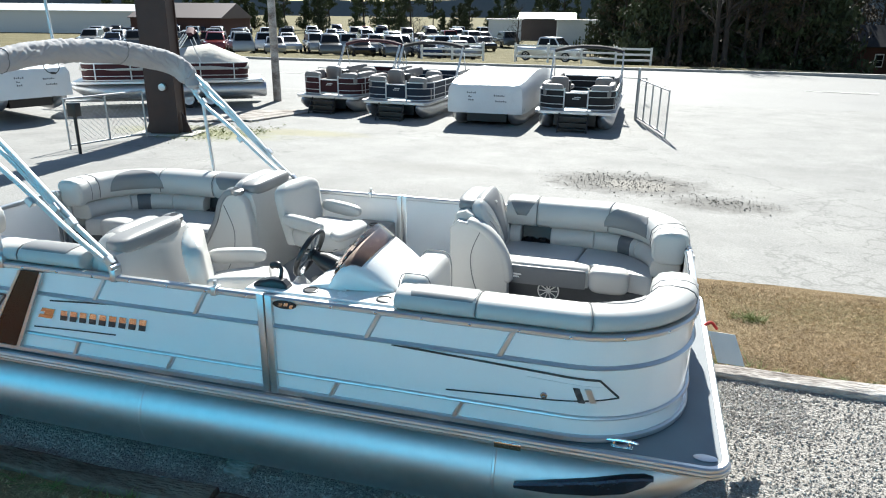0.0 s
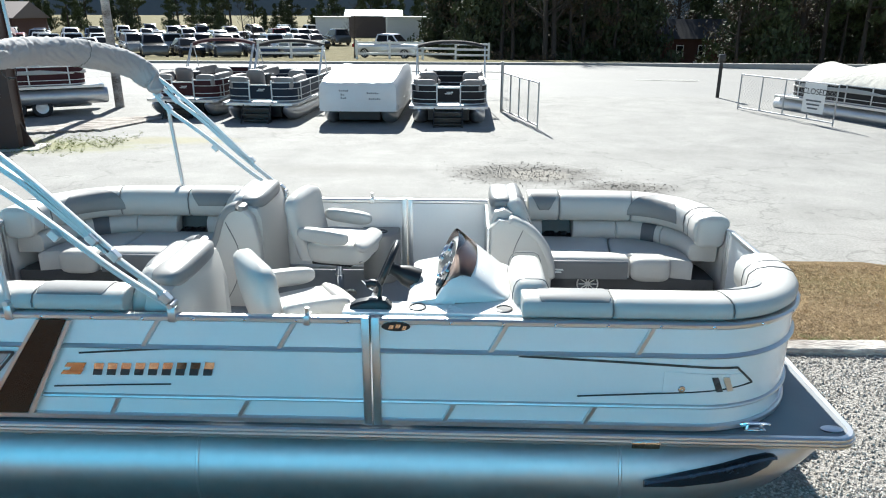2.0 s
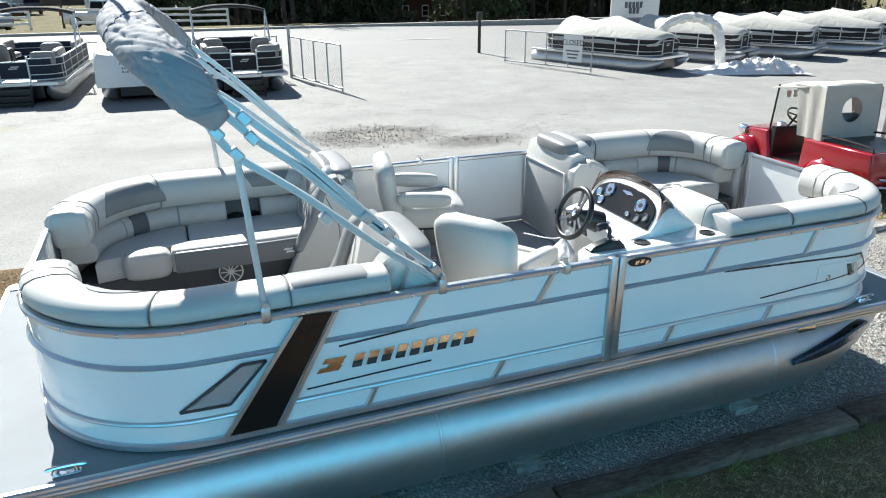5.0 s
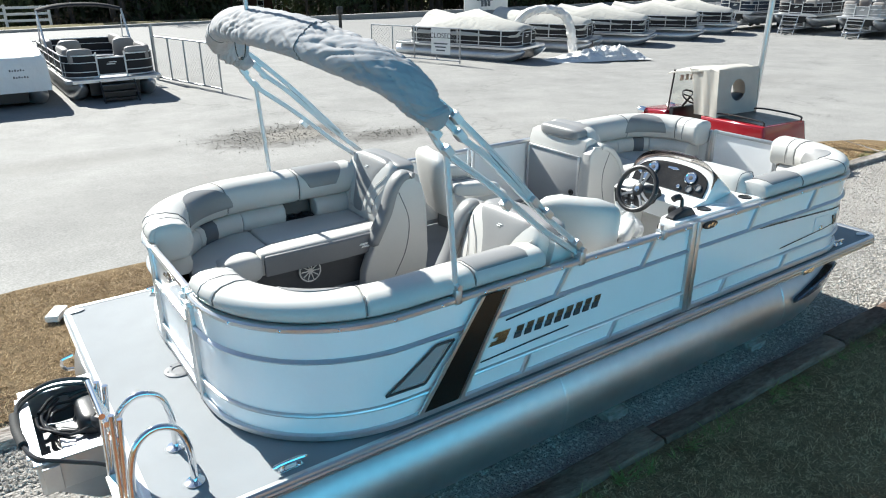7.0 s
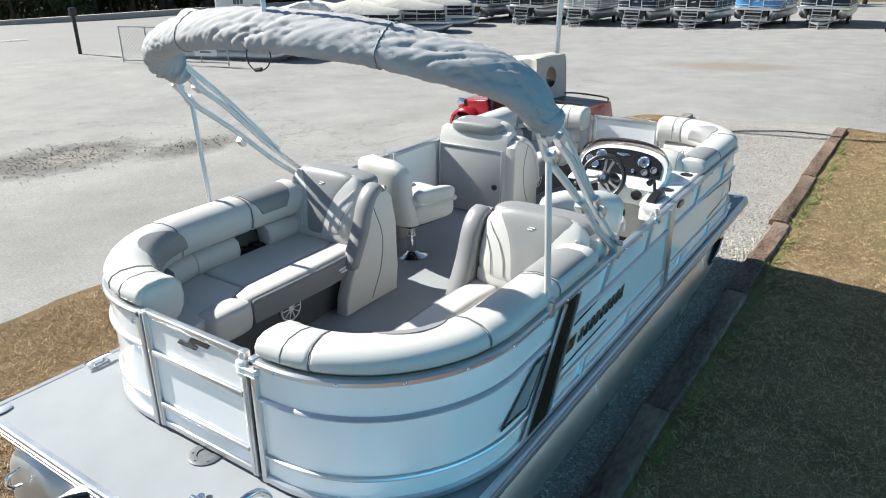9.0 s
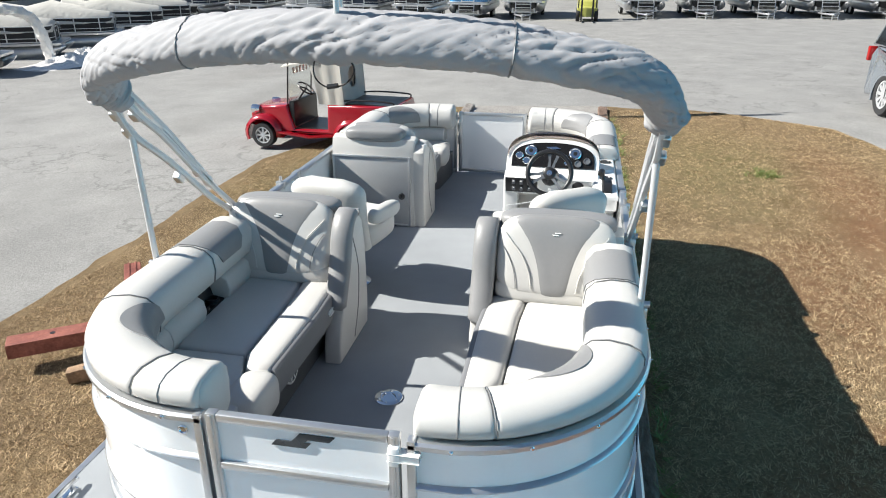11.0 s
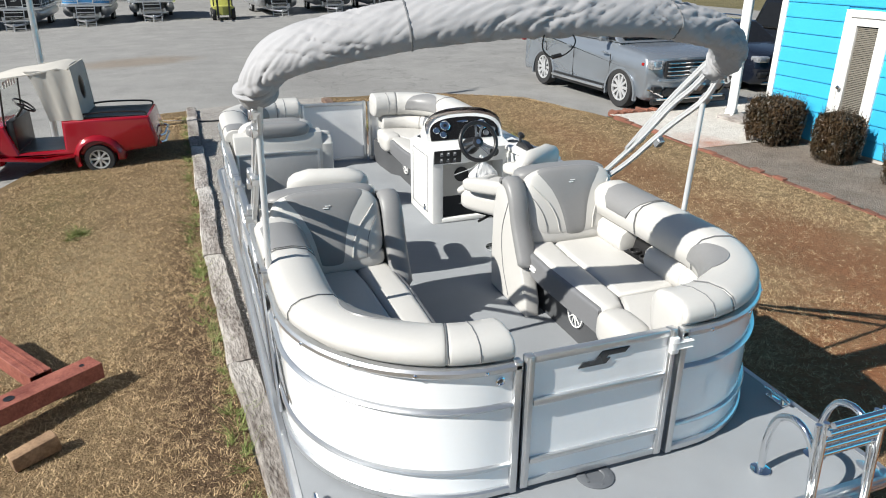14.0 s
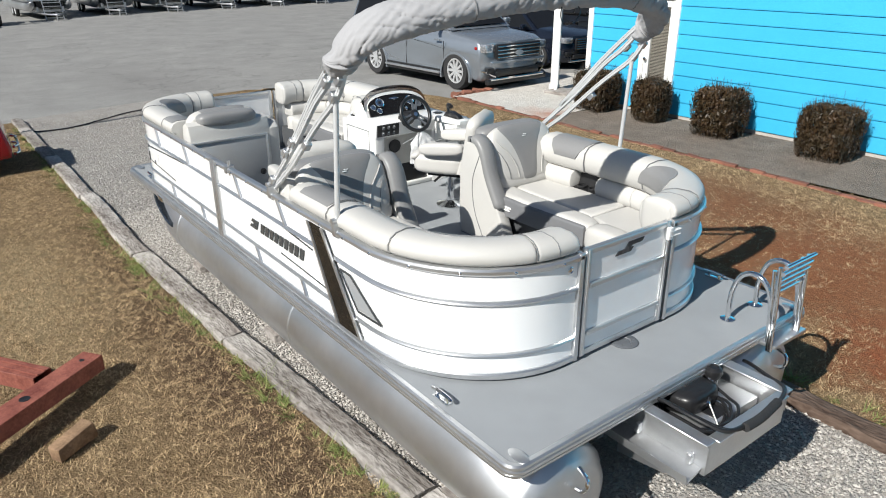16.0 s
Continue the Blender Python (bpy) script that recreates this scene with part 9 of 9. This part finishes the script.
def lot_car(label, mat, tall):
    L, W_, H = (4.6, 1.8, 1.45) if not tall else (4.8, 1.9, 1.78)
    belt = 0.92 if not tall else 1.08
    c = thing("car", label, "car", "cars on the far lot")
    bm = bmesh.new()
    prism(bm, [(-L / 2, 0.3), (L / 2 - 0.05, 0.28), (L / 2, 0.6), (L / 2 - 0.15, belt - 0.12), (0.95, belt), (-L / 2 + 0.1, belt), (-L / 2 - 0.02, belt - 0.3)], -W_ / 2, W_ / 2, lambda a, b, q: Vector((a, q, b)), 0.1, 2, True)
    part("body", bm, mat, c)
    cab = (-2.1 if tall else -1.75, -1.85 if tall else -0.95, 0.15, 1.0)
    def cm(a, b, q):
        k = max(0, (b - belt) / (H - belt))
        return Vector((a, q * (W_ * 0.46 - 0.17 * k), b))
    bm = bmesh.new()
    prism(bm, [(cab[0], belt - 0.05), (cab[3], belt - 0.05), (cab[2], H), (cab[1], H)], -1, 1, cm, 0.05, 2, True)
    part("cabin", bm, mat, c)
    zt = H - 0.12
    kz = (zt - belt) / (H - belt)
    for s in (-1, 1):
        bm = bmesh.new()
        prism(bm, [(cab[0] + 0.2, belt + 0.03), (cab[3] - 0.2, belt + 0.03), (cab[3] + (cab[2] - cab[3]) * kz - 0.1, zt), (cab[0] + (cab[1] - cab[0]) * kz + 0.12, zt)], 1.0, 1.015, lambda a, b, q, s=s: cm(a, b, s * q))
        part("side_window", bm, M_DGLASS, c, smooth=0)
    for i, j, sg in ((3, 2, 1), (0, 1, -1)):
        bm = bmesh.new()
        rows = []
        for k in (0.08, 0.88):
            x, hw = cab[i] + (cab[j] - cab[i]) * k + sg * 0.01, (W_ * 0.46 - 0.17 * k) * 0.86
            z = belt + (H - belt) * k
            rows.append([Vector((x, -hw, z)), Vector((x, hw, z)), Vector((x + sg * 0.012, hw, z)), Vector((x + sg * 0.012, -hw, z))])
        rings(bm, rows)
        part("windscreen", bm, M_DGLASS, c, smooth=0)
    for x in (-1.35, 1.4):
        for s in (-1, 1):
            bm = bmesh.new()
            lathe(bm, [(0.2, -0.1), (0.33, -0.1), (0.33, 0.1), (0.21, 0.1), (0.2, 0.06), (0.001, 0.06)], 14, Matrix.Translation((x, s * (W_ / 2 - 0.08), 0.33)) @ Vector((0, s, 0)).to_track_quat("Z", "Y").to_matrix().to_4x4())
            part("wheel", bm, M_RUBBER, c)
    return c


kinds = []
for col, nm in (((0.75, 0.76, 0.77), "white"), ((0.33, 0.34, 0.35), "silver"), ((0.02, 0.02, 0.022), "black"), ((0.10, 0.105, 0.11), "grey"), ((0.03, 0.05, 0.10), "dark blue"), ((0.20, 0.02, 0.02), "red")):
    pm = paint("far_" + nm.replace(" ", "_"), col)
    for tall in (False, True):
        kinds.append(lot_car("%s %s parked on the far lot" % (nm, "wagon" if tall else "sedan"), pm, tall))
pool = [0, 0, 1, 1, 1, 2, 2, 3, 3, 3, 4, 5, 6, 7, 7, 8, 9, 11]
used = set()
for ry, x0, x1, step, yaw in ((53.5, -44, -8, 2.8, -60), (60, -52, -9, 2.9, -60), (70, -60, -10, 3.2, -60), (79, -66, -10, 3.4, -60), (90, -74, -14, 3.6, -60), (104, -84, -18, 4.0, -60)):
    x = x0
    while x < x1:
        k = pool[rnd.randrange(len(pool))]
        if rnd.random() < 0.97:
            p = pose(x + rnd.uniform(-0.3, 0.3), ry + rnd.uniform(-0.5, 0.5), ground_z(x, ry), 0, 0, yaw + rnd.uniform(-5, 5) + (180 if rnd.random() < 0.3 else 0))
            if k in used:
                copy_thing(kinds[k], p)
            else:
                kinds[k].matrix_basis = p
                used.add(k)
        x += step
for k in range(len(kinds)):
    if k not in used:
        kinds[k].matrix_basis = pose(-12 - 3 * k, 112, ground_z(-12, 112), 0, 0, -60)
pick = car("pickup_truck", "white pickup truck parked behind the rail fence", paint("white_truck_paint", (0.7, 0.71, 0.72)), 5.7, 1.95, 1.85, 1.12, 1.08, (-0.9, -0.7, 0.6, 1.3), 0.38, (-1.75, 1.75), "truck", False, False, 1.0)
pick.matrix_basis = pose(-2.6, 53.5, ground_z(-2.6, 53), 0, 0, -20)


def shed(name, label, x, y, w, d, h, roof_h, wall_mat, roof_mat, yaw=0.0, group=""):
    s = thing(name, label, "building", group)
    bm = bmesh.new()
    box(bm, -w / 2, w / 2, -d / 2, d / 2, -0.3, h)
    part("wall", bm, wall_mat, s, smooth=0)
    bm = bmesh.new()
    prism(bm, [(-d / 2 - 0.3, h - 0.02), (d / 2 + 0.3, h - 0.02), (d / 2 + 0.3, h + 0.08), (0, h + roof_h), (-d / 2 - 0.3, h + 0.08)], -w / 2 - 0.3, w / 2 + 0.3, lambda a, b, c: Vector((c, a, b)))
    part("roof", bm, roof_mat, s, smooth=0)
    s.matrix_basis = pose(x, y, ground_z(x, y), 0, 0, yaw)
    return s


M_METALW = material("white_corrugated_steel", (0.62, 0.64, 0.65), rough=0.4, var=0.06, bump=0.1)
M_WOODDK = material("dark_wood_siding", (0.07, 0.055, 0.05), rough=0.8, var=0.2)
M_BRICKDK = material("dark_red_brick_wall", (0.075, 0.034, 0.027), rough=0.9, var=0.2, scale=9, fine=60, bump=0.3)
shed("box_trailer", "white box trailer standing on the far lot", -15.5, 100, 4.6, 2.6, 2.9, 0.1, M_METALW, M_METALW, 8)
shed("box_trailer", "white box trailer standing on the far lot", -4.2, 88, 4.6, 2.6, 3.0, 0.1, M_METALW, M_METALW, 10)
shed("carport", "white metal carport on the far lot", -10.5, 108, 8, 6, 3.0, 0.9, M_WOODDK, M_METALW, 5)
shed("warehouse", "dark brick building with a brown roof beyond the parked cars", -64.5, 96, 14, 12, 2.6, 2.2, M_BRICKDK, material("brown_metal_roof", (0.10, 0.075, 0.07), rough=0.6, var=0.1), 10)
shed("warehouse", "white metal building beyond the parked cars", -94, 100, 34, 14, 3.4, 1.2, M_METALW, M_METALW, 12)
# two-storey brick house among the trees
house = shed("house", "two-storey dark brick house with white windows among the trees", 0, 0, 11.0, 8.0, 5.6, 2.8, M_BRICKDK, M_SHINGLE, 0)
house.matrix_basis = Matrix.Identity(4)
for x, z, w, h in ((-3.2, 3.9, 0.9, 1.5), (0.2, 3.9, 0.9, 1.5), (3.4, 3.9, 0.9, 1.5), (-3.2, 1.2, 0.9, 1.5), (3.4, 1.2, 0.9, 1.5)):
    bm = bmesh.new()
    box(bm, x - w / 2 - 0.12, x + w / 2 + 0.12, -4.08, -3.98, z - h / 2 - 0.12, z + h / 2 + 0.12)
    win = part("window", bm, M_TRIMW, house, "white framed sash window")
    bm = bmesh.new()
    for dz in (-h / 4, h / 4):
        box(bm, x - w / 2, x + w / 2, -4.1, -4.085, z + dz - h / 4 + 0.03, z + dz + h / 4 - 0.03)
    part("pane", bm, M_DGLASS, win)
bm = bmesh.new()
box(bm, -0.9, 0.9, -4.2, -3.98, -0.2, 2.4)
hd = part("door", bm, M_TRIMW, house, "white front door surround")
bm = bmesh.new()
box(bm, -0.45, 0.45, -4.23, -4.205, 0, 2.1)
part("leaf", bm, M_DGLASS, hd)
house.matrix_basis = pose(26.2, 70.5, ground_z(26, 70.5) - 0.3, 0, 0, 8) @ Matrix.Scale(0.66, 4)
wing_h = shed("garage", "low brick garage beside the house", 20.9, 70.0, 2.2, 4.0, 1.6, 0.9, M_BRICKDK, M_SHINGLE, 0)

# ---- trees ----
M_BARK = material("grey_brown_bark", (0.06, 0.048, 0.04), rough=0.95, var=0.3, scale=2, fine=20, bump=0.4, bump_scale=20)
M_NEEDLE = material("pine_needles", (0.020, 0.034, 0.012), color2=(0.075, 0.095, 0.03), rough=0.7, scale=0.5, fine=3, bump=0.0, per_object=0.35)
M_DRYLEAF = material("dry_oak_leaves", (0.035, 0.026, 0.014), color2=(0.10, 0.07, 0.035), rough=0.8, scale=0.5, fine=3, bump=0.0, per_object=0.3)


def clumps(vs, fs, c, radius, n, r, size, flat=0.5):
    for i in range(n):
        d = Vector((r.gauss(0, 1), r.gauss(0, 1), r.gauss(0, 1) * flat)).normalized() * radius * r.random() ** 0.4
        q = Euler((r.uniform(0, 6.3), r.uniform(0, 6.3), r.uniform(0, 6.3))).to_matrix()
        s = size * r.uniform(0.6, 1.4)
        o = len(vs)
        vs += [tuple(c + d + q @ Vector(v)) for v in ((-s, 0, 0), (0, -s * 0.35, 0.1 * s), (s, 0, 0), (0, s * 0.35, -0.1 * s))]
        fs.append((o, o + 1, o + 2, o + 3))


def tree(name, label, kind, h, seed):
    r = random.Random(seed)
    t = thing(name, label, "tree", "woods beyond the road")
    bm = bmesh.new()
    lean = r.uniform(-0.4, 0.4)
    tr = [(lean * u ** 1.5, 0.2 * math.sin(3 * u + seed), h * u) for u in np.linspace(0, 1, 7)]
    base = 0.18 if kind != "cedar" else 0.12
    tube(bm, tr, [base * (1 - 0.85 * u) + 0.02 for u in np.linspace(0, 1, 7)], 8)
    vs, fs = [], []
    nb = {"pine": 34, "cedar": 46, "bare": 30, "oak": 30}[kind]
    for i in range(nb):
        u = {"pine": r.uniform(0.28, 0.98), "cedar": r.uniform(0.04, 0.98), "bare": r.uniform(0.25, 0.95), "oak": r.uniform(0.2, 0.95)}[kind]
        a = r.uniform(0, 6.3)
        ln = {"pine": 2.6 * (1.15 - u) + 0.5, "cedar": 1.9 * (1.05 - u) + 0.2, "bare": 3.0 * (1.1 - u) + 0.5, "oak": 2.8 * (1.1 - u) + 0.6}[kind] * r.uniform(0.7, 1.2)
        rise = {"pine": 0.15, "cedar": 0.35, "bare": 0.9, "oak": 0.6}[kind] * ln
        p0 = Vector((lean * u ** 1.5, 0.2 * math.sin(3 * u + seed), h * u))
        p1 = p0 + Vector((math.cos(a) * ln * 0.5, math.sin(a) * ln * 0.5, rise * 0.4))
        p2 = p0 + Vector((math.cos(a) * ln, math.sin(a) * ln, rise))
        tube(bm, [p0, p1, p2], [0.05 * (1.2 - u) + 0.012, 0.03, 0.008], 5)
        if kind in ("bare", "oak"):
            for k in range(3):
                b = r.uniform(0, 6.3)
                q = p1.lerp(p2, r.uniform(0, 1))
                tube(bm, [q, q + Vector((math.cos(b) * 0.7, math.sin(b) * 0.7, 0.8))], [0.014, 0.004], 4)
        if kind == "pine":
            for k in range(4):
                clumps(vs, fs, p0.lerp(p2, 0.45 + 0.18 * k) + Vector((0, 0, 0.1)), 0.55, 26, r, 0.24)
        elif kind == "cedar":
            for k in range(3):
                clumps(vs, fs, p0.lerp(p2, 0.3 + 0.3 * k), 0.5, 24, r, 0.2, 0.8)
        elif kind == "oak":
            for k in range(3):
                clumps(vs, fs, p0.lerp(p2, 0.4 + 0.3 * k), 0.6, 20, r, 0.15)
    part("trunk", bm, M_BARK, t)
    if fs:
        me = bpy.data.meshes.new("crown")
        me.from_pydata(vs, [], fs)
        me.materials.append(M_DRYLEAF if kind == "oak" else M_NEEDLE)
        ob = new("crown", me)
        ob.parent = t
    return t


protos = [tree("pine_tree", "tall dark pine with bare lower trunk", "pine", 15, 1), tree("pine_tree", "tall dark pine with bare lower trunk", "pine", 12, 2), tree("cedar_tree", "dense dark green cedar", "cedar", 8, 3),
          tree("cedar_tree", "dense dark green cedar", "cedar", 6, 4), tree("bare_tree", "leafless grey winter tree", "bare", 13, 5), tree("oak_tree", "oak holding dry brown leaves", "oak", 11, 6), tree("bare_tree", "leafless grey winter tree", "bare", 10, 8)]
placed = [False] * len(protos)


def plant(k, x, y, s=1.0):
    m = pose(x, y, ground_z(x, y) - 0.1, 0, 0, rnd.uniform(0, 360)) @ Matrix.Scale(s, 4)
    if placed[k]:
        o = copy_thing(protos[k], m)
    else:
        protos[k].matrix_basis = m
        placed[k] = True


for row, (y0, n_, x0, x1) in enumerate(((52, 40, 4.0, 60), (56, 42, 3, 66), (61, 42, 2, 74), (67, 40, 2, 80), (77, 60, 0, 95), (86, 60, 0, 105))):
    for i in range(n_):
        x = x0 + (x1 - x0) * (i + rnd.uniform(0.1, 0.9)) / n_
        y = y0 + rnd.uniform(-2, 2) - 0.06 * x
        if 0.245 < (x - 3.8) / (y + 4) < 0.36 and y < 70:
            continue
        plant(rnd.choice((0, 1, 2, 2, 3, 3, 4, 5, 5, 6)), x, y, rnd.uniform(0.8, 1.25))
for i in range(12):
    plant(rnd.choice((2, 3, 3)), 1.0 + 1.1 * i * 0.5 + rnd.uniform(-0.5, 0.5), 62 + rnd.uniform(0, 16), rnd.uniform(0.8, 1.3))
for i in range(70):
    x = -110 + 128 * (i + rnd.random()) / 70
    plant(rnd.choice((0, 1, 2, 3, 3, 2)), x, 124 + rnd.uniform(0, 22), rnd.uniform(0.55, 1.0))
for x, y, k, s in ((-13, 52, 6, 0.3), (-5.4, 54, 6, 0.4), (-16.2, 60, 6, 0.4)):
    plant(k, x, y, s)
# the east side and behind the building
for i in range(26):
    plant(rnd.choice((0, 1, 4, 5, 6)), 62 + rnd.uniform(0, 14), -40 + 70 * (i + rnd.random()) / 26, rnd.uniform(0.8, 1.2))
# underbrush below the woods
vs, fs = [], []
r_ = random.Random(11)
for i in range(700):
    x = r_.uniform(4, 66)
    y = 47.5 + r_.uniform(0, 26) - 0.05 * x
    if 0.245 < (x - 3.8) / (y + 4) < 0.36:
        continue
    c = Vector((x, y, ground_z(x, y) + r_.uniform(0.1, 0.9) * (1 + max(0, y - 50) * 0.08)))
    clumps(vs, fs, c, r_.uniform(0.5, 1.1), 26, r_, 0.16, 0.7)
me = bpy.data.meshes.new("underbrush")
me.from_pydata(vs, [], fs)
me.materials.append(M_DRYLEAF)
tagged(new("underbrush", me), "tangled brown underbrush at the edge of the woods", "underbrush", kind="stuff")
# blue hills behind, the haze mixed into their colour
M_HILL = material("haze_tinted_hill", (0.10, 0.12, 0.13), rough=1.0, var=0.15, scale=0.02, fine=0.2, bump=0.0)
bm = bmesh.new()
rings(bm, [[Vector((x, 620 + 60 * math.sin(x * 0.004), z)) for x in np.linspace(-900, 700, 60)] for z in (-20,)] + [[Vector((x, 660 + 60 * math.sin(x * 0.004), 24 + 12 * math.sin(x * 0.006) + 7 * noise.noise((x * 0.02, 1, 1)))) for x in np.linspace(-900, 700, 60)]], False, False)
tagged(part("backdrop_hills", bm, M_HILL, None, "wooded hills on the horizon, coloured blue-grey for haze", smooth=60), category="hills", kind="structure")


# ---- loose ground cover ----
M_STONE = material("gravel_stone", (0.26, 0.24, 0.215), color2=(0.52, 0.49, 0.45), rough=0.85, scale=9, fine=70, bump=0.3, bump_scale=70, island=0.75)
M_STRAW = material("dry_grass_blade", (0.13, 0.078, 0.035), color2=(0.68, 0.505, 0.29), rough=0.8, scale=2, fine=35, bump=0.0, island=0.65)
M_GREENB = material("green_grass_blade", (0.10, 0.14, 0.03), color2=(0.24, 0.26, 0.08), rough=0.7, scale=3, fine=35, bump=0.0)
rg = np.random.RandomState(5)


def stones(name, label, n, area, size, mat=M_STONE):
    base = np.array([(1, 0, 0), (-1, 0, 0), (0, 1, 0), (0, -1, 0), (0, 0, 1), (0, 0, -1)], float)
    tri = np.array([(0, 2, 4), (2, 1, 4), (1, 3, 4), (3, 0, 4), (2, 0, 5), (1, 2, 5), (3, 1, 5), (0, 3, 5)])
    vs, fs = [], []
    for i in range(n):
        x, y = area(rg)
        s = size * rg.uniform(0.5, 1.5)
        a = rg.uniform(0, 6.28)
        ca, sa = math.cos(a), math.sin(a)
        b = base * (s * rg.uniform(0.7, 1.4), s * rg.uniform(0.6, 1.1), s * rg.uniform(0.4, 0.8)) * rg.uniform(0.75, 1.25, (6, 1))
        p = np.stack([b[:, 0] * ca - b[:, 1] * sa + x, b[:, 0] * sa + b[:, 1] * ca + y, b[:, 2] + ground_z(x, y) + 0.016 + s * 0.25], 1)
        o = len(vs)
        vs.extend(map(tuple, p))
        fs.extend(tuple(int(q) for q in t + o) for t in tri)
    me = bpy.data.meshes.new(name)
    me.from_pydata(vs, [], fs)
    me.materials.append(mat)
    tagged(new(name, me), label, "gravel", kind="stuff")


def bed(r):
    u = r.uniform()
    if u < 0.42:
        return r.uniform(-1.5, 6.5), r.uniform(0.55, 1.33)
    if u < 0.62:
        return r.uniform(-1.5, 6.5), r.uniform(-1.33, -0.6)
    if u < 0.80:
        return r.uniform(5.0, 8.0), r.uniform(-1.3, 1.34)
    if u < 0.90:
        return r.uniform(8.0, 12.9), r.uniform(-1.3, 1.34)
    return r.uniform(-4.0, -0.3), r.uniform(-1.3, 1.25)


stones("gravel_stones", "loose grey gravel stones between the timbers", 62000, bed, 0.0098)


def grass(name, label, n, area, mat, hgt, wid):
    tufts = np.array([area(rg) for _ in range(n // 9)])
    pick = rg.randint(0, len(tufts), n)
    pts = tufts[pick] + rg.normal(0, 0.016, (n, 2))
    a = rg.uniform(0, 2 * math.pi, n)
    b = rg.uniform(0, 2 * math.pi, len(tufts))[pick] + rg.normal(0, 0.75, n)
    h = hgt * rg.uniform(0.4, 1.3, n) * rg.uniform(0.6, 1.5, len(tufts))[pick]
    w = wid * rg.uniform(0.7, 1.3, n)
    z = np.interp(pts[:, 1], [-9, -6.0, -2.0, 2.0, 4.0, 10.0, 14.0, 20.0], [0.14, 0.13, 0.03, 0.0, -0.1, -0.32, -0.36, -0.32]) + np.interp(pts[:, 0], [12.5, 24.0], [0.0, -0.22]) + 0.026
    lean = h * rg.uniform(0.5, 2.6, n)
    v = np.zeros((n, 3, 3))
    v[:, 0] = np.stack([pts[:, 0] - w * np.cos(a), pts[:, 1] - w * np.sin(a), z], 1)
    v[:, 1] = np.stack([pts[:, 0] + w * np.cos(a), pts[:, 1] + w * np.sin(a), z], 1)
    v[:, 2] = np.stack([pts[:, 0] + lean * np.cos(b), pts[:, 1] + lean * np.sin(b), z + h], 1)
    me = bpy.data.meshes.new(name)
    me.from_pydata(v.reshape(-1, 3).tolist(), [], np.arange(n * 3).reshape(-1, 3).tolist())
    me.materials.append(mat)
    tagged(new(name, me), label, "grass", kind="stuff")


def lawn_p(r):
    if r.uniform() < 0.62:
        x = r.uniform(-3.0, 5.5)
        return x, r.uniform(port_edge(x) + 0.11, 4.0)
    x = r.uniform(5.5, 12.5)
    return x, r.uniform(port_edge(x) + 0.11, min(4.0, 4.05 - (x - 8.6) * 0.4375))


def lawn_s(r):
    for k in range(4):
        x, y = (r.uniform(-3.0, 6.0), r.uniform(-5.95, -1.55)) if r.uniform() < 0.65 else (r.uniform(6.0, 13.2), r.uniform(-5.95, -1.55))
        bare = max(1 - math.hypot((x - cx) / rx, (y - cy) / ry) for cx, cy, rx, ry in ((0.3, -3.6, 1.9, 1.4), (-1.2, -2.6, 1.2, 1.0), (2.6, -4.6, 2.1, 1.0), (6.0, -4.3, 1.7, 0.8)))
        if r.uniform() > min(0.85, bare * 1.8 + 0.5 * noise.noise((x * 1.5, y * 1.5, 2))):
            break
    return x, (y if x < 9.4 else max(y, -5.95 + (x - 9.4) * 0.24, -5.55 + (x - 11.6) * 1.25))


def seam(r):
    k = r.uniform()
    if k < 0.3:
        x = r.uniform(-3, 12.4)
        return x, port_edge(x) + 0.11 + abs(r.normal(0, 0.05))
    if k < 0.6:
        return r.uniform(-3, 12.4), -1.55 - abs(r.normal(0, 0.05))
    if k < 0.64:
        return r.normal(6.3, 0.09), r.normal(2.85, 0.06)
    if k < 0.68:
        return r.normal(8.6, 0.12), r.normal(-3.6, 0.1)
    return r.uniform(-8.8, -5.5), r.normal(13.4, 0.7)


grass("dry_grass", "short dry tan winter grass", 430000, lawn_p, M_STRAW, 0.019, 0.0025)
grass("dry_grass", "short dry tan winter grass", 400000, lawn_s, M_STRAW, 0.019, 0.0025)
grass("green_grass", "green weeds along the timbers and the pillar", 9000, seam, M_GREENB, 0.06, 0.005)


def broken(r):
    if r.uniform() < 0.7:
        return r.normal(4.7, 0.75), r.normal(10.3, 0.55)
    return r.normal(6.6, 0.5), r.normal(9.0, 0.35)


M_CRUMB = material("dark_asphalt_crumbs", (0.07, 0.066, 0.06), color2=(0.24, 0.225, 0.20), rough=0.9, scale=5, fine=50, bump=0.2, island=0.7)
stones("asphalt_crumbs", "loose dark crumbs on the broken asphalt patch", 1100, broken, 0.013, M_CRUMB)
